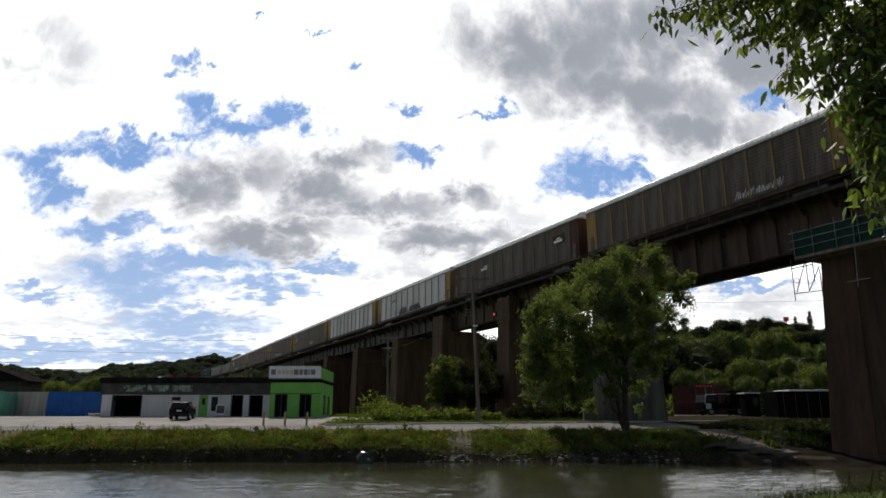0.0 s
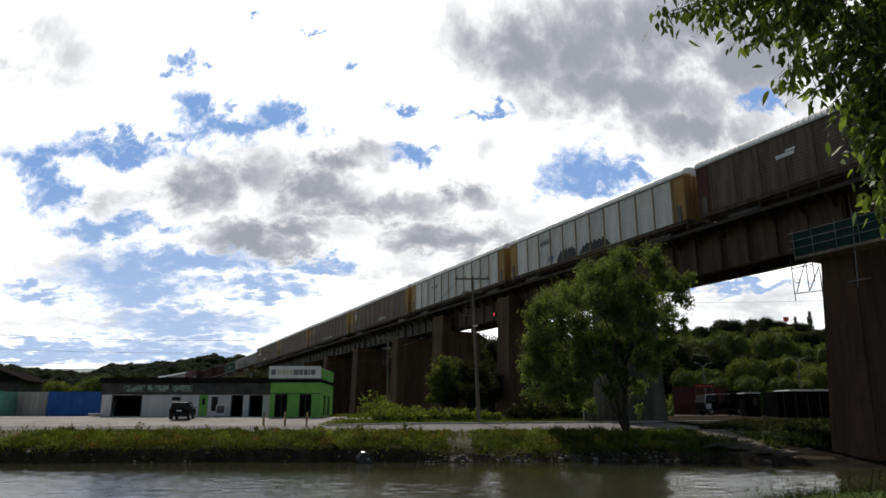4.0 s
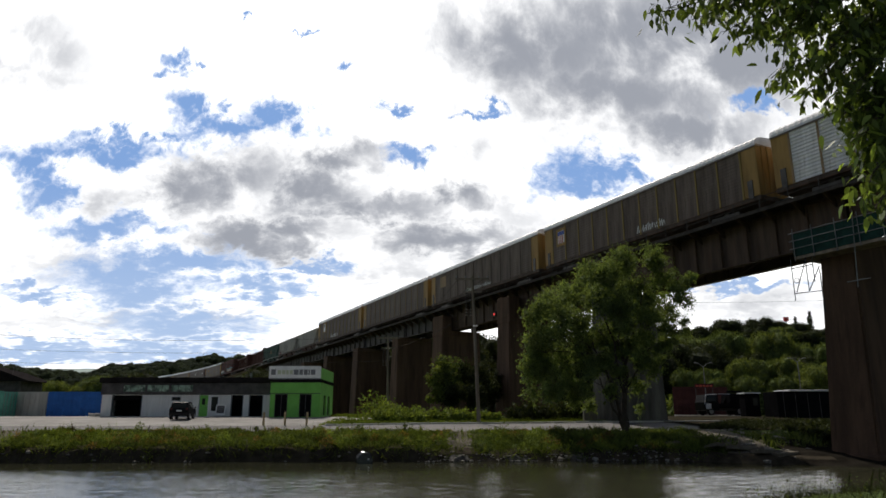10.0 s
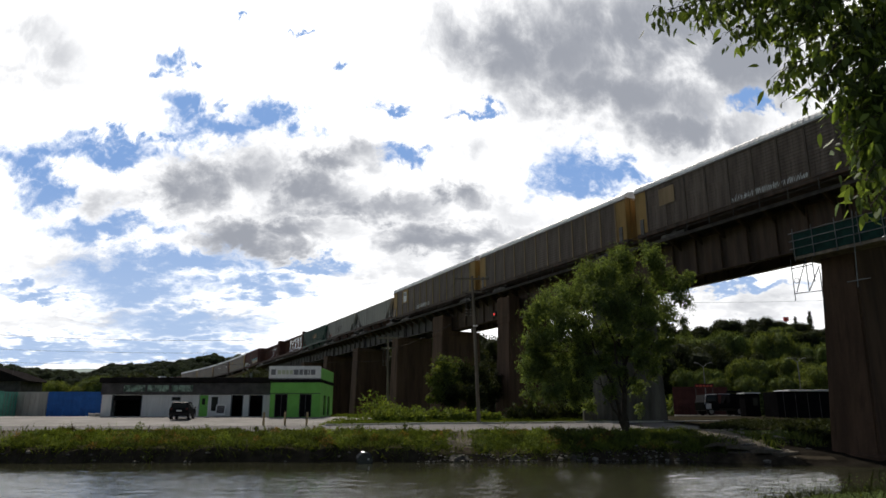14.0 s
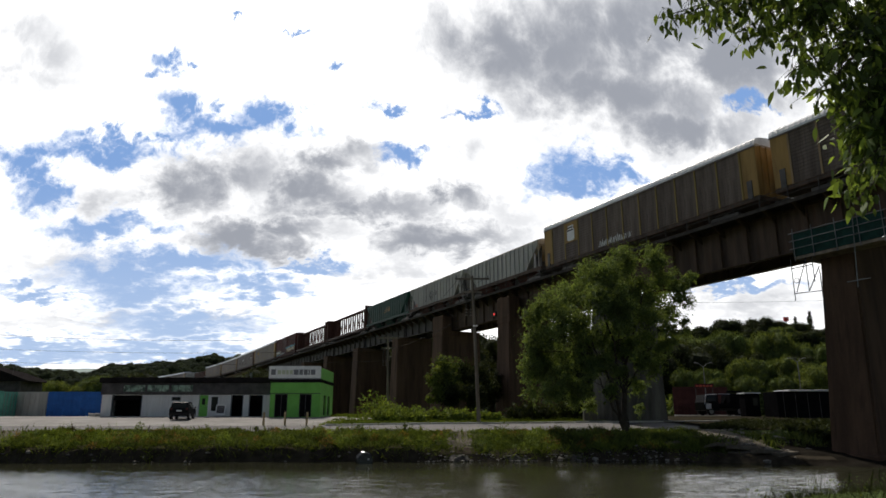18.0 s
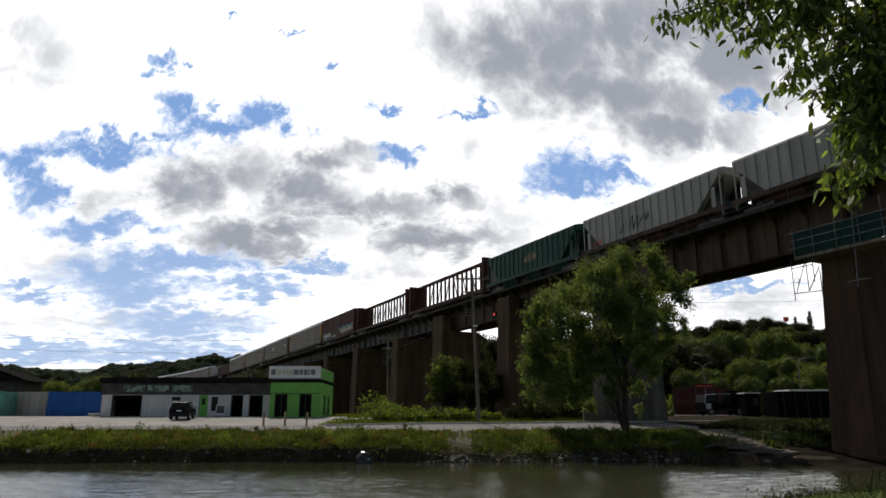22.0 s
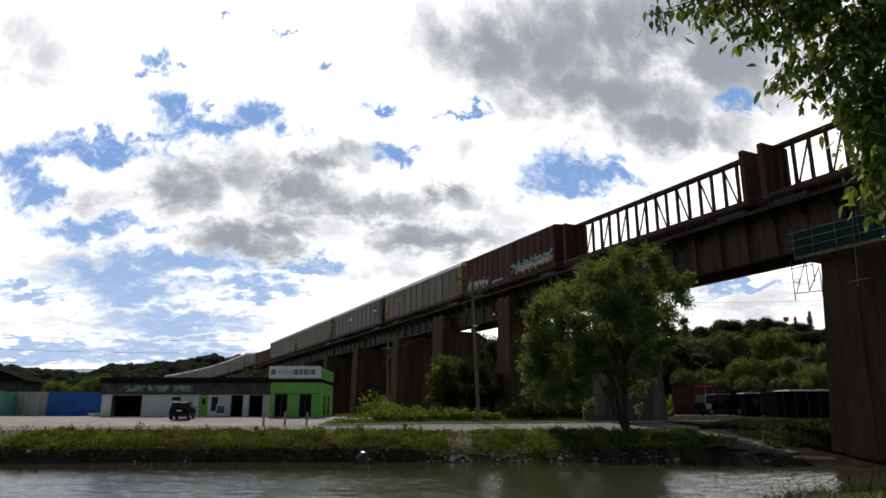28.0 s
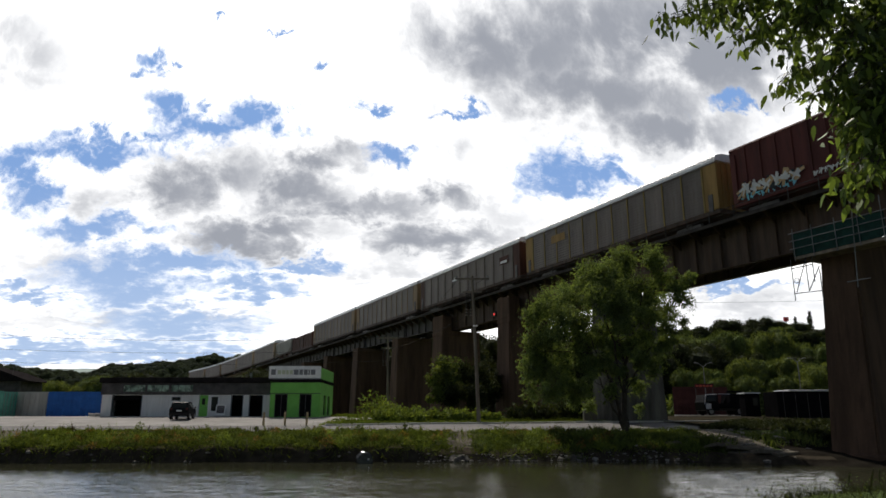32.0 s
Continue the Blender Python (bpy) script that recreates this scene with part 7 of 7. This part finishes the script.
    c = np.stack([x, y, height(x, y) + np.clip(1.5 - height(x, y), 0.1, 0.9) * rng.uniform(0.2, 1.0, len(x)) * (0.7 + 0.3 * np.sin(x * 0.8 + 1))], axis=1)
    tagged(new("bank_weeds", leaf_mesh("bank_weeds", c, 0.1, 0.05, "grass", rng, up=0.3)), "leafy green weeds on the bank", "weeds", kind="stuff")
    # low growth over the worn ground, dark leaves standing in for viaduct shade
    n = 15000
    x = rng.uniform(19.5, 42, n)
    y = road_near(x) + 0.3 + rng.random(n) * np.clip((x - 18.5) * 1.2, 0.5, 9)
    c = np.stack([x, y, height(x, y) + 0.1 + rng.random(n) ** 2 * 0.2], axis=1)
    tagged(new("shade_weeds", leaf_mesh("shade_weeds", c, 0.2, 0.09, "hill_dark", rng, up=0.4)), "low weeds under the viaduct, shade in their leaf colour", "weeds", kind="stuff")
    # lawn by the drive and verge
    n = 16000
    x = rng.uniform(-9.5, 16, n)
    y = road_far(x) + 0.35 + rng.random(n) ** 1.4 * 9
    roots = np.stack([x, y, height(x, y) - 0.02], axis=1)
    tagged(new("verge_grass", blade_mesh("verge_grass", roots, 0.2, 0.03, "lawn", rng)), "bright green verge grass beyond the kerb", "grass", kind="stuff")
    # rough lawn beside and behind the green office
    n = 6000
    x, y = rng.uniform(-11, 2, n), rng.uniform(66, 82, n)
    roots = np.stack([x, y, height(x, y) - 0.02], axis=1)
    tagged(new("lawn_grass", blade_mesh("lawn_grass", roots, 0.3, 0.035, "lawn", rng)), "rough green lawn beside the office", "grass", kind="stuff")
    # near bank plants
    n = 9000
    x = rng.uniform(6.2, 14, n)
    y = rng.uniform(12, 19.5, n)
    keep = height(x, y) > 0.12
    x, y = x[keep], y[keep]
    roots = np.stack([x, y, height(x, y) - 0.03], axis=1)
    tagged(new("near_bank_grass", blade_mesh("near_bank_grass", roots, 0.22 + 0.3 * (rng.random(len(x)) < 0.08), 0.003, "hill_dark", rng, 0.3)), "thin dark grass on the near bank", "grass", kind="stuff")
    n = 900
    i = rng.integers(0, len(roots), n)
    c = roots[i] + np.stack([rng.normal(size=n) * 0.08, rng.normal(size=n) * 0.08, rng.uniform(0.05, 0.42, n)], axis=1)
    tagged(new("near_bank_weeds", leaf_mesh("near_bank_weeds", c, 0.06, 0.03, "hill_leaf", rng, up=0.3)), "small-leaved green weeds on the near bank", "weeds", kind="stuff")


def stone_mesh(seed):
    rnd = random.Random(seed)
    bm = bmesh.new()
    bmesh.ops.create_icosphere(bm, subdivisions=1, radius=1)
    for v in bm.verts:
        v.co *= rnd.uniform(0.7, 1.15)
        v.co.z *= 0.6
    return mesh_of(bm, "stone", "rock")


def stones():
    rnd = random.Random(55)
    meshes = [stone_mesh(i) for i in range(6)]
    base = thing("shore_stones", "grey stones and rubble along the waterline", "stones", kind="structure")
    for i in range(280):
        r = rnd.random()
        if r < 0.4:
            x, t = rnd.uniform(0.2, 14), rnd.uniform(0.0, 0.22)
        elif r < 0.5:
            x, t = rnd.uniform(0.3, 1.8), rnd.uniform(0.0, 0.5)
        elif r < 0.8:
            x, t = rnd.uniform(14, 24), rnd.uniform(0.0, 0.55)
        else:
            x, t = (rnd.uniform(-36, 0), rnd.uniform(0.0, 0.12)) if rnd.random() < 0.55 else (rnd.uniform(-33, -27.4), rnd.uniform(0.05, 0.7))
        y = float(shore(x) + t * (road_near(x) - shore(x)))
        s = rnd.uniform(0.05, 0.14) if rnd.random() < 0.9 else rnd.uniform(0.14, 0.32)
        o = part("stone", meshes[i % 6], "rock", base)
        o.matrix_local = pose(x, y, float(height(x, y)) + s * 0.1, 0, 0, rnd.uniform(0, 360)) @ Matrix.Diagonal((s, s, s, 1))
    for i in range(150):
        x = rnd.uniform(-1.5, 15.5) if i % 9 else rnd.uniform(-34, -1.5)
        y = float(shore(x)) + rnd.uniform(-0.25, 0.3)
        s = rnd.uniform(0.05, 0.13)
        o = part("stone", meshes[i % 6], "rock", base)
        o.matrix_local = pose(x, y, max(0.05, float(height(x, y)) + 0.12), 0, 0, rnd.uniform(0, 360)) @ Matrix.Diagonal((s * 1.4, s, s, 1))
    for i in range(70):
        x = rnd.uniform(18.4, 22.4)
        t = rnd.uniform(0.05, 1.0)
        y = float(shore(x) + t * (road_near(x) - shore(x)))
        s = rnd.uniform(0.06, 0.2)
        o = part("stone", meshes[i % 6], "rock", base)
        o.matrix_local = pose(x, y, float(height(x, y)) + 0.12 + s * 0.1, 0, 0, rnd.uniform(0, 360)) @ Matrix.Diagonal((s * 1.5, s, s, 1))
    slabs = thing("broken_slabs", "broken pale concrete slabs tumbled down the bank", "slabs", kind="structure")
    for i, (x, t, a, b, rz) in enumerate(((17.4, 0.25, 0.7, 0.6, 20), (18.4, 0.2, 0.9, 0.7, -12), (19.4, 0.14, 0.8, 0.6, 8), (16.6, 0.5, 0.6, 0.5, 40), (18.6, 0.45, 0.6, 0.5, -25), (20.2, 0.12, 0.7, 0.5, 15),
                                         (14.9, 0.3, 0.5, 0.5, 5), (18.0, 0.32, 0.8, 0.5, 33))):
        y = float(shore(x) + t * (road_near(x) - shore(x)))
        o = part("slab", box(-a, a, -b, b, -0.12, 0.12, bevel=0.04), "dirt", slabs)
        o.matrix_local = pose(x, y, float(height(x, y)) + 0.12, -14 + 3 * i, 6 - 2 * i, rz)


# ---- the overhanging boughs close to the camera ----
def near_leaf_mesh(seed):
    rnd = random.Random(seed)
    bm = bmesh.new()
    L, W, n = 1.0, 0.58, 6
    rows = []
    for i in range(n + 1):
        t = i / n
        w = W * math.sin(math.pi * min(1, t ** 0.75)) ** 0.8 * (1 - 0.35 * t) * (1.0 if i % 2 else 0.8)
        z = -0.22 * t * t + rnd.uniform(-0.02, 0.02)
        rows.append((bm.verts.new((t * L, -w / 2, z + 0.07 * w)), bm.verts.new((t * L, 0, z)), bm.verts.new((t * L, w / 2, z + 0.07 * w))))
    for a, b in zip(rows, rows[1:]):
        bm.faces.new((a[0], b[0], b[1], a[1]))
        bm.faces.new((a[1], b[1], b[2], a[2]))
    me = mesh_of(bm, "leaf", "near_leaf")
    me.shade_smooth()
    return me


LEAVES = [near_leaf_mesh(i) for i in range(5)]
BOUGHS = []


def bough(label, root, tips, seed, leaf=0.078, per=46, thick=110):
    """A bough: a stem from its root to each tip, with twigs and leaves hung along the outer part."""
    rnd = random.Random(seed)
    ob = thing("overhanging_bough", label, "tree bough", "overhanging boughs", m=Matrix.Translation(root))
    for tip in tips:
        bm = bmesh.new()
        d = tip - root
        pts = branch(bm, (0, 0, 0), d, 0.011, 0.003, rnd, 0.2, 8, 5)
        stem = part("branch", bm, "bark", ob)
        tw = bmesh.new()
        for k in range(per):
            t = rnd.uniform(0.3, 1.0) ** 0.8
            i = min(7, int(t * 8))
            p = pts[i].lerp(pts[i + 1], t * 8 - i)
            q = p + Vector((max(-0.06, min(0.06, rnd.gauss(0, 0.04))), rnd.gauss(0, 0.11), max(-0.1, min(0.05, rnd.gauss(-0.03, 0.04)))))
            add_tube(tw, [p, p.lerp(q, 0.5) + Vector((0, 0, 0.02)), q], 0.0017, 3)
            size = leaf * rnd.uniform(0.65, 1.2)
            o = part("leaf", LEAVES[rnd.randrange(5)], "near_leaf", ob)
            o.matrix_local = Matrix.Translation(q) @ Euler((rnd.gauss(0, 0.7), radians(rnd.gauss(55, 25)), rnd.uniform(0, math.tau))).to_matrix().to_4x4() @ Matrix.Diagonal((size, size, size, 1))
        part("twig_spray", tw, "bark", stem)["kind"] = "stuff"
    rng = np.random.default_rng(seed + 70)
    back = []
    for tip in tips:
        d = np.array(tip - root)
        t = rng.uniform(0.25, 1.0, thick)[:, None]
        back.append(d * t + np.clip(rng.normal(size=(thick, 3)), -1.7, 1.7) * np.array([[0.042, 0.16, 0.035]]) - np.array([[0, 0, 0.02]]))
    part("foliage", leaf_mesh("foliage", np.concatenate(back), leaf * 1.1, leaf * 0.5, "near_leaf", rng, droop=0.8, ovate=True), "near_leaf", ob)["kind"] = "stuff"
    BOUGHS.append(ob)
    return ob


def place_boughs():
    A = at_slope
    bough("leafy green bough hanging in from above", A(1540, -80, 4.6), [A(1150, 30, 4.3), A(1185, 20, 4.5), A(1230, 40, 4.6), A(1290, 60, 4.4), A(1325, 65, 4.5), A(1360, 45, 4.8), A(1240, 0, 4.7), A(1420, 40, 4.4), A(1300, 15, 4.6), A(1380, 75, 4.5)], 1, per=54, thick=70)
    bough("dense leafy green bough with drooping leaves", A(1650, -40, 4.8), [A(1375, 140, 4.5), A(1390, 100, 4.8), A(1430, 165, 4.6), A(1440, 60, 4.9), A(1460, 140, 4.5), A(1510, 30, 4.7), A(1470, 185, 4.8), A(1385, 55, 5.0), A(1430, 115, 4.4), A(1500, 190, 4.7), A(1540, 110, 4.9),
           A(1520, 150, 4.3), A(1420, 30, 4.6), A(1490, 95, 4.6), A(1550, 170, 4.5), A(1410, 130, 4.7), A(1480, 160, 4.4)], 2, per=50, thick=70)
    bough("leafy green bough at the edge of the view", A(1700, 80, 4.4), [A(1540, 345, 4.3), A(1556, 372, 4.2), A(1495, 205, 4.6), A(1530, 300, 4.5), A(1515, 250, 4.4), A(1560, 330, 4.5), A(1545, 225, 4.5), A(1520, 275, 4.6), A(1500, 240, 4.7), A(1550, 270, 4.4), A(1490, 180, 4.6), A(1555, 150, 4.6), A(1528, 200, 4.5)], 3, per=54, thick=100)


willow()
place_trees()
woods()
undergrowth()
place_shrubs()
bank_grass()
stones()
place_boughs()


def motions():
    """All that moves: the wagons along the track, the drifting cloud, the boughs in the wind."""
    for ob, place, base in TRAIN:
        walk(ob, [(float(t), wagon_pose(place, base, t)) for t in range(0, 33)])
    walk(clouds, [(0.0, pose(0, 0, CLOUD_H + EYE)), (32.0, pose(-30.0, 0, CLOUD_H + EYE))])
    sway = [(0.0, 0.0, 0.0), (3, 0.3, -0.6), (6, -0.4, 0.4), (9, -1.0, 0.7), (12, -0.6, 0.2), (15, -0.3, 0.5), (17, 0.5, -0.6), (19, 1.2, -1.2), (21, 0.9, -0.5), (23, 0.2, 0.3),
            (25, 0.0, 0.6), (28, -0.9, 1.0), (30, -0.4, 0.4), (32, 0.5, 0.9)]
    for i, ob in enumerate(BOUGHS[:2]):
        base = ob.matrix_world.copy()
        walk(ob, [(t, base @ pose(0, 0, 0, 1.6 * b * (1 + 0.3 * i), -1.6 * a * (1 - 0.2 * i), 0.6 * a)) for t, a, b in sway])
    # the low one at the edge is blown aside now and again
    base = BOUGHS[2].matrix_world.copy()
    gusts = [(0, 0), (1.5, 1), (3, -3), (6, 0), (8, 2), (10, 1), (12, -2), (14, 2), (17, 4), (18, 5), (19, 7), (20, 9), (21, 10), (22, 8), (23, 6), (25, 6), (28, 1), (30, 4), (32, 6)]
    walk(BOUGHS[2], [(t, base @ pose(0, 0, 0, 0.3 * a, a, 0)) for t, a in gusts])
    for i, leafy in enumerate(o for o in BANK_TREE.children if o.name.split(".")[0] in ("crown", "inner_foliage", "hanging_foliage")):
        walk(leafy, [(float(t), pose(0, 0, 0, 0.25 * math.sin(t * 1.1 + i), 0.45 * math.sin(t * 0.8 + 2 * i), 0)) for t in range(0, 33)])
    # the river runs past
    walk(water, [(0.0, pose(0, 0, 0)), (32.0, pose(9.0, 0, 0))])


motions()
